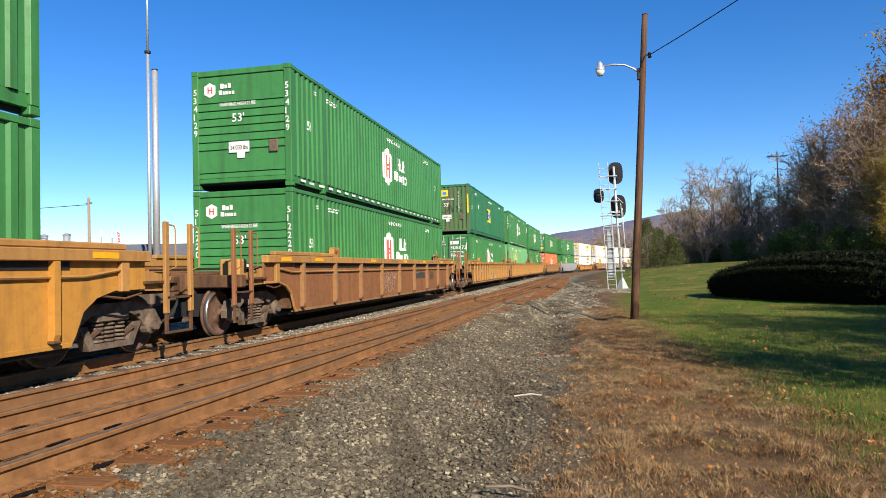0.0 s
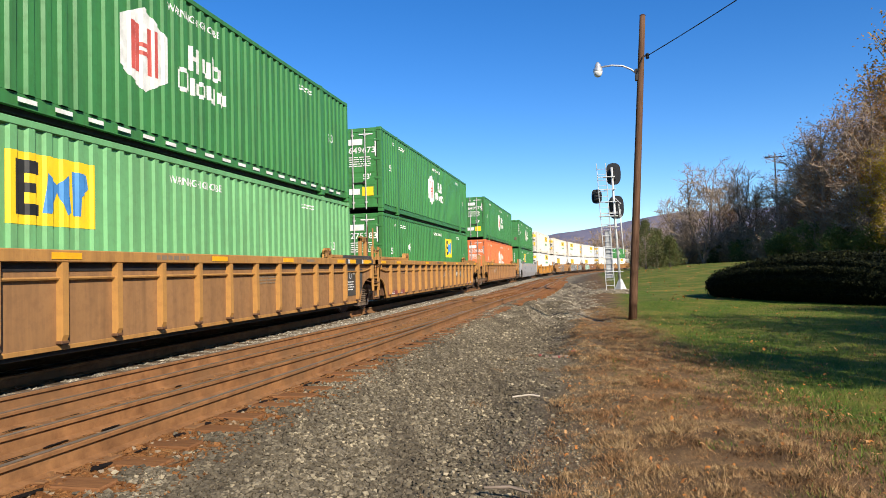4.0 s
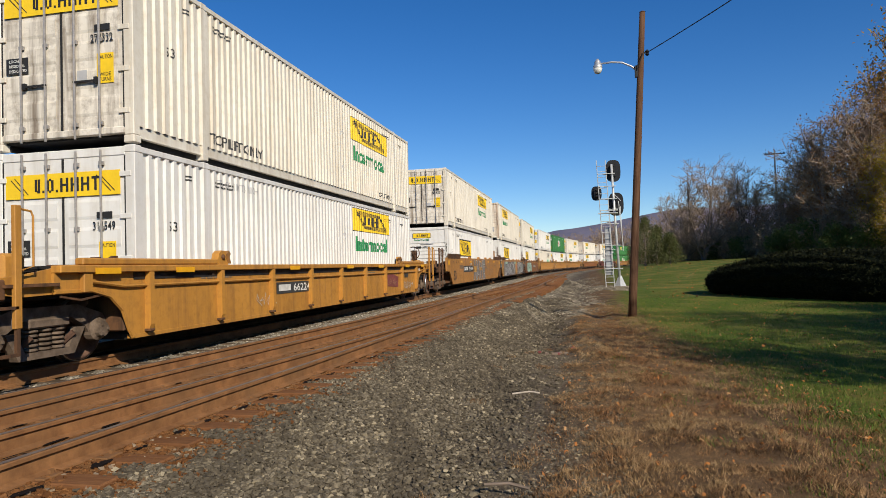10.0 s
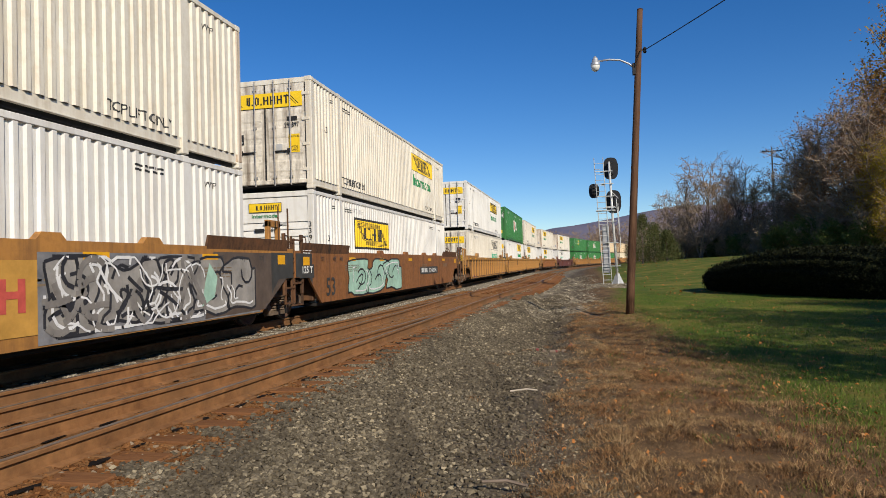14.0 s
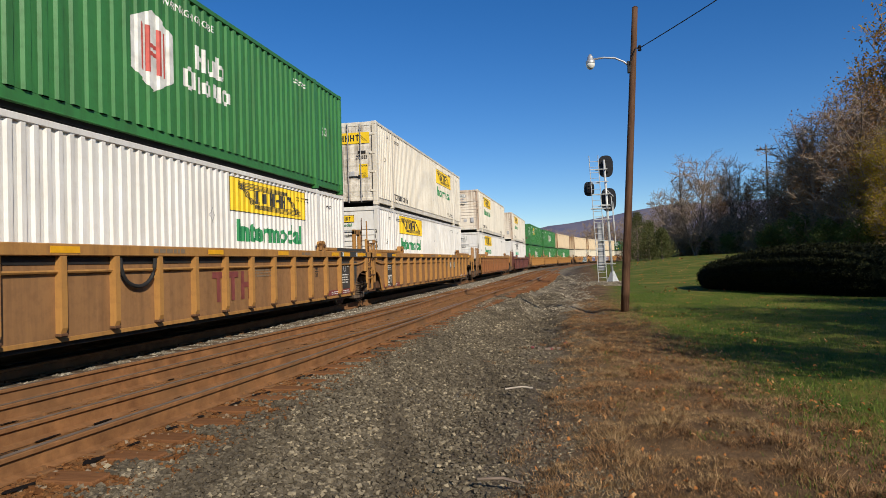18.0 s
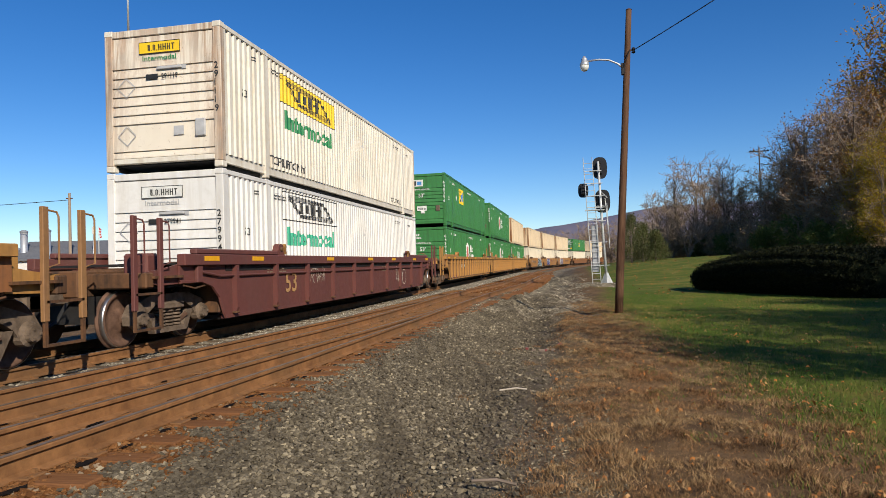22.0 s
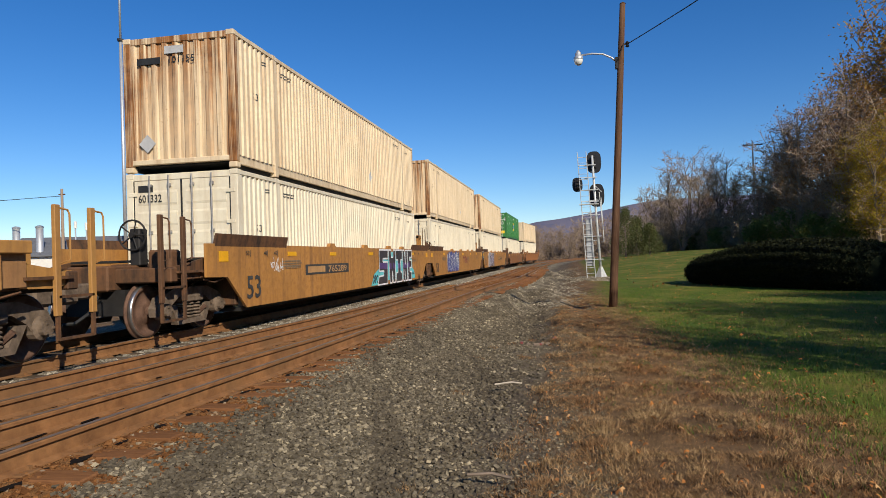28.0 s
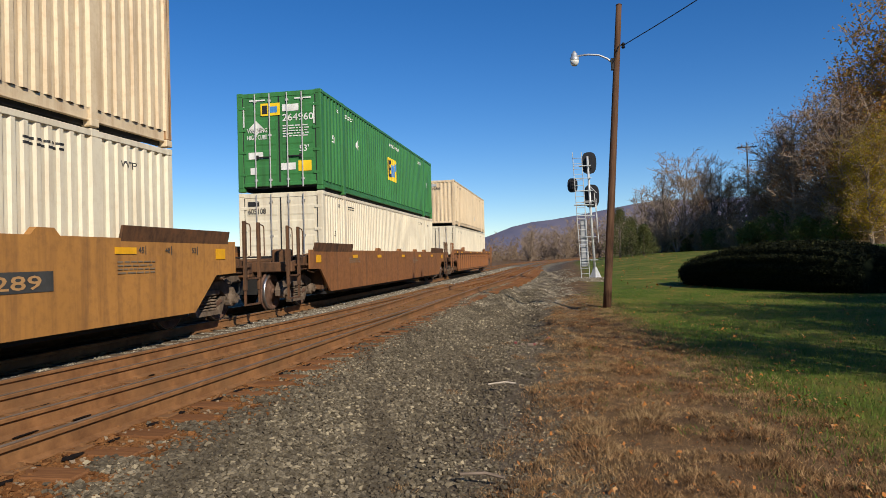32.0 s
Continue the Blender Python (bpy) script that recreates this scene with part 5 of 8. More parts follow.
def reflectors(car, x, z, places, h=0.09, w=0.45):
    for y in places:
        part("reflector", kept(("refl", x, z, h, w), lambda: Geo().box(x, x + 0.006, -w / 2, w / 2, z, z + h).mesh("reflector", REFLECTOR)), REFLECTOR, car, at=pose(0, y, 0))


def scribble(car, seed, x, u0, u1, v0, v1, mats, n=7):
    """Spray-painted bubble letters: swollen overlapping bodies with dark rims, inner loops and light flicks."""
    r = random.Random(seed)
    fill, edge, light = mats
    f, e, l = Flat(), Flat(), Flat()
    w, h = (u1 - u0) / n, v1 - v0
    for i in range(n):
        c = u0 + (i + 0.5) * w
        k1, k2, ph = r.uniform(0.12, 0.3), r.uniform(0.08, 0.2), r.uniform(0, 6.28)
        pts = []
        for j in range(22):
            t = 2 * math.pi * j / 22
            q = 1 + k1 * math.sin(2 * t + ph) + k2 * math.sin(5 * t + 2 * ph)
            u = c + 0.62 * w * q * math.copysign(abs(math.cos(t)) ** 0.6, math.cos(t)) + 0.1 * h * math.sin(t)
            v = (v0 + v1) / 2 + 0.5 * h * min(1.0, q * 0.95) * math.copysign(abs(math.sin(t)) ** 0.6, math.sin(t))
            pts.append((min(u1, max(u0, u)), min(v1, max(v0, v))))
        f.poly(pts)
        e.line(pts + pts[:1], 0.045)
        for m in range(2):
            a, b = c + r.uniform(-0.2, 0.2) * w, (v0 + v1) / 2 + r.uniform(-0.25, 0.25) * h
            arc = [(a + 0.2 * w * math.cos(t * 0.7 + ph), b + 0.22 * h * math.sin(t * 0.7 + ph * m)) for t in range(r.randrange(4, 9))]
            e.line(arc, 0.05)
        s = r.randrange(22)
        l.line([((p[0] - c) * 0.78 + c, (p[1] - v0 - h / 2) * 0.78 + v0 + h / 2) for p in (pts + pts)[s:s + 9]], 0.04)
        s = r.randrange(22)
        l.line([((p[0] - c) * 0.55 + c, (p[1] - v0 - h / 2) * 0.6 + v0 + h / 2) for p in (pts + pts)[s:s + 6]], 0.03)
    text_on_side("graffiti_fill", f, fill, car, x, "spray-painted bubble letters")
    text_on_side("graffiti_edge", e, edge, car, x + 0.003)
    text_on_side("graffiti_stroke", l, light, car, x + 0.006)


def scrawl(car, seed, x, u, v, w, h, mat, strokes=5):
    r = random.Random(seed)
    f = Flat()
    for i in range(strokes):
        a = u + w * i / strokes
        f.line([(a + r.uniform(-0.05, 0.25) * w, v + r.uniform(0, h)) for k in range(4)], 0.018)
    text_on_side("scrawled_tag", f, mat, car, x)


def chalk(car, seed, x, bays, mat, v0=0.5, v1=1.25, w=0.03):
    """Faint looping chalk-paint letters, one to a bay: (u0, u1)."""
    r = random.Random(seed)
    f = Flat()
    for u0, u1 in bays:
        c, h = (u0 + u1) / 2, v1 - v0
        ph, k = r.uniform(0, 6.28), r.uniform(0.2, 0.45)
        big = [(c + (u1 - u0) * 0.42 * math.cos(t) * (1 + k * math.sin(2 * t + ph)) * 0.8, v0 + h * (0.5 + 0.48 * math.sin(t))) for t in [2 * math.pi * i / 20 for i in range(21)]]
        f.line(big, w)
        a = r.uniform(0.25, 0.6)
        f.line([(c + 0.1 * math.cos(t), v0 + h * a + 0.12 * h * math.sin(t)) for t in [2 * math.pi * i / 10 for i in range(11)]], w)
        f.line([(u0 + 0.08, v1 - 0.08), (c, v0 + h * r.uniform(0.4, 0.7)), (u1 - 0.1, v1 - r.uniform(0.0, 0.2))], w * 0.8)
    text_on_side("chalk_letters", f, mat, car, x)


STROKES = {"R": [[(0, 0), (0.05, 1)], [(0.05, 0.95), (0.7, 0.9)], [(0.7, 0.9), (0.65, 0.55)], [(0.65, 0.55), (0.1, 0.5)], [(0.3, 0.5), (0.8, 0)]], "H": [[(0, 0), (0.05, 1)], [(0.75, 0), (0.8, 1)], [(0.03, 0.5), (0.78, 0.5)]], "N": [[(0, 0), (0.1, 1)], [(0.1, 1), (0.75, 0)], [(0.75, 0), (0.85, 1)]], "A": [[(0, 0), (0.42, 1)], [(0.42, 1), (0.85, 0)], [(0.2, 0.36), (0.66, 0.36)]],
           "V": [[(0, 1), (0.4, 0)], [(0.4, 0), (0.85, 1)]], "E": [[(0.05, 0), (0.12, 1)], [(0.12, 0.97), (0.8, 0.97)], [(0.1, 0.52), (0.66, 0.5)], [(0.05, 0.03), (0.78, 0.05)]],
           "S": [[(0.8, 0.95), (0.2, 0.95)], [(0.2, 0.95), (0.1, 0.6)], [(0.1, 0.58), (0.72, 0.45)], [(0.72, 0.45), (0.66, 0.06)], [(0.68, 0.05), (0.02, 0.05)]],
           "W": [[(0, 1), (0.18, 0)], [(0.18, 0), (0.45, 0.8)], [(0.45, 0.8), (0.7, 0)], [(0.7, 0), (0.9, 1)]], "I": [[(0.4, 0), (0.42, 1)], [(0.15, 0.97), (0.7, 0.97)], [(0.12, 0.03), (0.68, 0.03)]]}


def block_word(car, word, x, u0, u1, v0, v1, width, inks, rim=0.07):
    """Big sprayed block letters: a dark cast edge, a light rim and a body."""
    n = len(word)
    w = (u1 - u0) / n
    for j, (name, mat, grow, du, dv) in enumerate((("sprayed_shade", inks[0], rim * 1.6, 0.09, -0.05), ("sprayed_outline", inks[1], rim, 0, 0), ("sprayed_word", inks[2], 0.0, 0, 0))):
        f = Flat()
        for i, ch in enumerate(word):
            for (a, b), (c, d) in STROKES[ch]:
                p, q = (u0 + (i + 0.06 + a * 0.92) * w + du, v0 + b * (v1 - v0) + dv), (u0 + (i + 0.06 + c * 0.92) * w + du, v0 + d * (v1 - v0) + dv)
                m = math.hypot(q[0] - p[0], q[1] - p[1])
                e = (width * 0.22 + grow / 2) / m
                f.line([(p[0] - (q[0] - p[0]) * e, p[1] - (q[1] - p[1]) * e), (q[0] + (q[0] - p[0]) * e, q[1] + (q[1] - p[1]) * e)], width + grow)
        f.p = [(a, min(1.6, max(0.36, b))) for a, b in f.p]
        text_on_side(name, f, mat, car, x + 0.003 * j, "outlined sprayed block letters" if j == 2 else "")

# ---- the train: stacks by the place of their leading ends along the line at the start ----
HI, LO = 3.254, 0.325
RIGHT, FRONT = (1.62, "plain", 1.83, True), ("front", "plain", 1.93, True)
FRONT_LOW, REAR_LOW = ("front", "plain", 2.03, True), (1.67, "plain", 2.03, True)
STACKS = [
    (-9.07, ("green", "ribbed", "512077", (-0.95, 1)), ("green", "ribbed", "513340", (-0.95,))),
    (14.38, ("green", "ribbed", "534129", (-0.95, 1)), ("green", "ribbed", "512220", (-0.98,))),
    (38.02, ("dark", "corrugated", "272727", (-0.98, 1.1)), ("green", "door", "508673", (-1.65,))),
    (57.54, ("green", "ribbed", "535651", (-1.62, 1)), ("pale", "corrugated", "288322", (-3.62, 1.58))),
    (76.93, ("green", "door", "649673", (-1.22,)), ("square", "door", "275383", (2.1, 1.5))),
    (100.24, ("green", "door", "649975", (-1.27,)), ("orange", "door", "632882", (-1.62,))),
    (123.78, ("green", "ribbed", "648974", (-1.5,)), ("square", "corrugated", "664976", (-3.6, 1.5))),
    (147.52, ("old", "door", "274332", RIGHT), ("white", "door", "314549", REAR_LOW)),
    (170.87, ("old", "door", "284332", RIGHT), ("white", "ribbed", "337120", ("big",))),
    (190.45, ("old", "ribbed", "321220", FRONT), ("white", "ribbed", "336137", ("big",))),
    (210.18, ("old", "door", "294897", (2.05, "plain", 1.83, True)), ("white", "ribbed", "339105", ("big",))),
    (233.08, ("white", "door", "287751", (1.85, "bordered", 1.75, True)), ("old", "door", "296420", (1.85, "outline", 1.87, True))),
    (252.56, ("green", "door", "651830", (-1.27,)), ("white", "door", "296486", REAR_LOW)),
    (272.12, ("old", "door", "270633", RIGHT), ("white", "ribbed", "316895", FRONT_LOW)),
    (295.39, ("old", "ribbed", "232231", ("front", "plain", 1.93, True, "white")), ("white", "ribbed", "238415", ("front", "plain", 2.03, True, "white"))),
    (318.52, ("old", "ribbed", "291119", FRONT), ("white", "ribbed", "279941", ("front", "outline", 2.03, True, "white"))),
    (341.89, ("square", "ribbed", "640396", (-3.62, 1.58)), ("green", "ribbed", "643967", (-1.55,))),
    (361.32, ("green", "ribbed", "504242", (-1.55,)), ("green", "ribbed", "520737", (-1.45,))),
    (380.9, ("creamrust", "corrugated", "104518", ()), ("green", "ribbed", "526118", (-1.5,))),
    (404.54, ("creamrust", "corrugated", "101155", ()), ("creampale", "door", "601332", ())),
    (424.16, ("creamrust", "corrugated", "403922", ()), ("creampale", "door", "604718", ())),
    (443.65, ("creamrust", "corrugated", "107070", ()), ("creampale", "corrugated", "100966", ())),
    (467.25, ("square", "door", "264960", (-0.69, 1.1)), ("creampale", "door", "605108", ())),
    (490.9, ("cream", "corrugated", "102406", ()), ("creampale", "door", "603377", ())),
]
WHEELS, RIDERS = [], []


SPRAY_DUSK = plain("dusky_spray_paint", (0.1, 0.075, 0.06), 0.6, 0, 0.3, 3)
SPRAY_STONE = plain("stone_grey_spray_paint", (0.2, 0.185, 0.17), 0.6, 0, 0.35, 3)
SPRAY_LEAF = plain("bright_green_spray", (0.05, 0.3, 0.05), 0.5, 0, 0.2, 3)
SPRAY_ICE = plain("ice_blue_spray", (0.28, 0.52, 0.68), 0.5, 0, 0.2, 3)
SPRAY_ASH = plain("ash_grey_spray_paint", (0.27, 0.255, 0.235), 0.6, 0, 0.4, 2)
SPRAY_COAL = plain("charcoal_spray_paint", (0.045, 0.04, 0.042), 0.6, 0, 0.3, 3)


def wisps(car, seed, x, u0, u1, v0, v1, mat, n, w=0.008, step=0.06):
    """A drawing of many short curved strokes."""
    r = random.Random(seed)
    f = Flat()
    for i in range(n):
        u, v, a, turn = r.uniform(u0, u1), r.uniform(v0, v1), r.uniform(0, 6.28), r.uniform(-0.6, 0.6)
        pts = [(u, v)]
        for k in range(r.randrange(3, 8)):
            a += turn
            u, v = min(u1, max(u0, u + step * math.cos(a))), min(v1, max(v0, v + step * math.sin(a)))
            pts.append((u, v))
        f.line(pts, w)
    text_on_side("sprayed_strokes", f, mat, car, x, "curved sprayed strokes")


def swine(car, x):
    """A word in chunky charcoal block letters, rimmed white, with a violet band and cyan gaps."""
    cyan = Flat().poly([(0.35, 0.36), (1.3, 0.36), (1.75, 0.8), (1.6, 1.0), (1.1, 0.85), (0.75, 0.75)]).poly([(5.9, 0.4), (6.75, 0.42), (6.6, 0.72), (6.3, 0.85), (6.25, 1.2), (5.9, 1.3)])
    text_on_side("cyan_edge", cyan, SPRAY_CYAN, car, x, "cyan sprayed halo")
    back = Flat().poly([(1.3, 0.5), (6.0, 0.42), (6.1, 1.5), (1.5, 1.5)])
    text_on_side("cyan_ground", back, SPRAY_CYAN, car, x + 0.001)
    word = (
        [(1.35, 1.57), (2.48, 1.57), (2.46, 1.26), (1.78, 1.26), (1.78, 1.14), (2.42, 1.14), (2.36, 0.36), (1.13, 0.36), (1.25, 0.64), (1.85, 0.66), (1.9, 0.82), (1.3, 0.82)],
        [(2.56, 1.57), (2.9, 1.57), (2.93, 1.3), (3.18, 1.3), (3.22, 1.57), (3.52, 1.57), (3.44, 0.36), (3.14, 0.36), (3.06, 0.8), (2.98, 0.36), (2.68, 0.36)],
        [(3.58, 1.57), (4.56, 1.57), (4.54, 1.2), (4.3, 1.2), (4.28, 0.72), (4.5, 0.72), (4.48, 0.36), (3.6, 0.36), (3.62, 0.72), (3.88, 0.72), (3.88, 1.2), (3.6, 1.2)],
        [(4.64, 1.57), (4.92, 1.57), (5.06, 1.0), (5.08, 1.57), (5.38, 1.57), (5.34, 0.36), (5.06, 0.36), (4.94, 0.82), (4.94, 0.36), (4.68, 0.36)],
        [(5.46, 1.57), (6.2, 1.57), (6.16, 1.28), (5.78, 1.28), (5.78, 1.16), (6.14, 1.16), (6.1, 0.86), (5.78, 0.86), (5.78, 0.7), (6.08, 0.7), (6.04, 0.36), (5.48, 0.36)])
    for ring in word:
        text_on_side("spray_letter", Flat().poly(ring), SPRAY_COAL, car, x + 0.004, "charcoal sprayed block letter")
        text_on_side("white_rim", Flat().line(ring + ring[:1], 0.055), SPRAY_WHITE, car, x + 0.011, "white sprayed outline")
    for a, b, v in ((1.38, 2.36, 1.0), (2.68, 2.95, 0.98), (3.2, 3.42, 0.98), (3.92, 4.24, 0.97), (4.7, 5.3, 0.97), (5.5, 5.76, 0.99)):
        text_on_side("violet_band", Flat().poly([(a, v - 0.09), (b, v - 0.12), (b, v + 0.1), (a, v + 0.12)]), SPRAY_PURPLE, car, x + 0.0075, "violet sprayed band")
    text_on_side("black_tag", Flat().word("XPC", 0.55, 0.44, 0.26, 0.62, 0.03), SPRAY_BLACK, car, x + 0.006, "black sprayed tag")
    scrawl(car, 78, x + 0.006, 6.2, 0.55, 0.35, 0.15, SPRAY_BLACK, 5)


def build_cars():
    cars = []
    w = WHEELS
    yl = "dirty yellow-brown ribbed steel well car"
    sp = [
        ("ribbed", YELLOW_CAR, "end", "end", yl + " with bright yellow chord", dict(rib=1.95, sheet=ORANGE_CAR, ribs=ORANGE_CAR)),
        ("ribbed", YELLOW_CAR, "end", "end", "rust-brown ribbed steel well car with amber reflectors", dict(rib=1.95, sheet=RUST_CAR, ribs=TAN_CAR, post=RUST_CAR)),
        ("ribbed", YELLOW_CAR, "end", "joint", yl + " with coloured spray letters", dict(sheet=TAN_CAR, post=WORN_POST)),
        ("ribbed", YELLOW_CAR, "joint", "joint", yl + " with dark end patches", dict(sheet=TAN_CAR)),
        ("ribbed", YELLOW_CAR, "joint", "end", yl + " with a sprayed tag", dict(sheet=TAN_CAR)),
        ("ribbed", YELLOW_CAR, "end", "end", "faded brown ribbed steel well car with a dark number panel", dict(sheet=RUST_CAR, ribs=TAN_CAR)),
        ("sloped", GREY_CAR, "end", "end", "light grey smooth-sided steel well car", dict(top=1.68, low=0.25, trim=GREY_GRIME)),
        ("ribbed", ORANGE_CAR, "end", "end", "orange-yellow low-sided steel well car with scrawled tags", dict(rib=1.95, top=1.36, low=0.3, chord=0.1)),
        ("smooth", UMBER_CAR, "end", "joint", "tan smooth-sided steel well car with grey block graffiti", dict(top=1.65)),
        ("smooth", UMBER_CAR, "joint", "joint", "smooth-sided steel well car covered with silver and black graffiti", dict(top=1.65)),
        ("smooth", BROWN_CAR, "joint", "end", "brown smooth-sided steel well car with pale teal graffiti", dict(top=1.62)),
        ("ribbed", YELLOW_CAR, "end", "joint", yl + " with a dark end patch", dict(sheet=TAN_CAR)),
        ("ribbed", YELLOW_CAR, "joint", "joint", yl + " with red block letters", dict(sheet=TAN_CAR)),
        ("ribbed", YELLOW_CAR, "joint", "end", yl + " with black number panels", dict(sheet=TAN_CAR)),
        ("ribbed", YELLOW_CAR, "end", "end", "rusty brown ribbed steel well car with pale chalky graffiti", dict(sheet=RUST_CAR, ribs=RUST_CAR, post=TAN_CAR)),
        ("ribbed", MAROON_CAR, "end", "end", "dark maroon ribbed steel well car with a white tag", dict(rib=1.65, top=1.5, low=0.3, chord=0.2)),
        ("ribbed", YELLOW_CAR, "end", "joint", yl + " with a grey number panel", dict(rib=0.95, sheet=TAN_CAR)),
        ("ribbed", YELLOW_CAR, "joint", "joint", yl + " with dark end patches", dict(rib=0.95, sheet=TAN_CAR)),
        ("ribbed", YELLOW_CAR, "joint", "end", yl + " with stencilled notices", dict(rib=0.95, sheet=TAN_CAR)),
        ("smooth", UMBER_CAR, "end", "joint", "tan smooth-sided steel well car with a black and white sprayed word", dict(top=1.62)),
        ("smooth", UMBER_CAR, "joint", "joint", "tan smooth-sided steel well car with blue bubble graffiti", dict(top=1.62)),
        ("smooth", UMBER_CAR, "joint", "end", "tan smooth-sided steel well car with grey violet graffiti", dict(top=1.62)),
        ("smooth", BROWN_CAR, "end", "end", "brown smooth-sided steel well car with rusty edges", dict(top=1.5)),
        ("ribbed", RUST_CAR, "end", "end", "orange-brown ribbed steel well car at the tail of the train", dict(rib=0.95)),
    ]
    for style, mat, a, b, label, kw in sp:
        cars.append(well_car(style, mat, a, b, label, w, **kw))
    XR, XS = 1.462, 1.556
    for i, car in enumerate(cars):
        style, top = sp[i][0], sp[i][5].get("top", 1.59)
        if style == "ribbed":
            reflectors(car, 1.562, top - 0.12, (-9.0, -7.2, -3.0, 0.6, 3.4, 6.6, 8.9), 0.085, 0.5)
        else:
            reflectors(car, XS, top - 0.24, (-6.0, -3.2, 0.4, 3.6, 6.4), 0.1, 0.5)
            reflectors(car, XS, top - 0.34, (-9.2, 9.2), 0.2, 0.35)
        f = Flat().bars(-6.6, 1.24, 1.1, 3, 0.06, 0.03, i).bars(2.2, 1.2, 0.9, 4, 0.06, 0.03, i + 40)
        text_on_side("stencilled_notice", f, FAINT if i not in (6,) else PATCH_DARK, car, XR + 0.002 if style == "ribbed" else XS + 0.001)
    # number panels and big figures
    def bay(i, u):
        """The clear stretch between two ribs that holds u."""
        p = 16.1 / int(16.2 / sp[i][5].get("rib", 1.0))
        k = math.floor((u + 8.05) / p)
        return -8.05 + k * p + 0.07, -8.05 + (k + 1) * p - 0.07

    for i, no, u, v, s in ((2, "88003", -5.6, 0.95, 0.19), (4, "88003", 3.5, 0.9, 0.19), (5, "658615", -5.9, 0.95, 0.24), (12, "728250", -6.5, 0.95, 0.24), (16, "91038", -5.1, 0.95, 0.2), (13, "728250", 3.2, 0.95, 0.24)):
        a, b = bay(i, u)
        c, d = bay(i, b + 0.3)
        text_on_side("number_panel", Flat().rect(a, b, v - 0.06, v + s + 0.06).rect(c, d, v - 0.06, v + s + 0.06), PATCH_DARK, cars[i], XR + 0.003)
        text_on_side("car_number", Flat().word(no, c + 0.06, v, s, d - c - 0.14).rect(a + 0.1, a + 0.26, v, v + s).rect(a + 0.3, a + 0.42, v, v + s).rect(a + 0.46, a + 0.58, v, v + s).rect(a + 0.62, a + 0.76, v, v + s), MARK_WHITE, cars[i], XR + 0.006)
    text_on_side("chord_number", Flat().word("788003 B", -1.2, 1.47, 0.1, 1.15), PATCH_DARK, cars[4], 1.5625)
    for i in (0, 1, 2, 3, 11, 12, 13, 14, 17):
        text_on_side("chord_notice", Flat().bars(-1.2, 1.48, 0.9, 1, 0.1, 0.07, i).bars(4.4, 1.48, 0.5, 1, 0.1, 0.06, i + 5), FAINT, cars[i], 1.5625)
    part("hanging_hose", Geo().tube([(1.52, -1.51 + 0.4 * math.cos(t), 1.4 - 0.42 * abs(math.sin(t)) ** 0.8) for t in [math.pi * i / 12 for i in range(13)]], 0.03, 7), RUBBER, cars[12], "black hose hanging below the chord")
    text_on_side("car_number", Flat().word("66224", -2.9, 0.76, 0.17, 0.9).rect(-3.65, -3.05, 0.78, 0.92), MARK_WHITE, cars[7], XR + 0.006, "white stencilled number")
    text_on_side("number_panel", Flat().rect(-3.75, -1.9, 0.72, 0.97), PATCH_DARK, cars[7], XR + 0.003)
    text_on_side("car_number", Flat().word("73639", 0.2, 1.46, 0.09, 0.33).rect(-0.07, 0.14, 1.46, 1.55).word("53", -6.2, 1.38, 0.14), PATCH_DARK, cars[6], XS + 0.003)
    text_on_side("car_notice", Flat().word("LT WT", 1.76, 1.03, 0.075, 0.34).rect(2.3, 2.63, 1.03, 1.1).word("LD LMT", 1.76, 0.92, 0.075, 0.42).rect(2.26, 2.63, 0.92, 0.99).frame_of(2.83, 3.06, 0.88, 1.12, 0.015).bars(-6.8, 0.8, 0.8, 4, 0.05, 0.015, 9), PATCH_DARK, cars[6], XS + 0.003)
    text_on_side("warning_sticker", Flat().rect(-8.9, -8.6, 1.05, 1.15), MARK_RED, cars[6], XS + 0.003)
    text_on_side("number_panel", Flat().rect(-5.4, -2.35, 0.9, 1.24), PATCH_DARK, cars[8], XS + 0.002)
    text_on_side("car_number", Flat().word("724004", -3.8, 0.98, 0.19, 1.2).rect(-5.20, -5.00, 0.99, 1.17).rect(-4.93, -4.73, 0.99, 1.17).rect(-4.66, -4.46, 0.99, 1.17).rect(-4.39, -4.19, 0.99, 1.17), MARK_WHITE, cars[8], XS + 0.005)
    text_on_side("number_panel", Flat().rect(1.9, 5.1, 0.84, 1.14), PATCH_DARK, cars[10], XS + 0.002)
    text_on_side("car_number", Flat().word("724004", 3.4, 0.9, 0.18, 1.4).rect(2.10, 2.30, 0.91, 1.08).rect(2.37, 2.57, 0.91, 1.08).rect(2.64, 2.84, 0.91, 1.08).rect(2.91, 3.11, 0.91, 1.08), MARK_WHITE, cars[10], XS + 0.005)
    for i, no, u in ((19, "765289", -5.2), (21, "765289", 1.65)):
        text_on_side("number_panel", Flat().rect(u, u + 3.3, 0.9, 1.16), PATCH_DARK, cars[i], XS + 0.002)
        text_on_side("car_number", Flat().word(no, u + 1.6, 0.94, 0.17, 1.5).rect(u + 0.15, u + 1.35, 0.95, 1.11), TAN_MARK, cars[i], XS + 0.005)
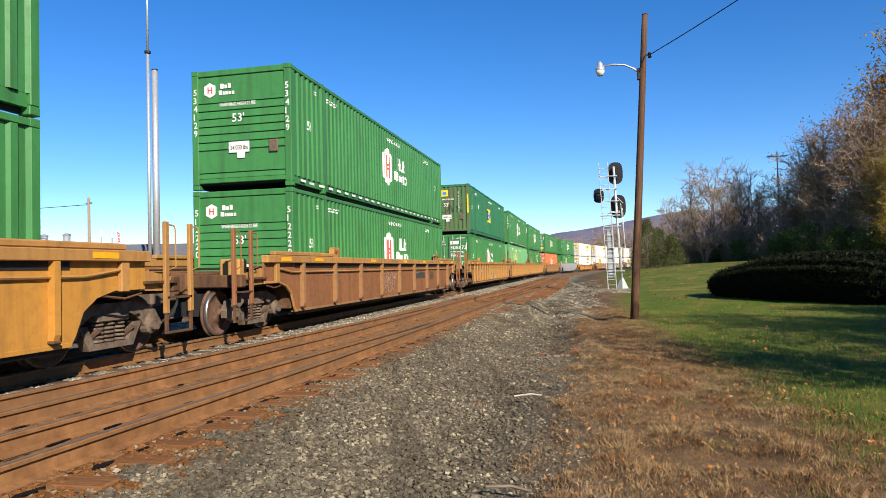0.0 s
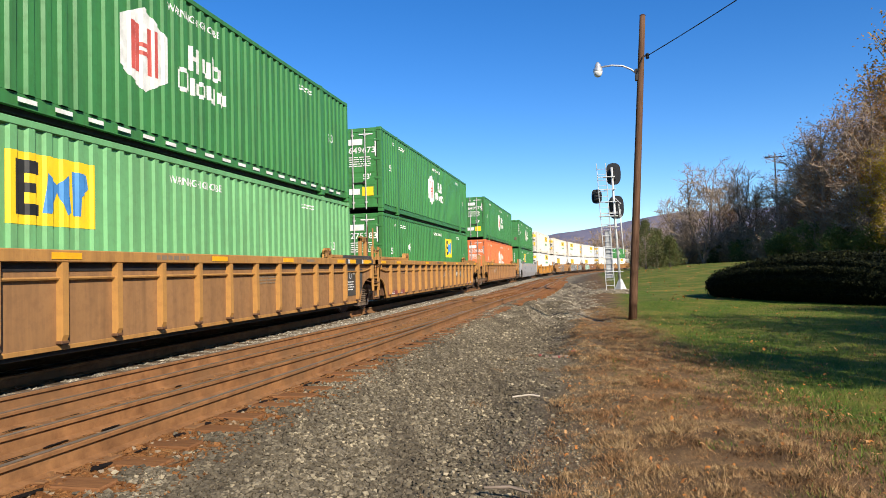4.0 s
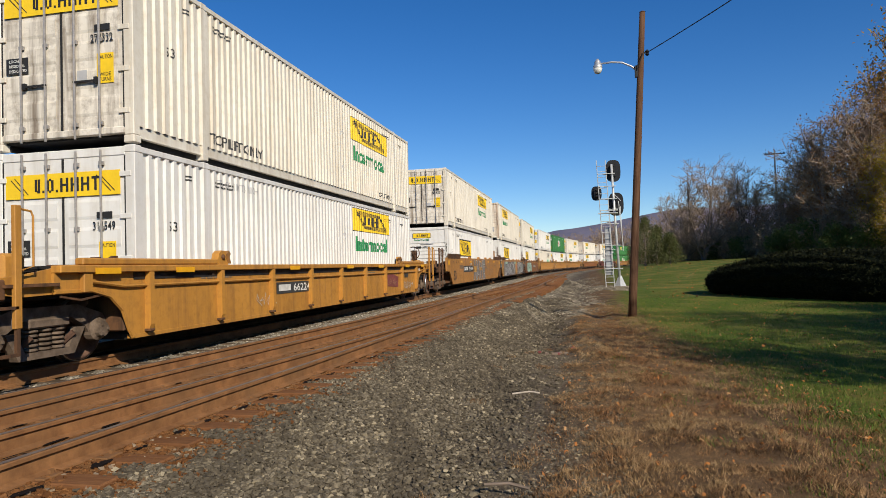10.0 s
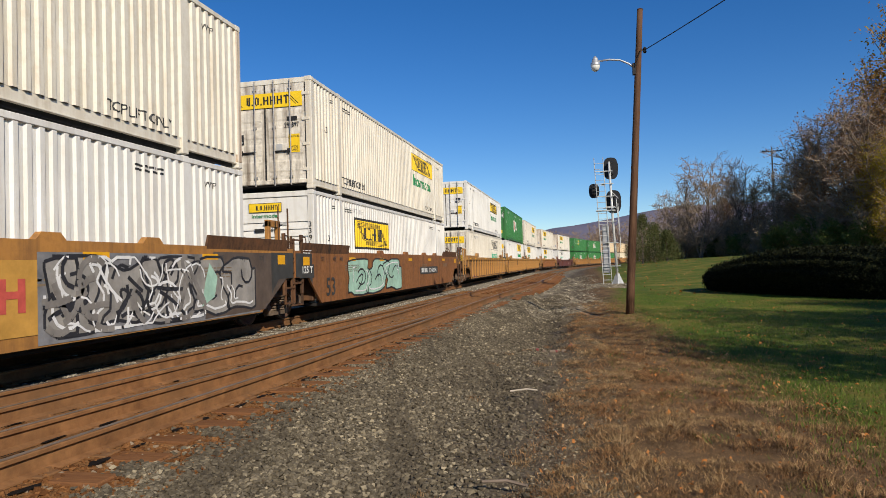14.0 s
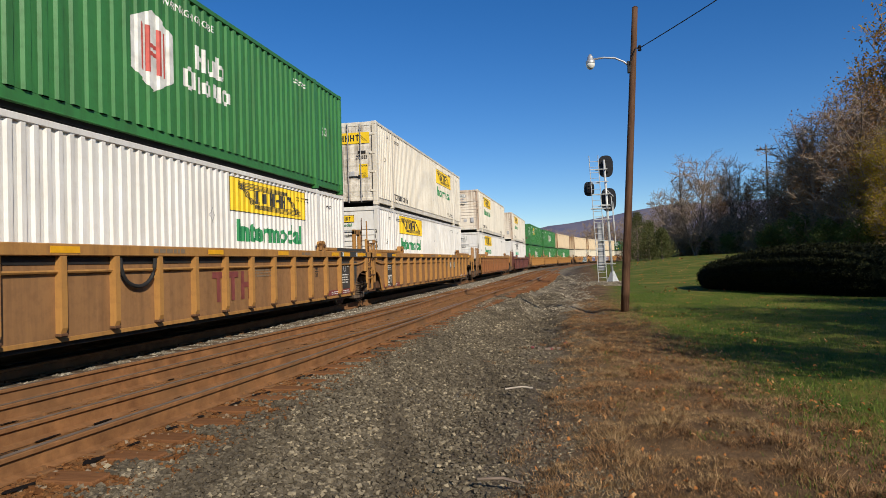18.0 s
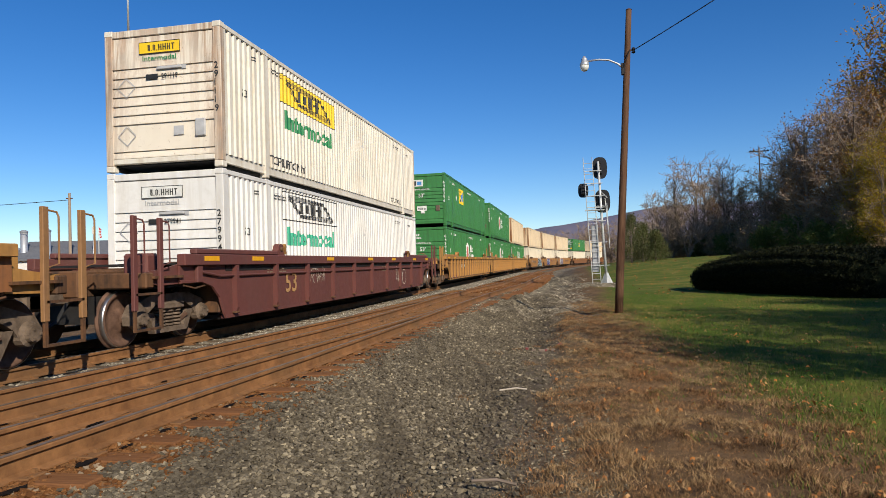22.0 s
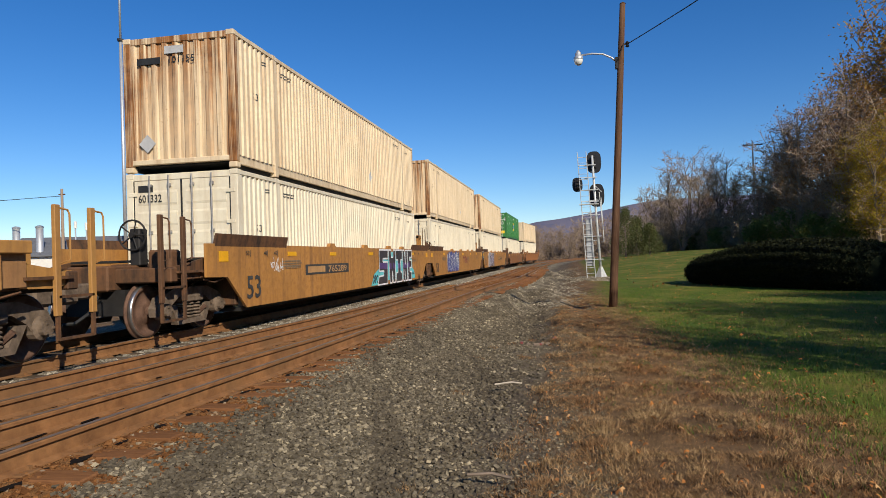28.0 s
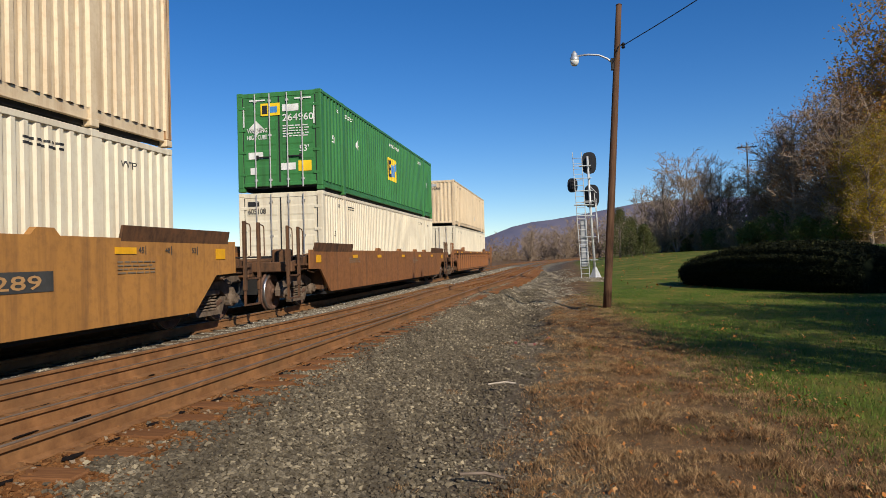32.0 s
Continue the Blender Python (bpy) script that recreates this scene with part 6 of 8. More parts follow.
    for i, u, x, v in ((1, 3.9, XR, 0.82), (4, 6.3, XR, 0.75), (8, -8.1, XS, 0.55), (10, -8.0, XS, 0.5), (11, 6.2, XR, 0.72), (13, 6.3, XR, 0.72), (16, 6.3, XR, 0.72), (19, -8.3, XS, 0.52), (20, -8.2, XS, 0.52), (21, -7.95, XS, 0.52), (15, -5.6, XR, 0.66)):
        if x == XR:
            u = sum(bay(i, u + 0.3)) / 2 - 0.31
        text_on_side("size_figure", Flat().word("53", u, v, 0.46 if i != 1 else 0.3, 0.62), PATCH_DARK if i != 15 else TAN_MARK, cars[i], x + 0.006)
    text_on_side("number_patch", Flat().rect(-8.35, -7.6, 0.36, 1.1), TAN_PATCH, cars[9], XS + 0.003)
    text_on_side("size_figure", Flat().word("53", -8.25, 0.48, 0.5, 0.55), MARK_BLACK, cars[9], XS + 0.006)
    for i, word in ((3, "251"), (9, "125 T"), (10, "125 T"), (12, "25T"), (13, "125T"), (17, "25T"), (21, "125 T")):
        x = XR if sp[i][0] == "ribbed" else XS
        u = -8.1 if sp[i][0] == "ribbed" else -9.6
        v = 0.55 if sp[i][0] == "ribbed" else 1.1
        if x == XR:
            u = bay(i, u + 0.5)[0]
        if x == XR:
            text_on_side("chord_patch", Flat().rect(u - 0.05, u + 0.9, 1.435, 1.585), PATCH_DARK, cars[i], 1.564)
        text_on_side("dark_patch", Flat().rect(u, u + 0.85, v - 0.12, 1.3), PATCH_DARK, cars[i], x + 0.003)
        text_on_side("load_figure", Flat().word(word, u + 0.16, v, 0.27 if v < 1 else 0.16, 0.6, 0.03).bars(u + 0.2, v + 0.58, 0.5, 3, 0.06, 0.022, i), MARK_WHITE, cars[i], x + 0.006)
    for i in (2, 4, 11, 12, 13, 16, 17, 18):
        for u in (-8.2, 6.2):
            text_on_side("red_patch", Flat().rect(u, u + 2.0, 0.4, 0.54), PATCH_RED, cars[i], XR + 0.002)
            text_on_side("patch_notice", Flat().bars(u + 0.3, 0.48, 0.5, 2, 0.05, 0.02, i).bars(u + 1.2, 0.48, 0.5, 2, 0.05, 0.02, i + 3), MARK_WHITE, cars[i], XR + 0.005)
        text_on_side("size_table", Flat().word("40", 5.42, 1.1, 0.11).word("20", 5.42, 0.93, 0.11).rect(5.4, 5.62, 1.06, 1.075), MARK_BLACK, cars[i], XR + 0.004)
    for i in (2, 3, 11, 12, 16, 17):
        a, b = bay(i, 7.5)
        text_on_side("dark_patch", Flat().rect(a, b, 0.545, 1.31), PATCH_DARK, cars[i], XR + 0.0035)
        text_on_side("dark_patch", Flat().poly([(b + 0.14, 0.56), (8.4, 0.56), (8.56, 0.78), (8.6, 1.31), (b + 0.14, 1.31)]), PATCH_DARK, cars[i], XR + 0.0035)
        text_on_side("chord_patch", Flat().rect(7.0, 9.3, 1.435, 1.585), PATCH_DARK, cars[i], 1.5635)
        text_on_side("guide_patch", Flat().rect(6.9, 9.38, 1.6, 1.685), PATCH_DARK, cars[i], 1.5015)
        text_on_side("patch_notice", Flat().bars(a + 0.12, 0.92, 0.6, 4, 0.07, 0.03, i), MARK_WHITE, cars[i], XR + 0.006)
        text_on_side("patch_seal", Flat().line([((a + b) / 2 + 0.09 * math.cos(t), 1.12 + 0.09 * math.sin(t)) for t in [2 * math.pi * k / 14 for k in range(15)]], 0.03), MARK_GREY, cars[i], XR + 0.006)
        text_on_side("size_figure", Flat().word("53", b - 0.24, 1.15, 0.1, 0.18), MARK_WHITE, cars[i], XR + 0.007)
        for u in (7.15, 8.3):
            text_on_side("white_reflector", Flat().rect(u, u + 0.1, 1.455, 1.565), MARK_WHITE, cars[i], 1.566)
            text_on_side("reflector", Flat().rect(u + 0.11, u + 0.62, 1.455, 1.565), REFLECTOR, cars[i], 1.566)
    for i in (9, 10, 21):
        text_on_side("end_panel", Flat().poly([(-9.79, 1.01), (-9.06, 0.99), (-8.86, 0.83), (-8.86, 1.56), (-9.79, 1.56)]), PATCH_DARK, cars[i], XS + 0.0015, "dark grey end panel")
    text_on_side("end_panel", Flat().poly([(9.79, 1.01), (9.06, 0.99), (8.72, 0.7), (8.72, 1.56), (9.79, 1.56)]), PATCH_DARK, cars[9], XS + 0.0045, "dark grey end panel")
    for i in (8, 9, 10, 19, 20, 21):
        for u, no in ((-8.3, "53"), (-7.5, "48"), (-7.0, "45"), (6.7, "45"), (7.4, "48"), (8.2, "53")):
            text_on_side("size_mark", Flat().word(no, u, 1.4, 0.09, 0.14).rect(u + 0.17, u + 0.19, 1.37, 1.51), PATCH_DARK, cars[i], XS + 0.006)
        for u in (-6.4, 6.2):
            text_on_side("stencilled_notice", Flat().bars(u, 1.25, 0.95, 4, 0.055, 0.022, i + 60), FAINT, cars[i], XS + 0.0055)
    # spray paint
    for k, (c, m) in enumerate((("B", SPRAY_LEAF), ("R", SPRAY_ICE), ("P", SPRAY_LEAF), ("A", SPRAY_ICE))):
        a, b = bay(2, -2.9 + k * 1.006)
        text_on_side("spray_ground", Flat().poly([(a + 0.04, 0.42), (b - 0.12, 0.42), (b - 0.04, 0.8), (b - 0.2, 1.0), (a + 0.1, 0.75)]), PATCH_RED if k % 2 else MARK_BLACK, cars[2], XR + 0.003)
        for d, q in ((0.03, MARK_BLACK), (0.0, m)):
            text_on_side("spray_letter", Flat().word(c, a + 0.08 + d, 0.46 - d, 0.74, 0.66).word(c, a + 0.14 + d, 0.48 - d, 0.74, 0.66).word(c, a + 0.11 + d, 0.52 - d, 0.7, 0.62), q, cars[2], XR + 0.01 - d * 0.1)
    block_word(cars[8], "NAVE", XS + 0.003, -2.15, 2.2, 0.5, 1.46, 0.3, (SPRAY_DUSK, SPRAY_WHITE, SPRAY_STONE), 0.055)
    text_on_side("yellow_patch", Flat().rect(-2.2, -1.2, 0.86, 1.2).rect(-0.2, 0.9, 0.95, 1.12), TAN_PATCH, cars[8], XS + 0.012)
    text_on_side("patch_notice", Flat().word("A", -2.1, 0.92, 0.18).frame_of(-1.6, -1.35, 0.93, 1.15, 0.02).bars(-0.1, 1.0, 0.9, 1, 0.06, 0.05, 3), MARK_BLACK, cars[8], XS + 0.015)
    text_on_side("sprayed_scrawl", Flat().word("YO", -3.2, 1.42, 0.12).word("REWL?", -3.3, 1.27, 0.12), SPRAY_WHITE, cars[8], XS + 0.004)
    scrawl(cars[8], 5, XS + 0.004, 2.6, 0.5, 3.2, 0.9, SPRAY_GREY, 9)
    text_on_side("grey_ground", Flat().rect(-7.4, 0.9, 0.36, 1.5).rect(2.6, 8.2, 0.36, 1.5), SPRAY_GREY, cars[9], XS + 0.002)
    scribble(cars[9], 11, XS + 0.004, -7.0, 0.9, 0.42, 1.46, (SPRAY_ASH, SPRAY_BLACK, SPRAY_WHITE), 6)
    scribble(cars[9], 12, XS + 0.004, 2.7, 8.0, 0.42, 1.46, (SPRAY_ASH, SPRAY_BLACK, SPRAY_WHITE), 5)
    text_on_side("painted_panel", Flat().rect(0.9, 2.6, 0.5, 1.4), TAN_PATCH, cars[9], XS + 0.004)
    text_on_side("red_mark", Flat().shapes(1.08, 0.78, "tta", (0.38, 0.38, 0.38), (0.4, 0.4, 0.4), 0.1, 0.11), MARK_RED, cars[9], XS + 0.008)
    for seed, mat, w in ((91, SPRAY_WHITE, 0.045), (92, SPRAY_BLACK, 0.06), (93, SPRAY_WHITE, 0.03), (94, SPRAY_STONE, 0.09)):
        wisps(cars[9], seed, XS + 0.0095 + 0.0006 * (seed - 90), -6.9, 0.8, 0.45, 1.44, mat, 34, w, 0.13)
        wisps(cars[9], seed + 10, XS + 0.0095 + 0.0006 * (seed - 90), 2.7, 6.2, 0.45, 1.44, mat, 18, w, 0.13)
    text_on_side("teal_spray", Flat().poly([(6.1, 0.6), (6.5, 0.75), (6.6, 1.1), (6.35, 1.35), (6.2, 1.0)]).rect(-6.5, -5.2, 1.3, 1.5).rect(0.0, 1.2, 1.34, 1.52), SPRAY_TEAL, cars[9], XS + 0.0135, "teal sprayed patches")
    text_on_side("dusky_end", Flat().poly([(6.2, 0.38), (8.4, 0.4), (9.6, 1.1), (9.6, 1.55), (6.5, 1.55)]), SPRAY_DUSK, cars[9], XS + 0.0035)
    scribble(cars[10], 21, XS + 0.003, -6.4, -0.9, 0.38, 1.45, (SPRAY_TEAL, SPRAY_BLACK, SPRAY_WHITE), 3)
    text_on_side("red_mark", Flat().shapes(0.62, 0.6, "tta", (0.42, 0.42, 0.42), (0.55, 0.55, 0.55), 0.1, 0.13), PATCH_RED, cars[12], XR + 0.004)
    scrawl(cars[4], 7, XR + 0.004, 5.2, 0.56, 0.4, 0.5, SPRAY_CHALK, 9)
    wisps(cars[4], 71, XR + 0.004, 0.2, 1.9, 0.9, 1.2, SPRAY_CHALK, 24)
    wisps(cars[1], 8, XR + 0.004, -1.8, -0.2, 0.5, 1.25, SPRAY_CHALK, 80)
    text_on_side("dark_panel", Flat().rect(2.1, 3.85, 0.88, 1.1), PATCH_DARK, cars[1], XR + 0.003)
    scrawl(cars[7], 9, XR + 0.004, -4.6, 0.5, 0.8, 0.3, SPRAY_CHALK, 6)
    scrawl(cars[7], 10, XR + 0.004, 6.3, 0.45, 1.3, 0.3, SPRAY_CHALK, 12)
    text_on_side("pink_patch", Flat().poly([(4.2, 0.62), (5.6, 0.55), (5.7, 0.9), (5.0, 1.02), (4.1, 0.98)]), PATCH_RED, cars[7], XR + 0.0025, "faded red sprayed patch")
    scrawl(cars[7], 16, XR + 0.004, 4.3, 0.6, 1.1, 0.3, CHALK_TAN, 7)
    text_on_side("notice_plate", Flat().rect(6.5, 7.0, 0.86, 1.08), PATCH_DARK, cars[7], XR + 0.0025)
    text_on_side("paper_notice", Flat().rect(8.6, 8.75, 1.02, 1.2), MARK_WHITE, cars[7], XR + 0.0025)
    chalk(cars[14], 31, XR + 0.004, [bay(14, -2.6 + k * 1.006) for k in range(5)], CHALK_TAN, 0.48, 1.2, 0.055)
    wisps(cars[14], 32, XR + 0.004, -5.9, -4.4, 0.5, 1.15, SPRAY_CHALK, 26)
    scrawl(cars[14], 33, XR + 0.004, 2.4, 0.5, 0.6, 0.6, CHALK_TAN, 9)
    scrawl(cars[15], 13, XR + 0.004, -4.2, 0.75, 0.9, 0.5, SPRAY_CHALK, 9)
    scrawl(cars[15], 14, XR + 0.004, 4.0, 0.45, 1.0, 0.75, SPRAY_CHALK, 9)
    text_on_side("chalk_ring", Flat().line([(5.2 + 0.28 * math.cos(t), 0.75 + 0.28 * math.sin(t)) for t in [2 * math.pi * i / 18 for i in range(19)]], 0.03), SPRAY_CHALK, cars[15], XR + 0.004)
    swine(cars[19], XS + 0.002)
    scribble(cars[20], 41, XS + 0.003, -5.1, -1.2, 0.4, 1.56, (SPRAY_WHITE, SPRAY_BLUE, SPRAY_BLUE), 7)
    scribble(cars[20], 45, XS + 0.012, -4.9, -1.3, 0.46, 1.5, (SPRAY_BLUE, SPRAY_BLUE, SPRAY_WHITE), 13)
    wisps(cars[20], 46, XS + 0.021, -5.0, -1.3, 0.45, 1.5, SPRAY_WHITE, 26, 0.05, 0.1)
    wisps(cars[20], 47, XS + 0.023, -5.0, -1.3, 0.45, 1.5, SPRAY_BLACK, 12, 0.03, 0.1)
    text_on_side("red_mark", Flat().shapes(0.4, 0.85, "tta", (0.5, 0.5, 0.5), (0.42, 0.42, 0.42), 0.1, 0.13), PATCH_RED, cars[20], XS + 0.004)
    text_on_side("white_ground", Flat().poly([(-5.9, 0.5), (-5.6, 0.38), (-1.8, 0.4), (-1.5, 1.5), (-5.8, 1.5)]), SPRAY_WHITE, cars[21], XS + 0.002)
    text_on_side("dark_ground", Flat().poly([(-5.4, 0.38), (-1.9, 0.38), (-1.75, 1.5), (-5.2, 1.52)]), SPRAY_COAL, cars[21], XS + 0.003)
    block_word(cars[21], "ERAH", XS + 0.006, -5.2, -1.75, 0.52, 1.42, 0.24, (SPRAY_COAL, SPRAY_WHITE, SPRAY_VIOLET), 0.07)
    scrawl(cars[19], 61, XS + 0.004, -7.2, 1.0, 0.6, 0.35, SPRAY_WHITE, 8)
    scrawl(cars[21], 62, XS + 0.004, -0.6, 1.0, 0.5, 0.4, SPRAY_VIOLET, 8)
    hand_brake(cars[5], 10.15, 1.78, YELLOW_CAR, 0.85)
    hand_brake(cars[7], 10.15, 1.82, GRIMY, 0.85)
    hand_brake(cars[10], 10.15, 1.8, GRIMY, 0.85)
    hand_brake(cars[13], 10.1, 1.75, YELLOW_CAR)
    hand_brake(cars[15], 9.9, 2.05, DARK)
    hand_brake(cars[16], -10.2, 1.5, TAN_CAR)
    hand_brake(cars[19], -10.2, 1.8, DARK)
    return cars


SPRAY_CHALK = plain("chalky_spray", (0.5, 0.42, 0.33), 0.7, 0, 0.4, 4)
CHALK_TAN = plain("pale_tan_spray", (0.31, 0.185, 0.1), 0.7, 0, 0.5, 3)
TAN_MARK = plain("tan_lettering", (0.42, 0.24, 0.1), 0.5, 0, 0.2, 5)
TAN_PATCH = plain("yellow_tan_patch", (0.5, 0.27, 0.06), 0.5, 0, 0.2, 4)
CARS = build_cars()
for (place, up, low), car in zip(STACKS, CARS):
    middle = place + CL
    RIDERS.append((car, middle, 0.0))
    RIDERS.append((container(low[0], low[1], low[2], LO, low[3]), middle, LO))
    RIDERS.append((container(up[0], up[1], up[2], HI, up[3]), middle, HI))

# ---- beside the line: lamp pole, signal, hedge ----


def wood_pole_material():
    n = Nodes("weathered_pole_wood", 0.85)
    grain = n.noise(3, 6, 0.7, n.stretch(14, 14, 0.6))
    c = n.mix(n.ramp(grain, 0.3, 0.72), (0.06, 0.03, 0.018), (0.15, 0.085, 0.052))
    n.bump(grain, 0.6, 0.012)
    return n.done(c)


POLE = wood_pole_material()
GALV = plain("galvanised_steel", (0.5, 0.51, 0.52), 0.45, 0.6, 0.15, 6)
ALU = plain("aluminium_paint", (0.5, 0.51, 0.5), 0.5, 0.3, 0.2, 6)
BLACK = plain("signal_black", (0.012, 0.012, 0.014), 0.5, 0, 0.3, 4)
CONCRETE = plain("pale_gravel_concrete", (0.27, 0.255, 0.235), 0.9, 0, 0.25, 8)

P0, P1 = Vector((1.2, 19.9, -0.5)), Vector((1.78, 19.9, 8.42))
lamp_pole = thing("lamp_pole", "leaning brown wooden utility pole with a small street lamp", "utility pole")
up = (P1 - P0) / (P1 - P0).length
part("pole", Geo().tube([P0 + up * d for d in (0, 1, 2.5, 4, 5.5, 7, 8, 8.95)], 0.122, 14, 0.08), POLE, lamp_pole, smooth=True)
part("pole_cap", Geo().lathe([(0, 0.092), (0.03, 0.05)], tuple(P1), "z", 12), POLE, lamp_pole)
A = P0 + up * 7.25
arm = [A + Vector((-0.1, 0, 0)), A + Vector((-0.25, 0, 0.14)), A + Vector((-0.5, 0, 0.27)), A + Vector((-0.8, 0, 0.31)), A + Vector((-1.12, 0, 0.29))]
part("lamp_arm", Geo().tube(arm, 0.028, 8), GALV, lamp_pole, "curved galvanised arm", smooth=True)
part("arm_bracket", Geo().box(A.x - 0.16, A.x - 0.06, A.y - 0.06, A.y + 0.06, A.z - 0.2, A.z + 0.14, 0.01), DARK, lamp_pole)
L = A + Vector((-1.2, 0, 0.24))
head = part("lamp_head", Geo().lathe([(-0.12, 0.1), (-0.08, 0.135), (0.0, 0.13), (0.03, 0.09), (0.12, 0.085), (0.15, 0.06), (0.2, 0.03)], tuple(L), "z", 18), GALV, lamp_pole, "grey metal lamp head", smooth=True)
part("lens_bowl", Geo().lathe([(-0.24, 0.04), (-0.21, 0.09), (-0.15, 0.12), (-0.08, 0.132)], tuple(L), "z", 18), plain("cloudy_lamp_glass", (0.6, 0.6, 0.56), 0.25), head, smooth=True)
I = P0 + up * 7.75
part("insulator", Geo().lathe([(-0.09, 0.03), (-0.06, 0.06), (-0.02, 0.035), (0.03, 0.06), (0.08, 0.03)], (I.x + 0.17, I.y, I.z), "z", 10).box(I.x, I.x + 0.18, I.y - 0.02, I.y + 0.02, I.z - 0.02, I.z + 0.02), BLACK, lamp_pole)
part("conductor_clip", Geo().tube([(I.x + 0.06, I.y - 0.13, I.z), (A.x - 0.02, A.y - 0.16, A.z + 0.2), (A.x - 0.1, A.y - 0.08, A.z)], 0.012, 5), RUBBER, lamp_pole)
cable = Geo().tube([(I.x + 0.17 + (9.5 - 0) * k, I.y - 12.5 * k, I.z + 3.2 * k - 1.4 * k * (1 - k)) for k in [i / 14 for i in range(15)]], 0.014, 5)
solid("overhead_cable", cable, RUBBER, "thin black cable strung from the lamp pole", "cable")


def signal():
    s = thing("railway_signal", "aluminium signal mast with three black round-backed heads and a ladder", "signal", at=pose(0.98, 38.6, -0.26, 0, 0, 0))
    part("footing", Geo().box(0.3, 1.25, -0.4, 0.4, -0.3, 0.06, 0.04), CONCRETE, s, "small concrete footing")
    part("mast", Geo().tube([(0.78, 0, 0), (0.62, 0, 3.6), (0.5, 0, 7.0)], 0.075, 12, 0.062), ALU, s, smooth=True)
    part("mast_foot", Geo().lathe([(0.05, 0.36), (0.1, 0.34), (0.62, 0.12), (0.7, 0.1)], (0.77, 0, 0), "z", 4), ALU, s, "cast mast foot")
    lad = part("ladder", Geo().tube([(0.0, -0.45, -0.1), (-0.33, -0.4, 7.2)], 0.022, 6).tube([(0.45, -0.45, -0.1), (0.16, -0.4, 7.2)], 0.022, 6), ALU, s, "aluminium ladder")
    rung = Geo().tube([(0, 0, 0), (0.46, 0, 0)], 0.016, 5).mesh("rung", ALU)
    for i in range(22):
        z = 0.35 + i * 0.31
        part("rung", rung, ALU, lad, at=pose(-0.005 - 0.045 * z, -0.44, z))
    part("equipment_case", Geo().box(0.0, 0.36, -0.32, -0.1, 0.75, 3.4, 0.02).box(0.02, 0.34, -0.34, -0.3, 0.9, 3.2, 0.01), plain("pale_grey_case", (0.3, 0.31, 0.32), 0.6), s, "pale grey equipment case")
    part("case_band", Geo().box(-0.02, 0.38, -0.35, -0.08, 1.95, 2.02), GALV, s)
    part("back_rail", Geo().tube([(1.0, -0.1, 2.3), (0.82, -0.1, 4.9)], 0.02, 5).tube([(0.95, -0.1, 4.9), (0.6, 0, 5.3)], 0.02, 5), ALU, s)
    for z in (1.1, 2.4, 3.6, 4.35, 5.0, 5.7, 6.4):
        o = -0.045 * z
        part("cross_brace", Geo().box(0.0 + o, 0.98 - 0.05 * z, -0.46, -0.42, z, z + 0.04).box(0.9 - 0.06 * z, 0.96 - 0.06 * z, -0.45, 0.05, z, z + 0.04).box(0.3 + o, 0.5 + o, -0.45, -0.05, z, z + 0.04), ALU, s)
    part("platform", Geo().box(-0.3, 0.75, -0.5, -0.05, 4.2, 4.25), ALU, s, "small grating platform")
    part("cage_hoop", Geo().tube([(0.25, -0.45, 4.4), (0.25, -0.8, 4.4), (0.72, -0.8, 4.4), (0.72, 0, 4.4)], 0.02, 5).tube([(0.3, -0.45, 2.2), (0.98, -0.3, 2.1), (0.9, -0.3, 4.6)], 0.018, 5), ALU, s)
    for x, z, w, h in ((0.6, 6.66, 0.41, 0.52), (0.7, 4.76, 0.42, 0.55), (-0.36, 5.42, 0.29, 0.34)):
        pts = [(x + w * math.copysign(abs(math.cos(a)) ** 0.7, math.cos(a)), z + h * math.copysign(abs(math.sin(a)) ** 0.7, math.sin(a)) * 1.2) for a in [2 * math.pi * i / 24 for i in range(24)]]
        hd = part("signal_head", Geo().prism(pts, "y", 0.3, 0.34), BLACK, s, "black oval backplate")
        part("housing", Geo().box(x - 0.14, x + 0.14, 0.1, 0.3, z - h * 0.7, z + h * 0.7, 0.03), BLACK, hd)
        for k in (-1, 0, 1):
            zz = z + k * h * 0.52
            part("hood", Geo().lathe([(0.55, 0.09), (0.34, 0.1), (0.34, 0.085), (0.53, 0.08)], (x, 0, zz), "y", 12), BLACK, hd)
            part("lamp_back", Geo().lathe([(0.05, 0.05), (0.1, 0.075)], (x, 0, zz), "y", 10), DARK, hd)
    return s


signal()

# foliage


def leafy(name, a, b, c, rough=0.7, through_light=0.0):
    n = Nodes(name, rough)
    n.bsdf.inputs["Specular IOR Level"].default_value = 0.12
    k = n.island()
    col = n.mix(n.ramp(k, 0.1, 0.6), a, b)
    col = n.mix(n.ramp(k, 0.75, 0.95), col, c)
    if through_light:
        lit = n.add("ShaderNodeBsdfTranslucent")
        both = n.add("ShaderNodeMixShader", Fac=through_light)
        n.link(col, lit.inputs["Color"])
        n.link(n.bsdf.outputs[0], both.inputs[1])
        n.link(lit.outputs[0], both.inputs[2])
        n.link(both.outputs[0], n.tree.nodes["Material Output"].inputs["Surface"])
    return n.done(col)


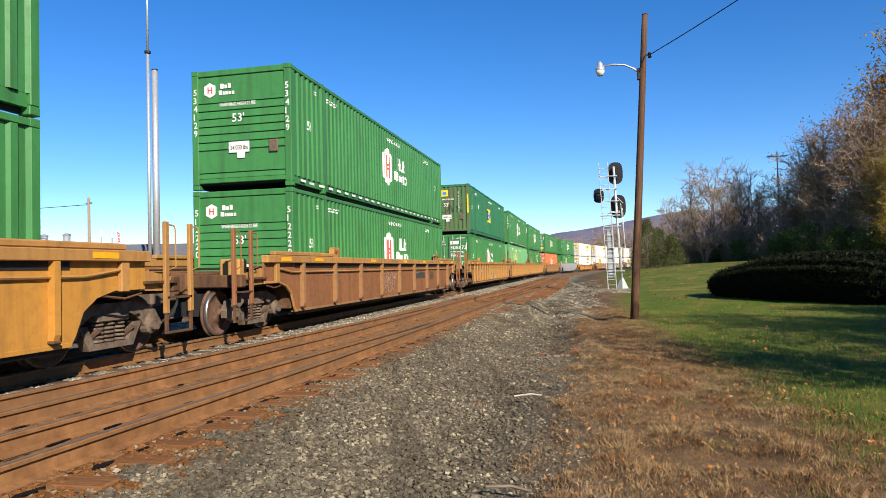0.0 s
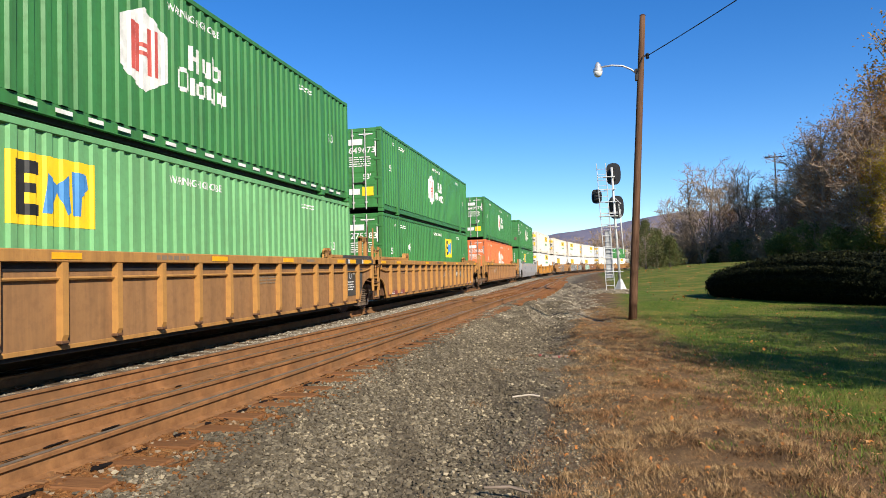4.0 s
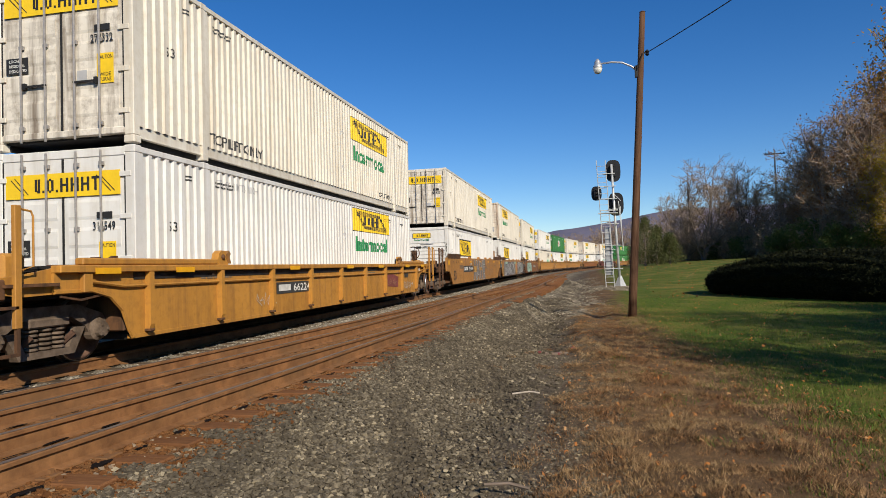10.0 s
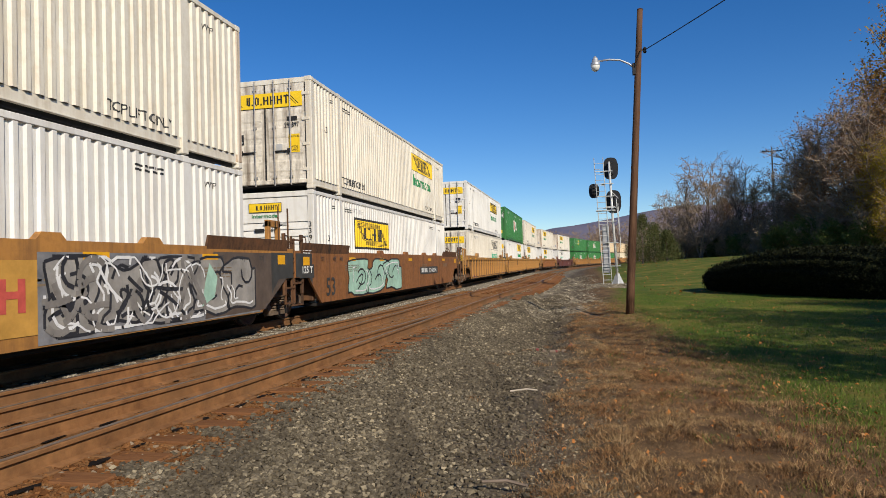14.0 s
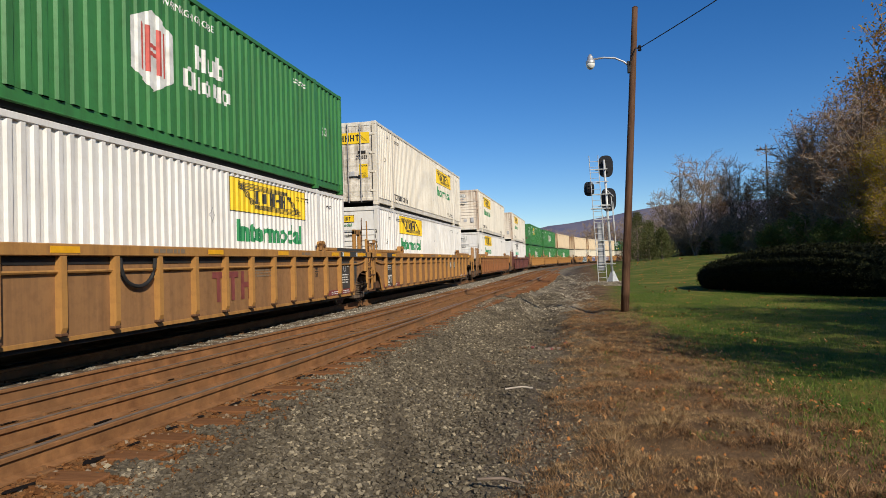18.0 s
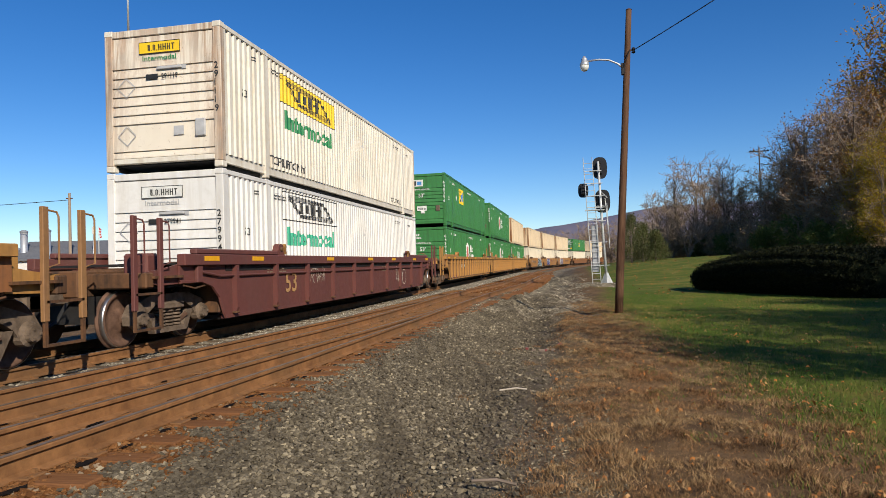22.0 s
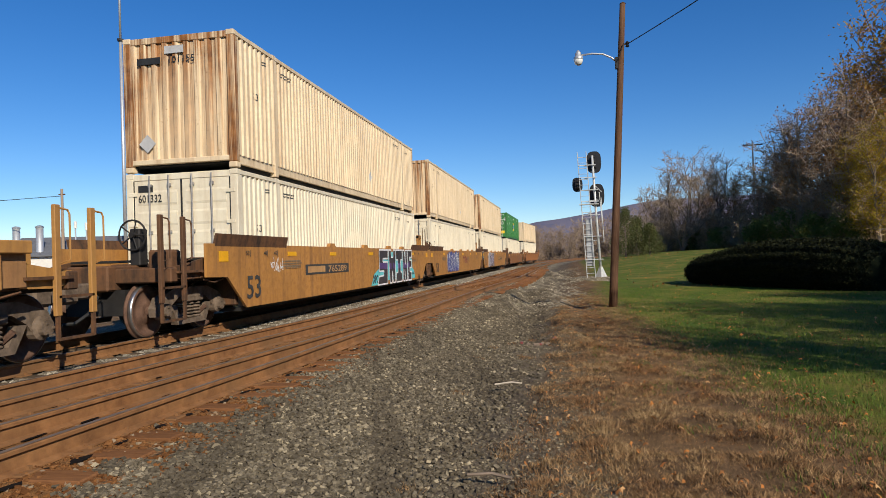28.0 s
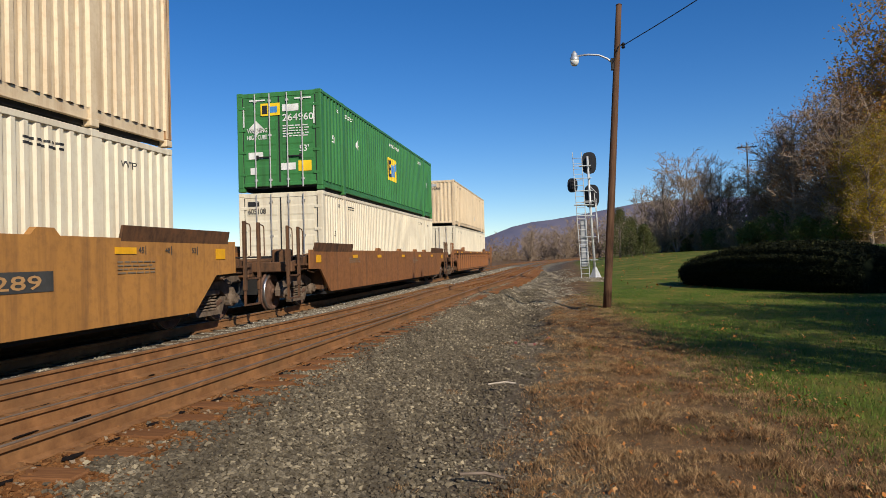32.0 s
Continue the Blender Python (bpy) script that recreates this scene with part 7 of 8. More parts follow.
def leaf_cloud(centres, size, spread_by, per, rng, flat=0.5, rise=0.0):
    """Small leaf quads scattered round centres, as vertex and face arrays."""
    n = len(centres) * per
    c = np.repeat(np.asarray(centres), per, 0) + rng.normal(0, spread_by, (n, 3))
    a = rng.normal(0, 1, (n, 3)) * (1 - 0.5 * rise) + np.array((0, 0, rise))
    a /= np.linalg.norm(a, axis=1)[:, None]
    b = rng.normal(0, 1, (n, 3))
    b -= a * (a * b).sum(1)[:, None]
    b /= np.linalg.norm(b, axis=1)[:, None]
    s = size * rng.uniform(0.6, 1.4, (n, 1))
    v = np.stack([c - a * s, c + b * s * flat, c + a * s, c - b * s * flat], 1).reshape(-1, 3)
    f = np.arange(4 * n).reshape(-1, 4)
    return v, f


def raw_mesh(name, v, f, mat, smooth=False):
    me = bpy.data.meshes.new(name)
    v, f = np.asarray(v, dtype=np.float32), np.asarray(f, dtype=np.int32)
    me.vertices.add(len(v))
    me.vertices.foreach_set("co", v.ravel())
    me.loops.add(f.size)
    me.loops.foreach_set("vertex_index", f.ravel())
    me.polygons.add(len(f))
    me.polygons.foreach_set("loop_start", np.arange(0, f.size, f.shape[1], dtype=np.int32))
    me.update(calc_edges=True)
    me.materials.append(mat)
    me.polygons.foreach_set("use_smooth", [smooth] * len(f))
    return me


BARK = plain("grey_brown_bark", (0.2, 0.155, 0.12), 0.9, 0, 0.35, 3)
TWIG = plain("grey_twig_bark", (0.3, 0.225, 0.165), 0.9, 0, 0.3, 3)
# Shade is darkened into the hedge's leaf colours; the rare third tone paints lit leaves.
HEDGE_LEAF = leafy("shade_dark_hedge_leaves", (0.004, 0.006, 0.002), (0.01, 0.013, 0.004), (0.032, 0.034, 0.01))
OAKLEAF = leafy("brown_oak_leaves", (0.42, 0.23, 0.06), (0.34, 0.18, 0.055), (0.36, 0.28, 0.05), 0.7, 0.45)
SHRUB = leafy("dull_green_shrub_leaves", (0.07, 0.1, 0.025), (0.13, 0.155, 0.04), (0.22, 0.19, 0.06), 0.6, 0.3)
EVERGREEN = leafy("dull_evergreen_needles", (0.06, 0.08, 0.027), (0.12, 0.13, 0.045), (0.12, 0.1, 0.04), 0.7, 0.35)
AUTUMN = leafy("olive_yellow_autumn_leaves", (0.42, 0.32, 0.035), (0.34, 0.25, 0.03), (0.36, 0.18, 0.05), 0.7, 0.5)
RUSSET = leafy("russet_autumn_leaves", (0.3, 0.14, 0.05), (0.22, 0.11, 0.05), (0.36, 0.22, 0.09), 0.7, 0.45)
BRUSH = leafy("brown_green_undergrowth", (0.34, 0.235, 0.14), (0.48, 0.34, 0.2), (0.24, 0.23, 0.08), 0.7, 0.5)


def bough(r, a, b, lift, n):
    """A bent line from a to b that leaves its parent, then turns upward."""
    way = b - a
    sway = Vector((r.gauss(0, 1), r.gauss(0, 1), r.gauss(0, 0.6))) * way.length * 0.07
    return [a + way * k + sway * math.sin(3.1 * k) + Vector((0, 0, lift * way.length * (k * k - k))) for k in [i / n for i in range(n + 1)]]


def branch_mesh(seed, height, width, low=0.25, limbs=16, subs=7, twigs=7, stems=1, trunk=0.17):
    """A crown that fills an egg-shaped outline: trunk, limbs, branches and twigs as tapered tubes. Returns two Geos and the twig ends."""
    r = random.Random(seed)
    big, fine, tips = Geo(), Geo(), []
    mid, tall = height * (1 + low) / 2, height * (1 - low) / 2

    def rim(k, turn):
        z = low * height + (height * 0.98 - low * height) * k
        q = max(0.05, 1 - ((z - mid * 0.94) / (tall * 1.12)) ** 2) ** 0.5
        q *= r.uniform(0.5, 0.86)
        return Vector((math.cos(turn) * width * q, math.sin(turn) * width * q, z))

    for s in range(stems):
        lean = Vector((r.gauss(0, 0.05), r.gauss(0, 0.05), 1)) if stems == 1 else Vector((0.16 * math.cos(2.1 * s + seed), 0.16 * math.sin(2.1 * s + seed), 1))
        top = lean * height * r.uniform(0.8, 0.9)
        stem = bough(r, Vector((0, 0, -0.3)), top, 0.0, 8)
        big.tube(stem, trunk / stems ** 0.5, 7, 0.025)
        for i in range(limbs // stems):
            k = (i + r.random()) / (limbs // stems)
            end = rim(0.08 + 0.92 * k, r.uniform(0, 6.283))
            f = max(0.12, min(0.97, (end.z - width * r.uniform(0.5, 0.95)) / height))
            j = min(7, int(f * 8))
            at = stem[j].lerp(stem[j + 1], f * 8 - j)
            limb = bough(r, at, end, 0.35, 5)
            fat = trunk * (0.5 - 0.28 * f)
            big.tube(limb, fat, 5, 0.018)
            for m in range(subs):
                g = 0.22 + 0.78 * (m + r.random()) / subs
                j2 = min(4, int(g * 5))
                p = limb[j2].lerp(limb[j2 + 1], g * 5 - j2)
                out = (end - at).normalized()
                way = (out * 0.5 + Vector((r.gauss(0, 1), r.gauss(0, 1), r.gauss(0.25, 0.7))).normalized()).normalized()
                e2 = p + way * (0.5 * width + 0.04 * height) * r.uniform(0.3, 0.7)
                sub = bough(r, p, e2, 0.3, 3)
                fine.tube(sub, 0.036, 3, 0.018)
                for t in range(twigs):
                    h = 0.2 + 0.8 * (t + r.random()) / twigs
                    j3 = min(2, int(h * 3))
                    p3 = sub[j3].lerp(sub[j3 + 1], h * 3 - j3)
                    w3 = (way * 0.5 + Vector((r.gauss(0, 1), r.gauss(0, 1), r.gauss(0.3, 0.6))).normalized()).normalized()
                    e3 = p3 + w3 * (0.3 * width + 0.02 * height) * r.uniform(0.3, 0.8)
                    fine.tube([p3, p3.lerp(e3, 0.5) + Vector((0, 0, -0.02)), e3], 0.021, 3, 0.011)
                    tips.append(e3)
    return big, fine, tips


def tree(name, label, seed, height, width, leaf=None, per=0, leaf_size=0.06, scatter=0.25, share=1.0, **kw):
    t = thing(name, label, "tree", "trees of the wood")
    big, fine, tips = branch_mesh(seed, height, width, **kw)
    part("trunk", raw_quads("trunk", big, BARK), BARK, t)
    part("crown", raw_quads("crown", fine, TWIG), TWIG, t, "bare twiggy crown")
    if leaf:
        rl = random.Random(seed)
        ends = [tuple(p) for p in tips if noise.noise((p.x * 0.5, p.y * 0.5, p.z * 0.5 + seed)) * 0.8 + 0.5 + rl.uniform(-0.2, 0.2) < share]
        v, f = leaf_cloud(ends, leaf_size, scatter, per, np.random.default_rng(seed))
        part("leaves", raw_mesh("leaves", v, f, leaf), leaf, t, "thin autumn foliage")
    return t


def raw_quads(name, geo, mat):
    me = bpy.data.meshes.new(name)
    me.from_pydata(geo.v, [], geo.f)
    me.materials.append(mat)
    return me


def put(ob, x, y, s=1.0, turn=0.0, sink=0.0):
    return pose(x, y, ground_z(x, y) - sink, 0, 0, turn) @ Matrix.Scale(s, 4)


rw = random.Random(4)
BARE = [tree("bare_tree", "bare grey-brown tree with a round twiggy crown", 10 + i, 12.0, 4.4, stems=(3, 1, 2)[i], low=0.14, limbs=30, subs=8, twigs=11, trunk=0.22) for i in range(3)]
SLIM = [tree("bare_tree", "tall bare tree with a few last brown leaves", 15 + i, 12.0, 3.3, RUSSET, 3, 0.08, 0.22, 0.5, low=0.16, limbs=26, subs=7, twigs=9, trunk=0.2) for i in range(3)]
RUST = [tree("russet_tree", "thin tree with a few russet leaves", 20 + i, 9.0, 2.1, RUSSET, 5, 0.075, 0.2, 0.7, low=0.16, limbs=18, subs=6, twigs=7, trunk=0.12) for i in range(2)]
OAK = [tree("oak_tree", "large tree with thinning brown and olive leaves", 30 + i, 15.0, 3.7, (OAKLEAF, AUTUMN)[i], 12, 0.105, 0.32, 1.0, low=0.06, limbs=30, subs=7, twigs=7, trunk=0.26) for i in range(2)]
SCRUB = [tree("scrub_bush", "tangled leafless scrub at the wood's edge", 40 + i, 3.6, 1.9, BRUSH, 2, 0.1, 0.16, 0.8, low=0.05, limbs=14, subs=5, twigs=5, stems=2, trunk=0.06) for i in range(3)]
used = set()


def plant(protos, x, y, s):
    i = rw.randrange(len(protos))
    p = protos[i]
    m = put(p, x, y, s / (p.scale.x if p in used else 1.0), rw.uniform(0, 360))
    if p not in used:
        used.add(p)
        p.matrix_basis = m
        return p
    return copy_thing(p, m)


# the wood to the right: its edge runs away from the lawn's top
for x, y, s in ((15.4, 95.8, 1.12), (22.2, 101.6, 1.14), (13.6, 111.2, 0.9), (13.7, 99.1, 0.66), (22.5, 115.8, 1.1), (33.0, 104, 1.2)):
    plant(BARE, x, y, s)
for x, y, s in ((24.0, 90.9, 0.9), (25.1, 86.4, 1.26), (27.2, 83.7, 1.42), (28.5, 81.1, 1.4), (29.9, 78.5, 1.52), (29.4, 95.6, 1.25), (31.0, 86.0, 1.4), (27.6, 90.5, 1.15)):
    plant(SLIM, x, y, s)
for x, y, s in ((21.8, 92.5, 0.98), (18.9, 97.2, 0.88), (24.4, 88.7, 0.85), (26.1, 84.0, 0.8), (27.8, 80.3, 0.75), (17.4, 103, 0.8), (25.6, 97, 1.0)):
    plant(RUST, x, y, s)
for x, y, s in ((36.8, 84.2, 2.0), (40.5, 80.0, 1.9), (33.8, 86.0, 1.45)):
    plant(OAK[:1], x, y, s)
for x, y, s in ((30.6, 73.4, 0.84), (30.6, 77.5, 0.75)):
    plant(OAK[1:], x, y, s)
for i in range(52):
    k = i / 51
    x, y = 13.2 + 18.0 * k + rw.uniform(-0.8, 1.2), 106 - 32 * k + rw.uniform(-2, 4)
    plant(SCRUB, x, y, rw.uniform(0.7, 1.5))
# dense low growth under the trees


def brush():
    rng = np.random.default_rng(12)
    brown, green = [], []
    for i in range(920):
        k = rng.uniform(0, 1)
        x, y = 13.4 + 18.5 * k + rng.normal(0, 1.0), 104.5 - 32 * k + abs(rng.normal(0, 3.2))
        dark = noise.noise((x * 0.35, y * 0.12, 8)) > 0.32
        hgt = rng.uniform(0.8, 2.4) + 1.8 * max(0.0, noise.noise((x * 0.3, y * 0.3, 2)))
        z = ground_z(x, y)
        for j in range(7):
            (green if dark and j < 5 else brown).append((x + rng.normal(0, 0.35), y + rng.normal(0, 0.35), z + hgt * (j + rng.uniform()) / 7))
    v, f = leaf_cloud(brown, 0.2, 0.3, 5, rng, 0.2, 0.6)
    tagged(new("undergrowth", raw_mesh("undergrowth", v, f, BRUSH)), "dense brown undergrowth of stems below the trees", "undergrowth", kind="stuff")
    v, f = leaf_cloud(green, 0.13, 0.28, 12, rng, 0.5, 0.0)
    tagged(new("evergreen_undergrowth", raw_mesh("evergreen_undergrowth", v, f, EVERGREEN)), "dark green evergreen shrubs below the bare trees", "undergrowth", kind="stuff")


brush()


def shrub(x, y, w, h, seed):
    t = thing("evergreen_shrub", "rounded dull green shrub at the wood's edge", "shrub", "evergreen shrubs", at=pose(x, y, ground_z(x, y)))
    r = np.random.default_rng(seed)
    part("stems", Geo().tube([(0, 0, -0.2), (0.1, 0, h * 0.5), (0.4 * w, 0.1, h * 0.8)], 0.06, 5, 0.02).tube([(0, 0, 0), (-0.2, 0.1, h * 0.4), (-0.4 * w, 0, h * 0.75)], 0.05, 5, 0.02), BARK, t)
    d = r.normal(0, 1, (360, 3))
    d /= np.linalg.norm(d, axis=1)[:, None]
    q = r.uniform(0.45, 1.0, (360, 1)) * (1 + 0.22 * np.sin(5 * d[:, :1] + 3 * d[:, 2:] + seed))
    c = d * q * np.array((w, w, h * 0.55)) + np.array((0, 0, h * 0.5))
    v, f = leaf_cloud(c[c[:, 2] > 0.05], 0.13, 0.2, 14, r, 0.45)
    part("foliage", raw_mesh("foliage", v, f, SHRUB), SHRUB, t)


for i, (x, y, w, h) in enumerate(((24.3, 83.0, 2.0, 4.0), (22.4, 85.8, 1.6, 3.0), (26.6, 79.5, 1.7, 3.2), (28.4, 76.4, 1.7, 3.0), (19.6, 93.0, 1.6, 2.6), (16.6, 98.0, 1.7, 2.6))):
    shrub(x, y, w, h, 80 + i)
# shade trees behind the camera's right shoulder
for x, y, s in ((10.4, 3.4, 0.8), (13.0, 8.2, 0.85), (39.0, 36.0, 1.6), (47.0, 34.0, 1.7), (38.0, 45.0, 1.4)):
    plant(BARE, x, y, s)
for x, y, s in ((12.5, 5.5, 0.52), (14.5, 9.2, 0.56), (16.8, 12.6, 0.58), (15.0, 3.4, 0.6), (18.4, 11.0, 0.68), (19.6, 13.8, 0.72), (20.6, 9.0, 0.8), (23.0, 11.0, 0.85), (18.0, 5.6, 0.64), (17.0, 2.8, 0.7), (17.2, 8.5, 0.62)):
    plant(OAK, x, y, s)


def cedar(x, y, h, seed):
    t = thing("evergreen_tree", "dull green cedar beside the lawn", "tree", at=pose(x, y, ground_z(x, y)))
    r = np.random.default_rng(seed)
    part("trunk", Geo().tube([(0, 0, -0.2), (0, 0, h * 0.6), (0, 0, h)], 0.14, 7, 0.03), BARK, t)
    z = r.uniform(0.25, h, 520)
    w = (1.0 - (z / h) ** 1.6) * h * 0.36 + 0.25
    a, q = r.uniform(0, 6.283, 520), np.sqrt(r.uniform(0.1, 1, 520))
    lump = 1 + 0.25 * np.sin(3 * a + z * 2)
    v, f = leaf_cloud(np.stack([np.cos(a) * w * q * lump, np.sin(a) * w * q * lump, z], 1), 0.1, 0.2, 12, r, 0.3)
    part("crown", raw_mesh("crown", v, f, EVERGREEN), EVERGREEN, t)
    return t


for i, (x, y, h) in enumerate(((6.7, 82, 5.6), (8.4, 86, 4.6), (9.2, 80, 3.4))):
    cedar(x, y, h, 60 + i)


def hedge():
    """A clipped mound of dark shrubs, shade put into their colour, that runs slantwise across the lawn, wider above
    than at its foot.
    """
    h = thing("hedge", "broad dark clipped hedge mound on the lawn", "hedge")
    r = np.random.default_rng(5)
    core, pts, tops = Geo(), [], []
    a, b = Vector((6.2, 34.6, 0)), Vector((10.7, 25.1, 0))
    side = Vector((b.y - a.y, a.x - b.x, 0)).normalized()
    n = 48
    ring = [(-0.62, 0.0), (-0.88, 0.25), (-1.0, 0.5), (-0.97, 0.72), (-0.8, 0.9), (-0.45, 0.985), (0.0, 1.0), (0.45, 0.985), (0.8, 0.9), (0.97, 0.72), (1.0, 0.5), (0.88, 0.25), (0.62, 0.0)]
    for i in range(n + 1):
        k = i / n
        c = a.lerp(b, k)
        q = min(1.0, k * 4.5) * min(1.0, (1 - k) * 7)
        q = math.sqrt(max(0.02, 1 - (1 - q) ** 2))
        hgt = (0.95 + 0.82 * ease(0, 0.5, k) - 0.1 * ease(0.55, 1, k) + 0.03 * math.sin(11 * k)) * (0.55 + 0.45 * q)
        wid = (1.35 + 0.5 * math.sin(math.pi * k)) * q
        gz = ground_z(c.x, c.y)
        for u, z in ring:
            p = c + side * u * wid + Vector((0, 0, gz + z * hgt))
            core.v.append(tuple(c + side * u * wid * 0.93 + Vector((0, 0, gz + z * hgt - 0.05))))
            pts.append(tuple(p))
    m = len(ring)
    for i in range(n):
        for j in range(m - 1):
            k = i * m + j
            core.f.append((k, k + 1, k + m + 1, k + m))
    core.f.append(tuple(range(m)))
    core.f.append(tuple(range(n * m, n * m + m)))
    # The near-black core colour paints the deep shade inside the hedge.
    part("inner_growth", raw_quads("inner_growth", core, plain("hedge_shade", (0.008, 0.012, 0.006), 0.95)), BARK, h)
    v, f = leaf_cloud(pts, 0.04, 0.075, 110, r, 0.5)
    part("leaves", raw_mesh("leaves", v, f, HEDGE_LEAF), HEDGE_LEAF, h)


hedge()

# ---- the distance ----


def ridge():
    # Aerial haze is mixed into the wooded hill's colour as blue-purple.
    n = Nodes("haze_blue_wooded_hill", 1.0).world_pos()
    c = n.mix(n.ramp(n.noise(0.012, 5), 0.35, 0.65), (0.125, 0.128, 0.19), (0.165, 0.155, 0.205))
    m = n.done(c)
    g = Geo()
    top = []
    for i in range(90):
        a = radians(-70 + 150 * i / 89)
        d = 3000.0
        az = math.degrees(a)
        h = 45 + 96 * ease(-9.5, -2.5, az) + 74 * ease(-4, 8.5, az) + 30 * ease(8, 40, az) + 9 * noise.noise((az * 0.2, 2, 0))
        if az < -9:
            h = 40 + 20 * noise.noise((az * 0.1, 5, 0))
        top.append((a, d, h))
    for a, d, h in top:
        for f, k in ((0.82, -0.05), (0.92, 0.45), (1.0, 1.0), (1.15, 0.2)):
            g.v.append((math.sin(a) * d * f, math.cos(a) * d * f, h * k + 4))
    for i in range(len(top) - 1):
        for j in range(3):
            k = i * 4 + j
            g.f.append((k, k + 4, k + 5, k + 1))
    tagged(new("distant_hills", g.mesh("distant_hills", m, True)), "long distant wooded ridge painted blue-purple with haze", "hills", kind="structure")


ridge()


def far_woods():
    """A belt of leafless brown growth across the valley, beyond the curve of the line."""
    rng = np.random.default_rng(9)
    c = []
    for i in range(900):
        y = rng.uniform(210, 330)
        x = rng.uniform(-60, 45) - 0.2 * (y - 210) if i % 3 else rng.uniform(-260, -40)
        hgt = rng.uniform(2, 9) if x > -30 else rng.uniform(1.5, 4)
        for k in range(7):
            c.append((x + rng.normal(0, 1.2), y, hgt * k / 6))
    v, f = leaf_cloud(c, 0.5, 0.55, 6, rng, 0.18)
    m = leafy("brown_far_growth", (0.14, 0.1, 0.07), (0.2, 0.14, 0.09), (0.26, 0.18, 0.1))
    tagged(new("far_woods", raw_mesh("far_woods", v, f, m)), "belt of leafless brown trees and brush", "woods", kind="stuff")


far_woods()
for x, y, s in ((-17.5, 112, 0.72), (-24, 150, 0.8), (-9, 190, 0.9), (-3, 225, 1.0), (1, 215, 0.9), (3.5, 230, 1.2), (6, 220, 1.05), (9, 235, 1.3), (12, 225, 1.1), (16, 215, 1.2), (20, 230, 1.3), (24, 220, 1.2), (-7, 240, 1.0), (-12, 235, 0.9)):
    plant(BARE, x, y, s)


def gable_house(name, label, x, y, w, d, h, rise, turn, wall, roof, z=0.0):
    b = thing(name, label, "building", "low buildings across the line", at=pose(x, y, z, 0, 0, turn))
    part("wall", Geo().box(-w / 2, w / 2, -d / 2, d / 2, -1, h), wall, b)
    part("roof", Geo().prism([(-d / 2 - 0.4, h), (0, h + rise), (d / 2 + 0.4, h), (d / 2 + 0.4, h + 0.15), (0, h + rise + 0.18), (-d / 2 - 0.4, h + 0.15)], "x", -w / 2 - 0.4, w / 2 + 0.4), roof, b)
    for i in range(max(2, int(w / 4))):
        u = -w / 2 + (i + 0.5) * w / max(2, int(w / 4))
        win = part("window", Geo().box(u - 0.5, u + 0.5, -d / 2 - 0.03, -d / 2, h * 0.35, h * 0.75), DARK, b)
        part("window_frame", Geo().box(u - 0.58, u + 0.58, -d / 2 - 0.05, -d / 2 - 0.03, h * 0.75, h * 0.8).box(u - 0.58, u + 0.58, -d / 2 - 0.05, -d / 2 - 0.03, h * 0.3, h * 0.35), MARK_WHITE, win)
    return b


SIDING = plain("pale_siding", (0.6, 0.58, 0.54), 0.7, 0, 0.1, 2)
SHINGLE = plain("grey_shingle", (0.13, 0.135, 0.15), 0.85, 0, 0.25, 4)
TIN = plain("grey_sheet_roof", (0.3, 0.32, 0.35), 0.5, 0.2, 0.2, 2)
gable_house("warehouse", "low warehouse with a grey sheet roof", -66, 66, 34, 14, 3.4, 1.6, 38, SIDING, TIN, -0.7)
gable_house("shed", "low shed with a dark shingle roof", -50.2, 66, 17, 10, 3.4, 2.0, 22, SIDING, SHINGLE, -0.7)


def mast(x, y, h, r, label):
    t = thing("light_mast", label, "mast", "tall masts", at=pose(x, y, -0.7))
    part("lower_tube", Geo().tube([(0, 0, 0), (0, 0, h * 0.7)], r, 12, r * 0.8), GALV, t, smooth=True)
    part("collar", Geo().lathe([(-0.12, r), (-0.1, r * 1.7), (0.1, r * 1.7), (0.12, r)], (0, 0, h * 0.7), "z", 12), DARK, t)
    part("upper_tube", Geo().tube([(0, 0, h * 0.7), (0, 0, h)], r * 0.62, 12, r * 0.5), GALV, t, smooth=True)


mast(-40.2, 55.0, 33.0, 0.17, "tall slim galvanised mast with a collar")
stout = thing("light_mast", "thick plain galvanised mast", "mast", "tall masts", at=pose(-39.9, 55.6, -0.7))
part("tube", Geo().tube([(0, 0, 0), (0, 0, 21.5)], 0.34, 14, 0.27), GALV, stout, smooth=True)
part("top_plate", Geo().lathe([(0, 0.3), (0.1, 0.3)], (0, 0, 21.5), "z", 12), DARK, stout)
pole2 = thing("utility_pole", "wooden utility pole across the line", "utility pole", at=pose(-48.5, 57, -0.7))
part("pole", Geo().tube([(0, 0, 0), (0, 0, 9.9)], 0.17, 10, 0.12), plain("pale_weathered_pole", (0.3, 0.23, 0.17), 0.9), pole2)
part("crossarm", Geo().box(-0.35, 0.35, -0.05, 0.05, 9.3, 9.4), POLE, pole2)
solid("overhead_wire", Geo().tube([(-48.5, 57, 8.5), (-60, 55, 8.0), (-74, 52, 8.2)], 0.03, 5), RUBBER, "black wire from the far utility pole", "cable")
for x in (-56.6, -53.8):
    vent = thing("roof_stack", "galvanised steel stack above the low roofs", "vent", "roof stacks", at=pose(x, 60, -0.7))
    part("stack_tube", Geo().tube([(0, 0, 0), (0, 0, 6.4)], 0.36, 12), GALV, vent, smooth=True)
    part("stack_cap", Geo().lathe([(0, 0.4), (0.12, 0.42), (0.25, 0.2)], (0, 0, 6.4), "z", 12), TIN, vent)
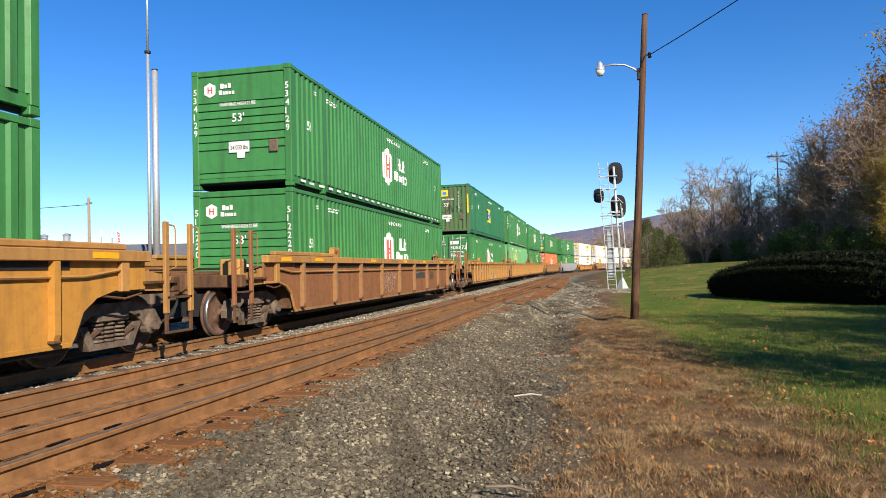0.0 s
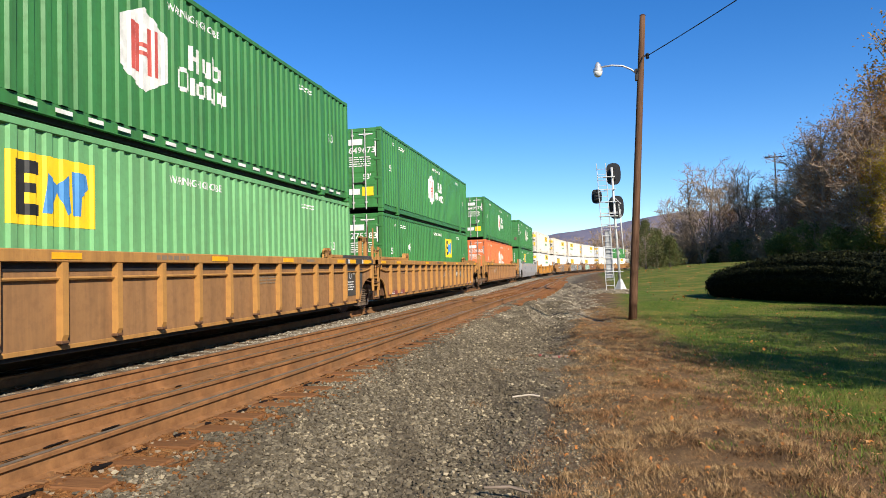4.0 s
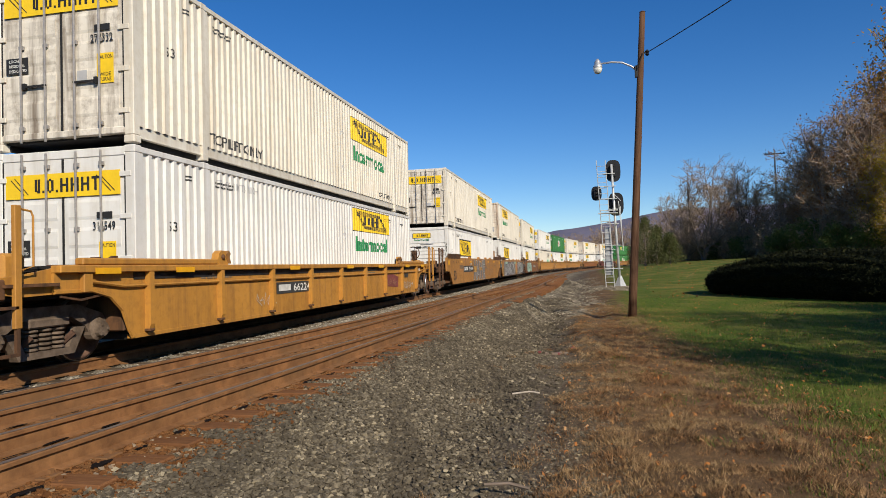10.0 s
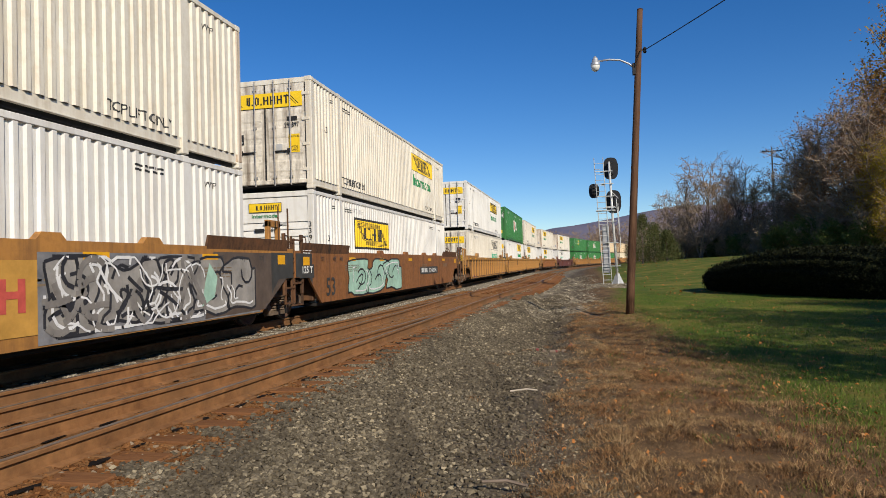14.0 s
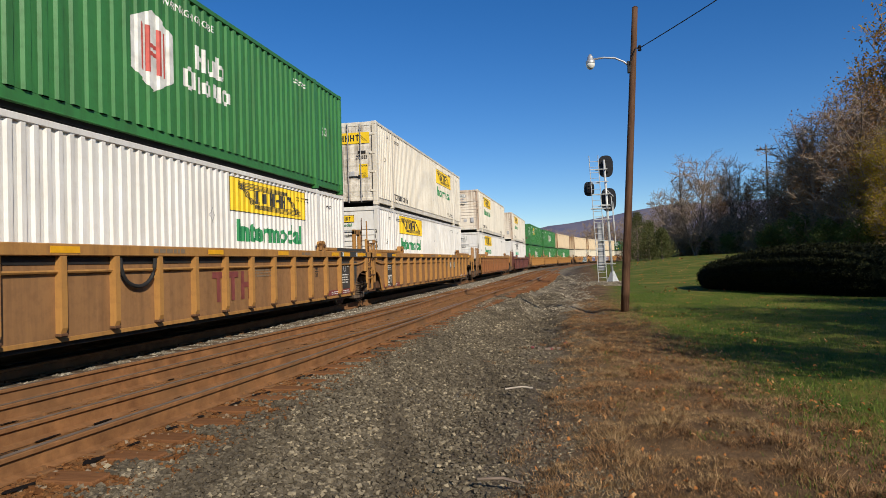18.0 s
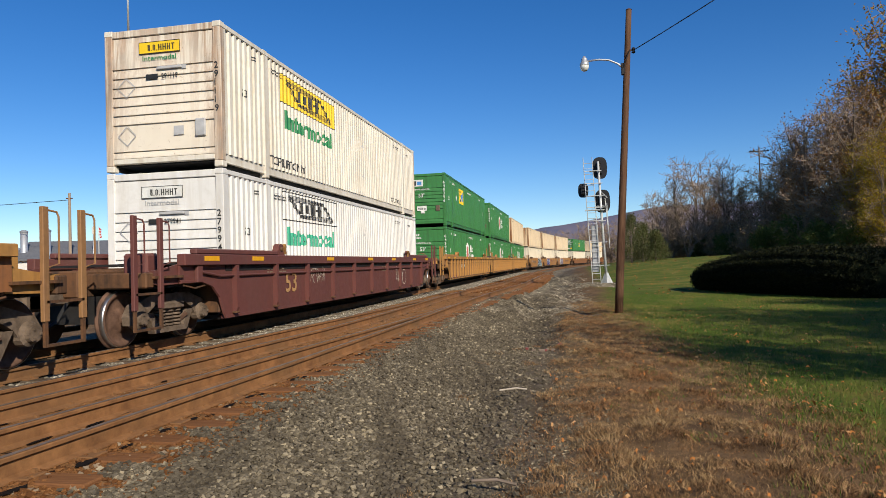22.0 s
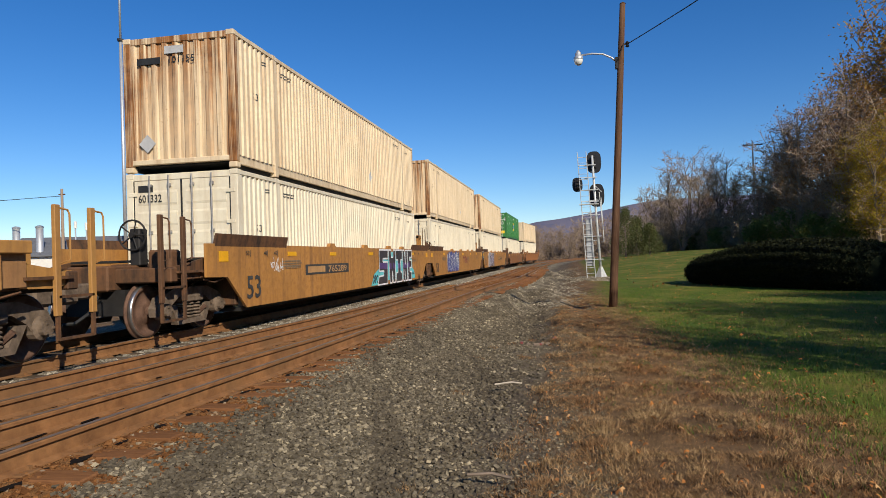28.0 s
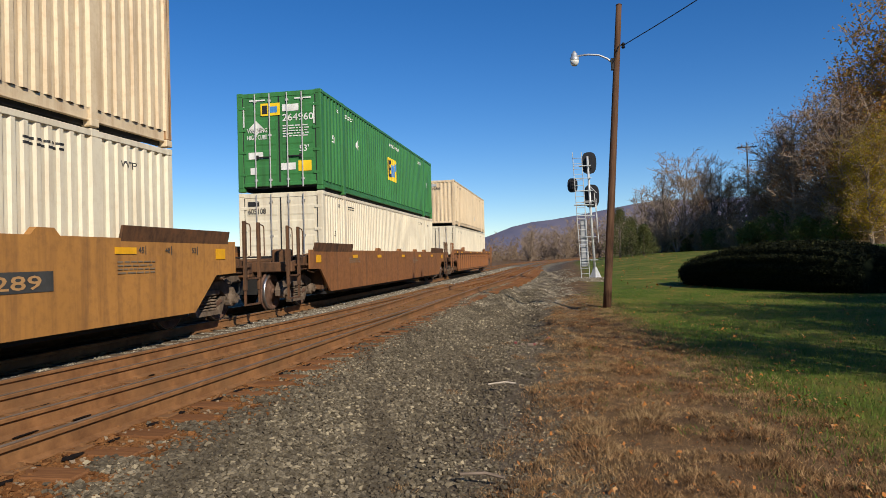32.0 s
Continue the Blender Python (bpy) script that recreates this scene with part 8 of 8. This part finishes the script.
for x, h in ((-50.4, 7.0), (-49.1, 6.8)):
    pipe = thing("vent_pipe", "thin white capped vent pipe above the low roof", "vent", "vent pipes", at=pose(x, 61, -0.7))
    part("pipe_tube", Geo().tube([(0, 0, 0), (0, 0, h - 0.7)], 0.07, 8), GALV, pipe, smooth=True)
    part("pipe_cap", Geo().lathe([(0, 0.15), (0.7, 0.15), (0.75, 0.08)], (0, 0, h - 0.75), "z", 10), MARK_WHITE, pipe)
flag = thing("flagpole", "white flagpole with a small red and white flag", "flagpole", at=pose(-46.5, 58.5, -0.7))
part("pole", Geo().tube([(0, 0, 0), (0, 0, 6.6)], 0.05, 8, 0.03), MARK_WHITE, flag)
cloth = part("flag", Geo().prism([(0.03, 6.5), (0.3, 6.3), (0.26, 5.9), (0.32, 5.45), (0.12, 5.4), (0.08, 5.9)], "y", -0.02, 0.02), plain("red_flag_cloth", (0.5, 0.06, 0.06), 0.8), flag, "limp red and white flag")
for k in range(3):
    part("white_stripe", Geo().box(0.1, 0.28, -0.026, 0.026, 5.56 + 0.28 * k, 5.68 + 0.28 * k), MARK_WHITE, cloth)
pole3 = thing("utility_pole", "grey wooden pole with a crossarm among the trees", "utility pole", at=pose(24.6, 95, 3.9))
part("pole", Geo().tube([(0, 0, -2.6), (0, 0, 11.6)], 0.14, 8, 0.09), plain("silvered_wood", (0.3, 0.24, 0.19), 0.9), pole3)
part("crossarm", Geo().box(-1.25, 1.25, -0.06, 0.06, 11.0, 11.14), DARK, pole3)
for u in (-1.1, -0.7, 0.7, 1.1):
    part("insulator", kept("ins", lambda: Geo().lathe([(0, 0.04), (0.16, 0.05)], (0, 0, 11.14), "z", 6).mesh("insulator", DARK)), DARK, pole3, at=pose(u, 0, 0))
for u, k in ((-1.1, 0.0), (1.1, 0.6)):
    solid("overhead_wire", Geo().tube([(24.6 + u + 1.28 * i, 95 - 5.9 * i, 15.05 + 0.14 * i * i - 0.45 * i) for i in range(13)], 0.018, 4), RUBBER, "thin power line over the wood", "cable")

# ---- loose cover: gravel, grass, leaves, ties ----


def stones(name, label, places, sizes, mat, rng, flat=0.7):
    """Angular ballast stones, each a squashed and turned eight-cornered lump."""
    base = np.array([(-1, -1, -0.8), (1, -0.9, -0.7), (0.9, 1, -0.8), (-1, 0.9, -0.7), (-0.7, -0.6, 0.7), (0.6, -0.8, 0.8), (0.8, 0.5, 0.7), (-0.5, 0.7, 0.9)])
    faces = np.array([(0, 3, 2, 1), (4, 5, 6, 7), (0, 1, 5, 4), (1, 2, 6, 5), (2, 3, 7, 6), (3, 0, 4, 7)])
    n = len(places)
    q = rng.normal(0, 1, (n, 4))
    q /= np.linalg.norm(q, axis=1)[:, None]
    w, x, y, z = q.T
    rot = np.stack([np.stack([1 - 2 * (y * y + z * z), 2 * (x * y - z * w), 2 * (x * z + y * w)], -1), np.stack([2 * (x * y + z * w), 1 - 2 * (x * x + z * z), 2 * (y * z - x * w)], -1), np.stack([2 * (x * z - y * w), 2 * (y * z + x * w), 1 - 2 * (x * x + y * y)], -1)], 1)
    shape = base[None] * (1 + rng.uniform(-0.3, 0.3, (n, 8, 3))) * (np.array(sizes)[:, None, None] * rng.uniform(0.55, 1.1, (n, 1, 3)))
    v = np.einsum("nij,nkj->nki", rot, shape)
    v[:, :, 2] *= flat
    v += np.asarray(places)[:, None, :]
    f = faces[None] + 8 * np.arange(n)[:, None, None]
    me = raw_mesh(name, v.reshape(-1, 3), f.reshape(-1, 4), mat)
    return tagged(new(name, me), label, "gravel", kind="stuff")


def stone_material(name, a, b, c, shade_soiled=False):
    n = Nodes(name, 0.9)
    k = n.island()
    col = n.mix(n.ramp(k, 0.0, 1.0), a, b)
    col = n.mix(n.ramp(n.noise(35, 4), 0.35, 0.7), col, dim(a, 0.8))
    col = n.mix(n.ramp(n.math("FRACT", n.math("MULTIPLY", k, 7.3)), 0.9, 0.95), col, c)
    # Darkens the stones with soil and the painted shade of gullies.
    if shade_soiled:
        col = n.mix(n.math("MULTIPLY", soil_and_shade(n), 0.75), col, (0.055, 0.045, 0.033))
    n.bump(n.noise(120, 3), 0.3, 0.004)
    return n.done(col)


STONE = stone_material("grey_ballast_stone", (0.077, 0.063, 0.043), (0.265, 0.223, 0.158), (0.33, 0.275, 0.185), True)
FAR_STONE = stone_material("pale_grey_far_ballast", (0.155, 0.132, 0.096), (0.4, 0.345, 0.26), (0.44, 0.38, 0.28), True)
PALE_STONE = stone_material("pale_ballast_stone", (0.14, 0.12, 0.09), (0.33, 0.295, 0.235), (0.44, 0.39, 0.31))
RUST_STONE = stone_material("rust_stained_stone", (0.11, 0.045, 0.016), (0.24, 0.11, 0.04), (0.24, 0.18, 0.12))


def scatter(n, x0, x1, y0, y1, power=1.0):
    x = RNG.uniform(x0, x1, n)
    y = y0 + (y1 - y0) * RNG.uniform(0, 1, n) ** power
    return x, y


def bedded(x, y, lift):
    return np.array([(a + bend(b), b, ground_z(a + bend(b), b) + lift) for a, b in zip(x, y)])


x, y = scatter(74000, -3.75, -0.3, 2.3, 30, 2.0)
keep = (RNG.uniform(0, 1, len(x)) > np.clip((x + 1.75) / 1.2, 0, 0.95)) & (x + 0.18 * np.sin(y * 5.0) + RNG.normal(0, 0.12, len(x)) > -3.15) & ((x > -2.95) | (np.abs((y + 4) % 0.53 - 0.265) < 0.17))
x, y = x[keep], y[keep]
stones("ballast_shoulder", "loose grey-brown crushed-stone ballast beside the track", bedded(x, y, 0.01), RNG.uniform(0.01, 0.028, len(x)) * (1 + np.clip(y - 10, 0, 20) * 0.035), STONE, RNG)
x, y = scatter(42000, -2.5, 0.3, 2.3, 24, 1.9)
stones("fine_grit", "fine grey grit over dark soil along the verge", bedded(x, y, 0.0), RNG.uniform(0.005, 0.017, len(x)), STONE, RNG)
x, y = scatter(18000, -3.3, 0.8, 20, 60, 1.5)
keep = RNG.uniform(0, 1, len(x)) > np.clip((x + 1.4) / 2.2, 0, 0.95)
x, y = x[keep], y[keep]
stones("far_ballast", "coarse grey ballast along the line's shoulder", bedded(x, y, 0.0), RNG.uniform(0.022, 0.055, len(x)), FAR_STONE, RNG, 0.6)
x, y = scatter(6000, -6.9, -5.6, 34, 85, 1.3)
stones("far_track_ballast", "pale ballast beside the far stretch of track", bedded(x, y, 0.0), RNG.uniform(0.03, 0.07, len(x)), PALE_STONE, RNG, 0.6)
x, y = scatter(5000, -5.6, -2.4, 30, 80, 1.2)
stones("far_stained_ballast", "rust-brown ballast along the far siding", bedded(x, y, 0.0), RNG.uniform(0.03, 0.06, len(x)), RUST_STONE, RNG, 0.6)
x, y = scatter(1600, 0.0, 2.3, 36, 40, 1.0)
stones("signal_mound", "pale gravel mound round the signal's foot", bedded(x, y, 0.02), RNG.uniform(0.03, 0.055, len(x)), FAR_STONE, RNG, 0.6)
x, y = scatter(13000, -7.1, -6.25, 4, 36, 1.5)
keep = (x > -6.66) | (np.abs((y + 4) % 0.53 - 0.265) < 0.15)
x, y = x[keep], y[keep]
stones("ballast_between_tracks", "pale crushed stone between the two tracks", bedded(x, y, 0.0), RNG.uniform(0.015, 0.035, len(x)), PALE_STONE, RNG)
x, y = scatter(2600, -6.3, -3.7, 2.5, 30, 1.5)
stones("stained_ballast", "rust-stained ballast between the switch rails", bedded(x, y, -0.008), RNG.uniform(0.01, 0.022, len(x)), RUST_STONE, RNG)
x, y = scatter(7000, -3.75, -2.7, 2.3, 28, 1.7)
stones("stained_edge_ballast", "rust-stained stones along the tie ends", bedded(x, y, 0.002), RNG.uniform(0.01, 0.028, len(x)), RUST_STONE, RNG)


def blades(name, label, n, region, height, mat, lean=0.5, width=0.004, grow=None):
    x, y = region
    z = np.array([ground_z(a, b) for a, b in zip(x, y)])
    a = RNG.uniform(0, 6.283, n)
    h = height * RNG.uniform(0.5, 1.3, n)
    if grow is not None:
        h = h * grow
    dx, dy = np.cos(a), np.sin(a)
    k = RNG.uniform(0.1, lean, n) * h
    b = RNG.uniform(0, 6.283, n)
    wx, wy = np.cos(b) * width, np.sin(b) * width
    v = np.stack([np.stack([x - wx, y - wy, z - 0.01], 1), np.stack([x + wx, y + wy, z - 0.01], 1), np.stack([x + dx * k, y + dy * k, z + h], 1)], 1).reshape(-1, 3)
    me = raw_mesh(name, v, np.arange(3 * n).reshape(-1, 3), mat)
    return tagged(new(name, me), label, "grass", kind="stuff")


LAWN = leafy("green_grass_blades", (0.036, 0.078, 0.009), (0.098, 0.16, 0.023), (0.22, 0.18, 0.055))


def straw_material():
    n = Nodes("dead_grass_blades", 0.8).world_pos()
    k = n.island()
    red = n.mix(n.ramp(k, 0.1, 0.9), (0.115, 0.06, 0.027), (0.28, 0.148, 0.068))
    pale = n.mix(n.ramp(k, 0.1, 0.9), (0.22, 0.137, 0.066), (0.41, 0.285, 0.15))
    patch = n.ramp(n.noise(1.6, 5, 0.7), 0.4, 0.62)
    clump = n.ramp(n.noise(9.0, 3, 0.6), 0.36, 0.6, (0.42, 0.42, 0.42), (1.25, 1.25, 1.25))
    return n.done(n.mix(1.0, n.mix(patch, red, pale), clump, "MULTIPLY"))


STRAW = straw_material()
x, y = scatter(110000, 0.4, 11, 2.4, 30, 1.8)
edge = 0.55 + 1.25 * np.clip((18 - y) / 14, 0, 1)
keep = x - edge + RNG.normal(0, 0.25, len(x)) > 0.3
x, y = x[keep], y[keep]
blades("lawn_grass", "short green lawn grass", len(x), (x, y), 0.05, LAWN, 0.9, 0.005)
x, y = scatter(300000, -1.0, 2.9, 2.2, 26, 1.9)
edge = 0.75 + 1.45 * np.clip((18 - y) / 14, 0, 1)
lump = np.array([noise.noise((a * 2.2, b * 2.2, 0)) + 0.6 * noise.noise((a * 6, b * 6, 4)) for a, b in zip(x, y)])
fringe = np.array([0.5 * noise.noise((a * 1.1, b * 1.1, 9)) for a, b in zip(x, y)])
keep = (x - edge + RNG.normal(0, 0.3, len(x)) < 0.5) & (lump + RNG.normal(0, 0.3, len(x)) > -1.0) & (x + fringe + RNG.normal(0, 0.1, len(x)) > -0.42)
x, y, lump = x[keep], y[keep], lump[keep]
blades("dead_grass", "brown matted dead grass on the verge", len(x), (x, y), 0.034, STRAW, 2.4, 0.0042, np.clip(0.9 + 1.7 * lump, 0.4, 2.5))
tufts = [(RNG.uniform(-1.5, 0.2), RNG.uniform(2.6, 14)) for i in range(22)]
x = np.concatenate([a + RNG.normal(0, 0.05, 70) for a, b in tufts])
y = np.concatenate([b + RNG.normal(0, 0.05, 70) for a, b in tufts])
blades("straw_tufts", "pale dry tufts of grass in the dirt", len(x), (x, y), 0.05, STRAW, 1.8, 0.004)
x, y = scatter(9000, 0.3, 3.0, 2.4, 12, 1.4)
lump = np.array([noise.noise((a * 1.7, b * 1.7, 21)) for a, b in zip(x, y)])
x, y = x[lump > 0.32], y[lump > 0.32]
blades("green_tufts", "small tufts of living green grass among the dead", len(x), (x, y), 0.05, LAWN, 1.2, 0.0045)


def fallen(name, label, n, x0, x1, y0, y1, mat, size):
    x, y = scatter(n, x0, x1, y0, y1, 1.6)
    z = np.array([ground_z(a, b) for a, b in zip(x, y)]) + 0.035
    s = size * RNG.uniform(0.6, 1.4, n)
    a = RNG.uniform(0, 6.283, n)
    tx, ty = RNG.normal(0, 0.4, n), RNG.normal(0, 0.4, n)
    out = []
    for k, (r, o) in enumerate(((1.0, 0.0), (0.38, 0.9), (0.95, 1.75), (0.32, 2.6), (0.85, 3.5), (0.34, 4.4), (0.95, 5.3))):
        u, w = np.cos(a + o) * s * r, np.sin(a + o) * s * r
        out.append(np.stack([x + u, y + w, z + u * tx + w * ty + (0.012 if k % 2 else 0)], 1))
    v = np.stack(out, 1).reshape(-1, 3)
    me = raw_mesh(name, v, np.arange(7 * n).reshape(-1, 7), mat)
    return tagged(new(name, me), label, "leaves", kind="stuff")


LITTER = leafy("fallen_orange_leaves", (0.42, 0.16, 0.04), (0.26, 0.115, 0.04), (0.46, 0.27, 0.12))
fallen("fallen_leaves", "fallen orange-brown leaves on the verge", 1300, -0.4, 3.4, 2.4, 22, LITTER, 0.023)
fallen("lawn_leaves", "pale fallen leaves scattered on the lawn", 560, 1.5, 11, 4, 34, LITTER, 0.034)
fallen("hill_leaves", "fallen leaves strewn over the far lawn", 700, 3, 16, 30, 78, LITTER, 0.06)
solid("old_stick", Geo().tube([(-0.95, 8.15, -0.36), (-0.75, 8.2, -0.34), (-0.62, 8.18, -0.35)], 0.011, 6), plain("bleached_wood", (0.42, 0.36, 0.29), 0.8), "pale bleached stick lying on the gravel", "stick")
solid("brown_stick", Geo().tube([(-0.78, 4.8, -0.37), (-0.6, 4.78, -0.35), (-0.45, 4.72, -0.36)], 0.012, 6), BARK, "short brown stick on the gravel", "stick")
r8 = random.Random(8)
for i in range(7):
    x, y = -0.95 + 0.1 * i + r8.uniform(-0.05, 0.05), 12.6 + r8.uniform(-0.2, 0.2)
    solid("litter_scrap", Geo().box(x, x + r8.uniform(0.05, 0.14), y, y + 0.06, ground_z(x, y), ground_z(x, y) + 0.05, 0.01), (PATCH_RED, BARK, BARK)[i % 3], "small scrap of litter on the gravel", "litter", "litter by the track")
solid("paint_mark", Geo().box(-5.6, -5.4, 9.3, 9.5, -0.19, -0.135), MARK_BLUE, "blue paint mark beside the rail", "paint mark", kind="structure")



def crib_gaps():
    """Flat ragged patches that paint the dark of openings in the oily crust, one between each two ties, along the outer
    and an inner rail.
    """
    r = random.Random(31)
    g = Geo()
    for i in range(12, 66):
        yc = -4 + (i + 0.5) * 0.53
        for row, (x0, keep) in enumerate(((-3.62 + 0.031 * (yc - 3) + 0.02 * r.random(), 0.92), (-4.5 + 0.06 * (yc - 3), 0.8 if yc < 16 else 0.0), (-5.3 + 0.045 * (yc - 3), 0.35 if yc < 18 else 0.0))):
            if r.random() > keep or yc > 24:
                continue
            for piece in range(r.choice((1, 2, 2))):
                c = yc + r.uniform(-0.13, 0.13)
                ln, wd = r.uniform(0.06, 0.15), r.uniform(0.018, 0.042) * (1.0 if row == 0 else 0.7)
                ring = []
                for k in range(9):
                    a = 2 * math.pi * k / 9
                    px, py = x0 + wd * math.cos(a) * r.uniform(0.6, 1.2) + 0.25 * (c - yc), c + ln * math.sin(a) * r.uniform(0.7, 1.1)
                    ring.append((px, py, ground_z(px, py) + 0.016))
                g.poly(ring)
    tagged(new("crib_gaps", g.mesh("crib_gaps", PIT, fix=False)), "flat black patches painted as shaded gaps in the crust beside the rails", "ground", kind="stuff")


# Near-black colour that stands for the shade down in the crib gaps.
PIT = plain("black_gap_shade", (0.012, 0.009, 0.008), 0.95, 0, 0.4, 20)
crib_gaps()
# ties, each a piece of its track
tie_m = Geo().box(-1.3, 1.3, -0.115, 0.115, -0.36, -0.174, 0.012).mesh("tie", TIE)
tie_s = Geo().box(-1.75, 1.55, -0.115, 0.115, -0.36, -0.174, 0.012).mesh("tie", RUSTY_TIE)
plate = Geo().box(-0.17, 0.17, -0.09, 0.09, -0.176, -0.158, 0.004).box(-0.12, -0.09, -0.06, -0.03, -0.16, -0.13).box(0.09, 0.12, 0.03, 0.06, -0.16, -0.13).mesh("tie_plate", RAIL)
for i in range(110):
    y = -4 + i * 0.53
    ob = part("tie", tie_m, TIE, main_track, at=pose(TRACK_X + r8.uniform(-0.04, 0.04), y, r8.uniform(-0.012, 0.0), 0, 0, r8.uniform(-0.8, 0.8)))
    if 4 < y < 30:
        part("tie_plate", plate, RAIL, ob, at=pose(0.752, 0, 0))
for i in range(130):
    y = -4 + i * 0.53
    x = -4.75 + 0.02 * (y - 3) + max(0.0, y - 20) * 0.028 if y < 38 else -3.5
    ob = part("tie", tie_s, RUSTY_TIE, siding, at=pose(x + r8.uniform(-0.06, 0.06), y, r8.uniform(-0.012, 0.0), 0, 0, r8.uniform(-1, 1)))
    if y < 20:
        part("tie_plate", plate, RAIL, ob, at=pose(-3.83 + 0.03 * (y - 3) - x, 0, 0))
        part("tie_plate", plate, RAIL, ob, at=pose(-5.45 + 0.062 * (y - 3) - x, 0, 0))

# ---- motion: the train rolls towards the camera and past it, gathering speed a little ----


def travelled(t):
    return 13.839 * t + 0.00027 * t * t + 0.0001836 * t ** 3


def on_line(c, z):
    """The pose of a vehicle whose middle lies c metres along the line: straight to 80 m, then a curve to the right."""
    if c <= CURVE_FROM:
        return pose(TRACK_X, c, z)
    a = (c - CURVE_FROM) / CURVE_R
    return pose(TRACK_X + CURVE_R * (1 - math.cos(a)), CURVE_FROM + CURVE_R * math.sin(a), z, 0, 0, -math.degrees(a))


def motions():
    steps = [2.0 * i for i in range(17)]
    for ob, c, z in RIDERS:
        walk(ob, [(t, on_line(c - travelled(t), z)) for t in steps])
    middles = {ob: c for ob, c, z in RIDERS}
    for car, wheelset, y in WHEELS:
        # the wheels turn with the road; they are keyed closely while they pass near the camera
        c = middles[car] + y
        t0 = max(0.0, min(31.0, (c - 34) / 13.9))
        t1 = min(32.0, max(1.0, (c + 1) / 13.9))
        base = wheelset.matrix_basis.copy()
        turn = lambda t: base @ pose(0, 0, 0, math.degrees(travelled(t) / 0.457))
        times = sorted({0.0, 32.0} | {round(t0 + i / 15, 4) for i in range(int((t1 - t0) * 15) + 1)})
        walk(wheelset, [(t, turn(t)) for t in times])


motions()
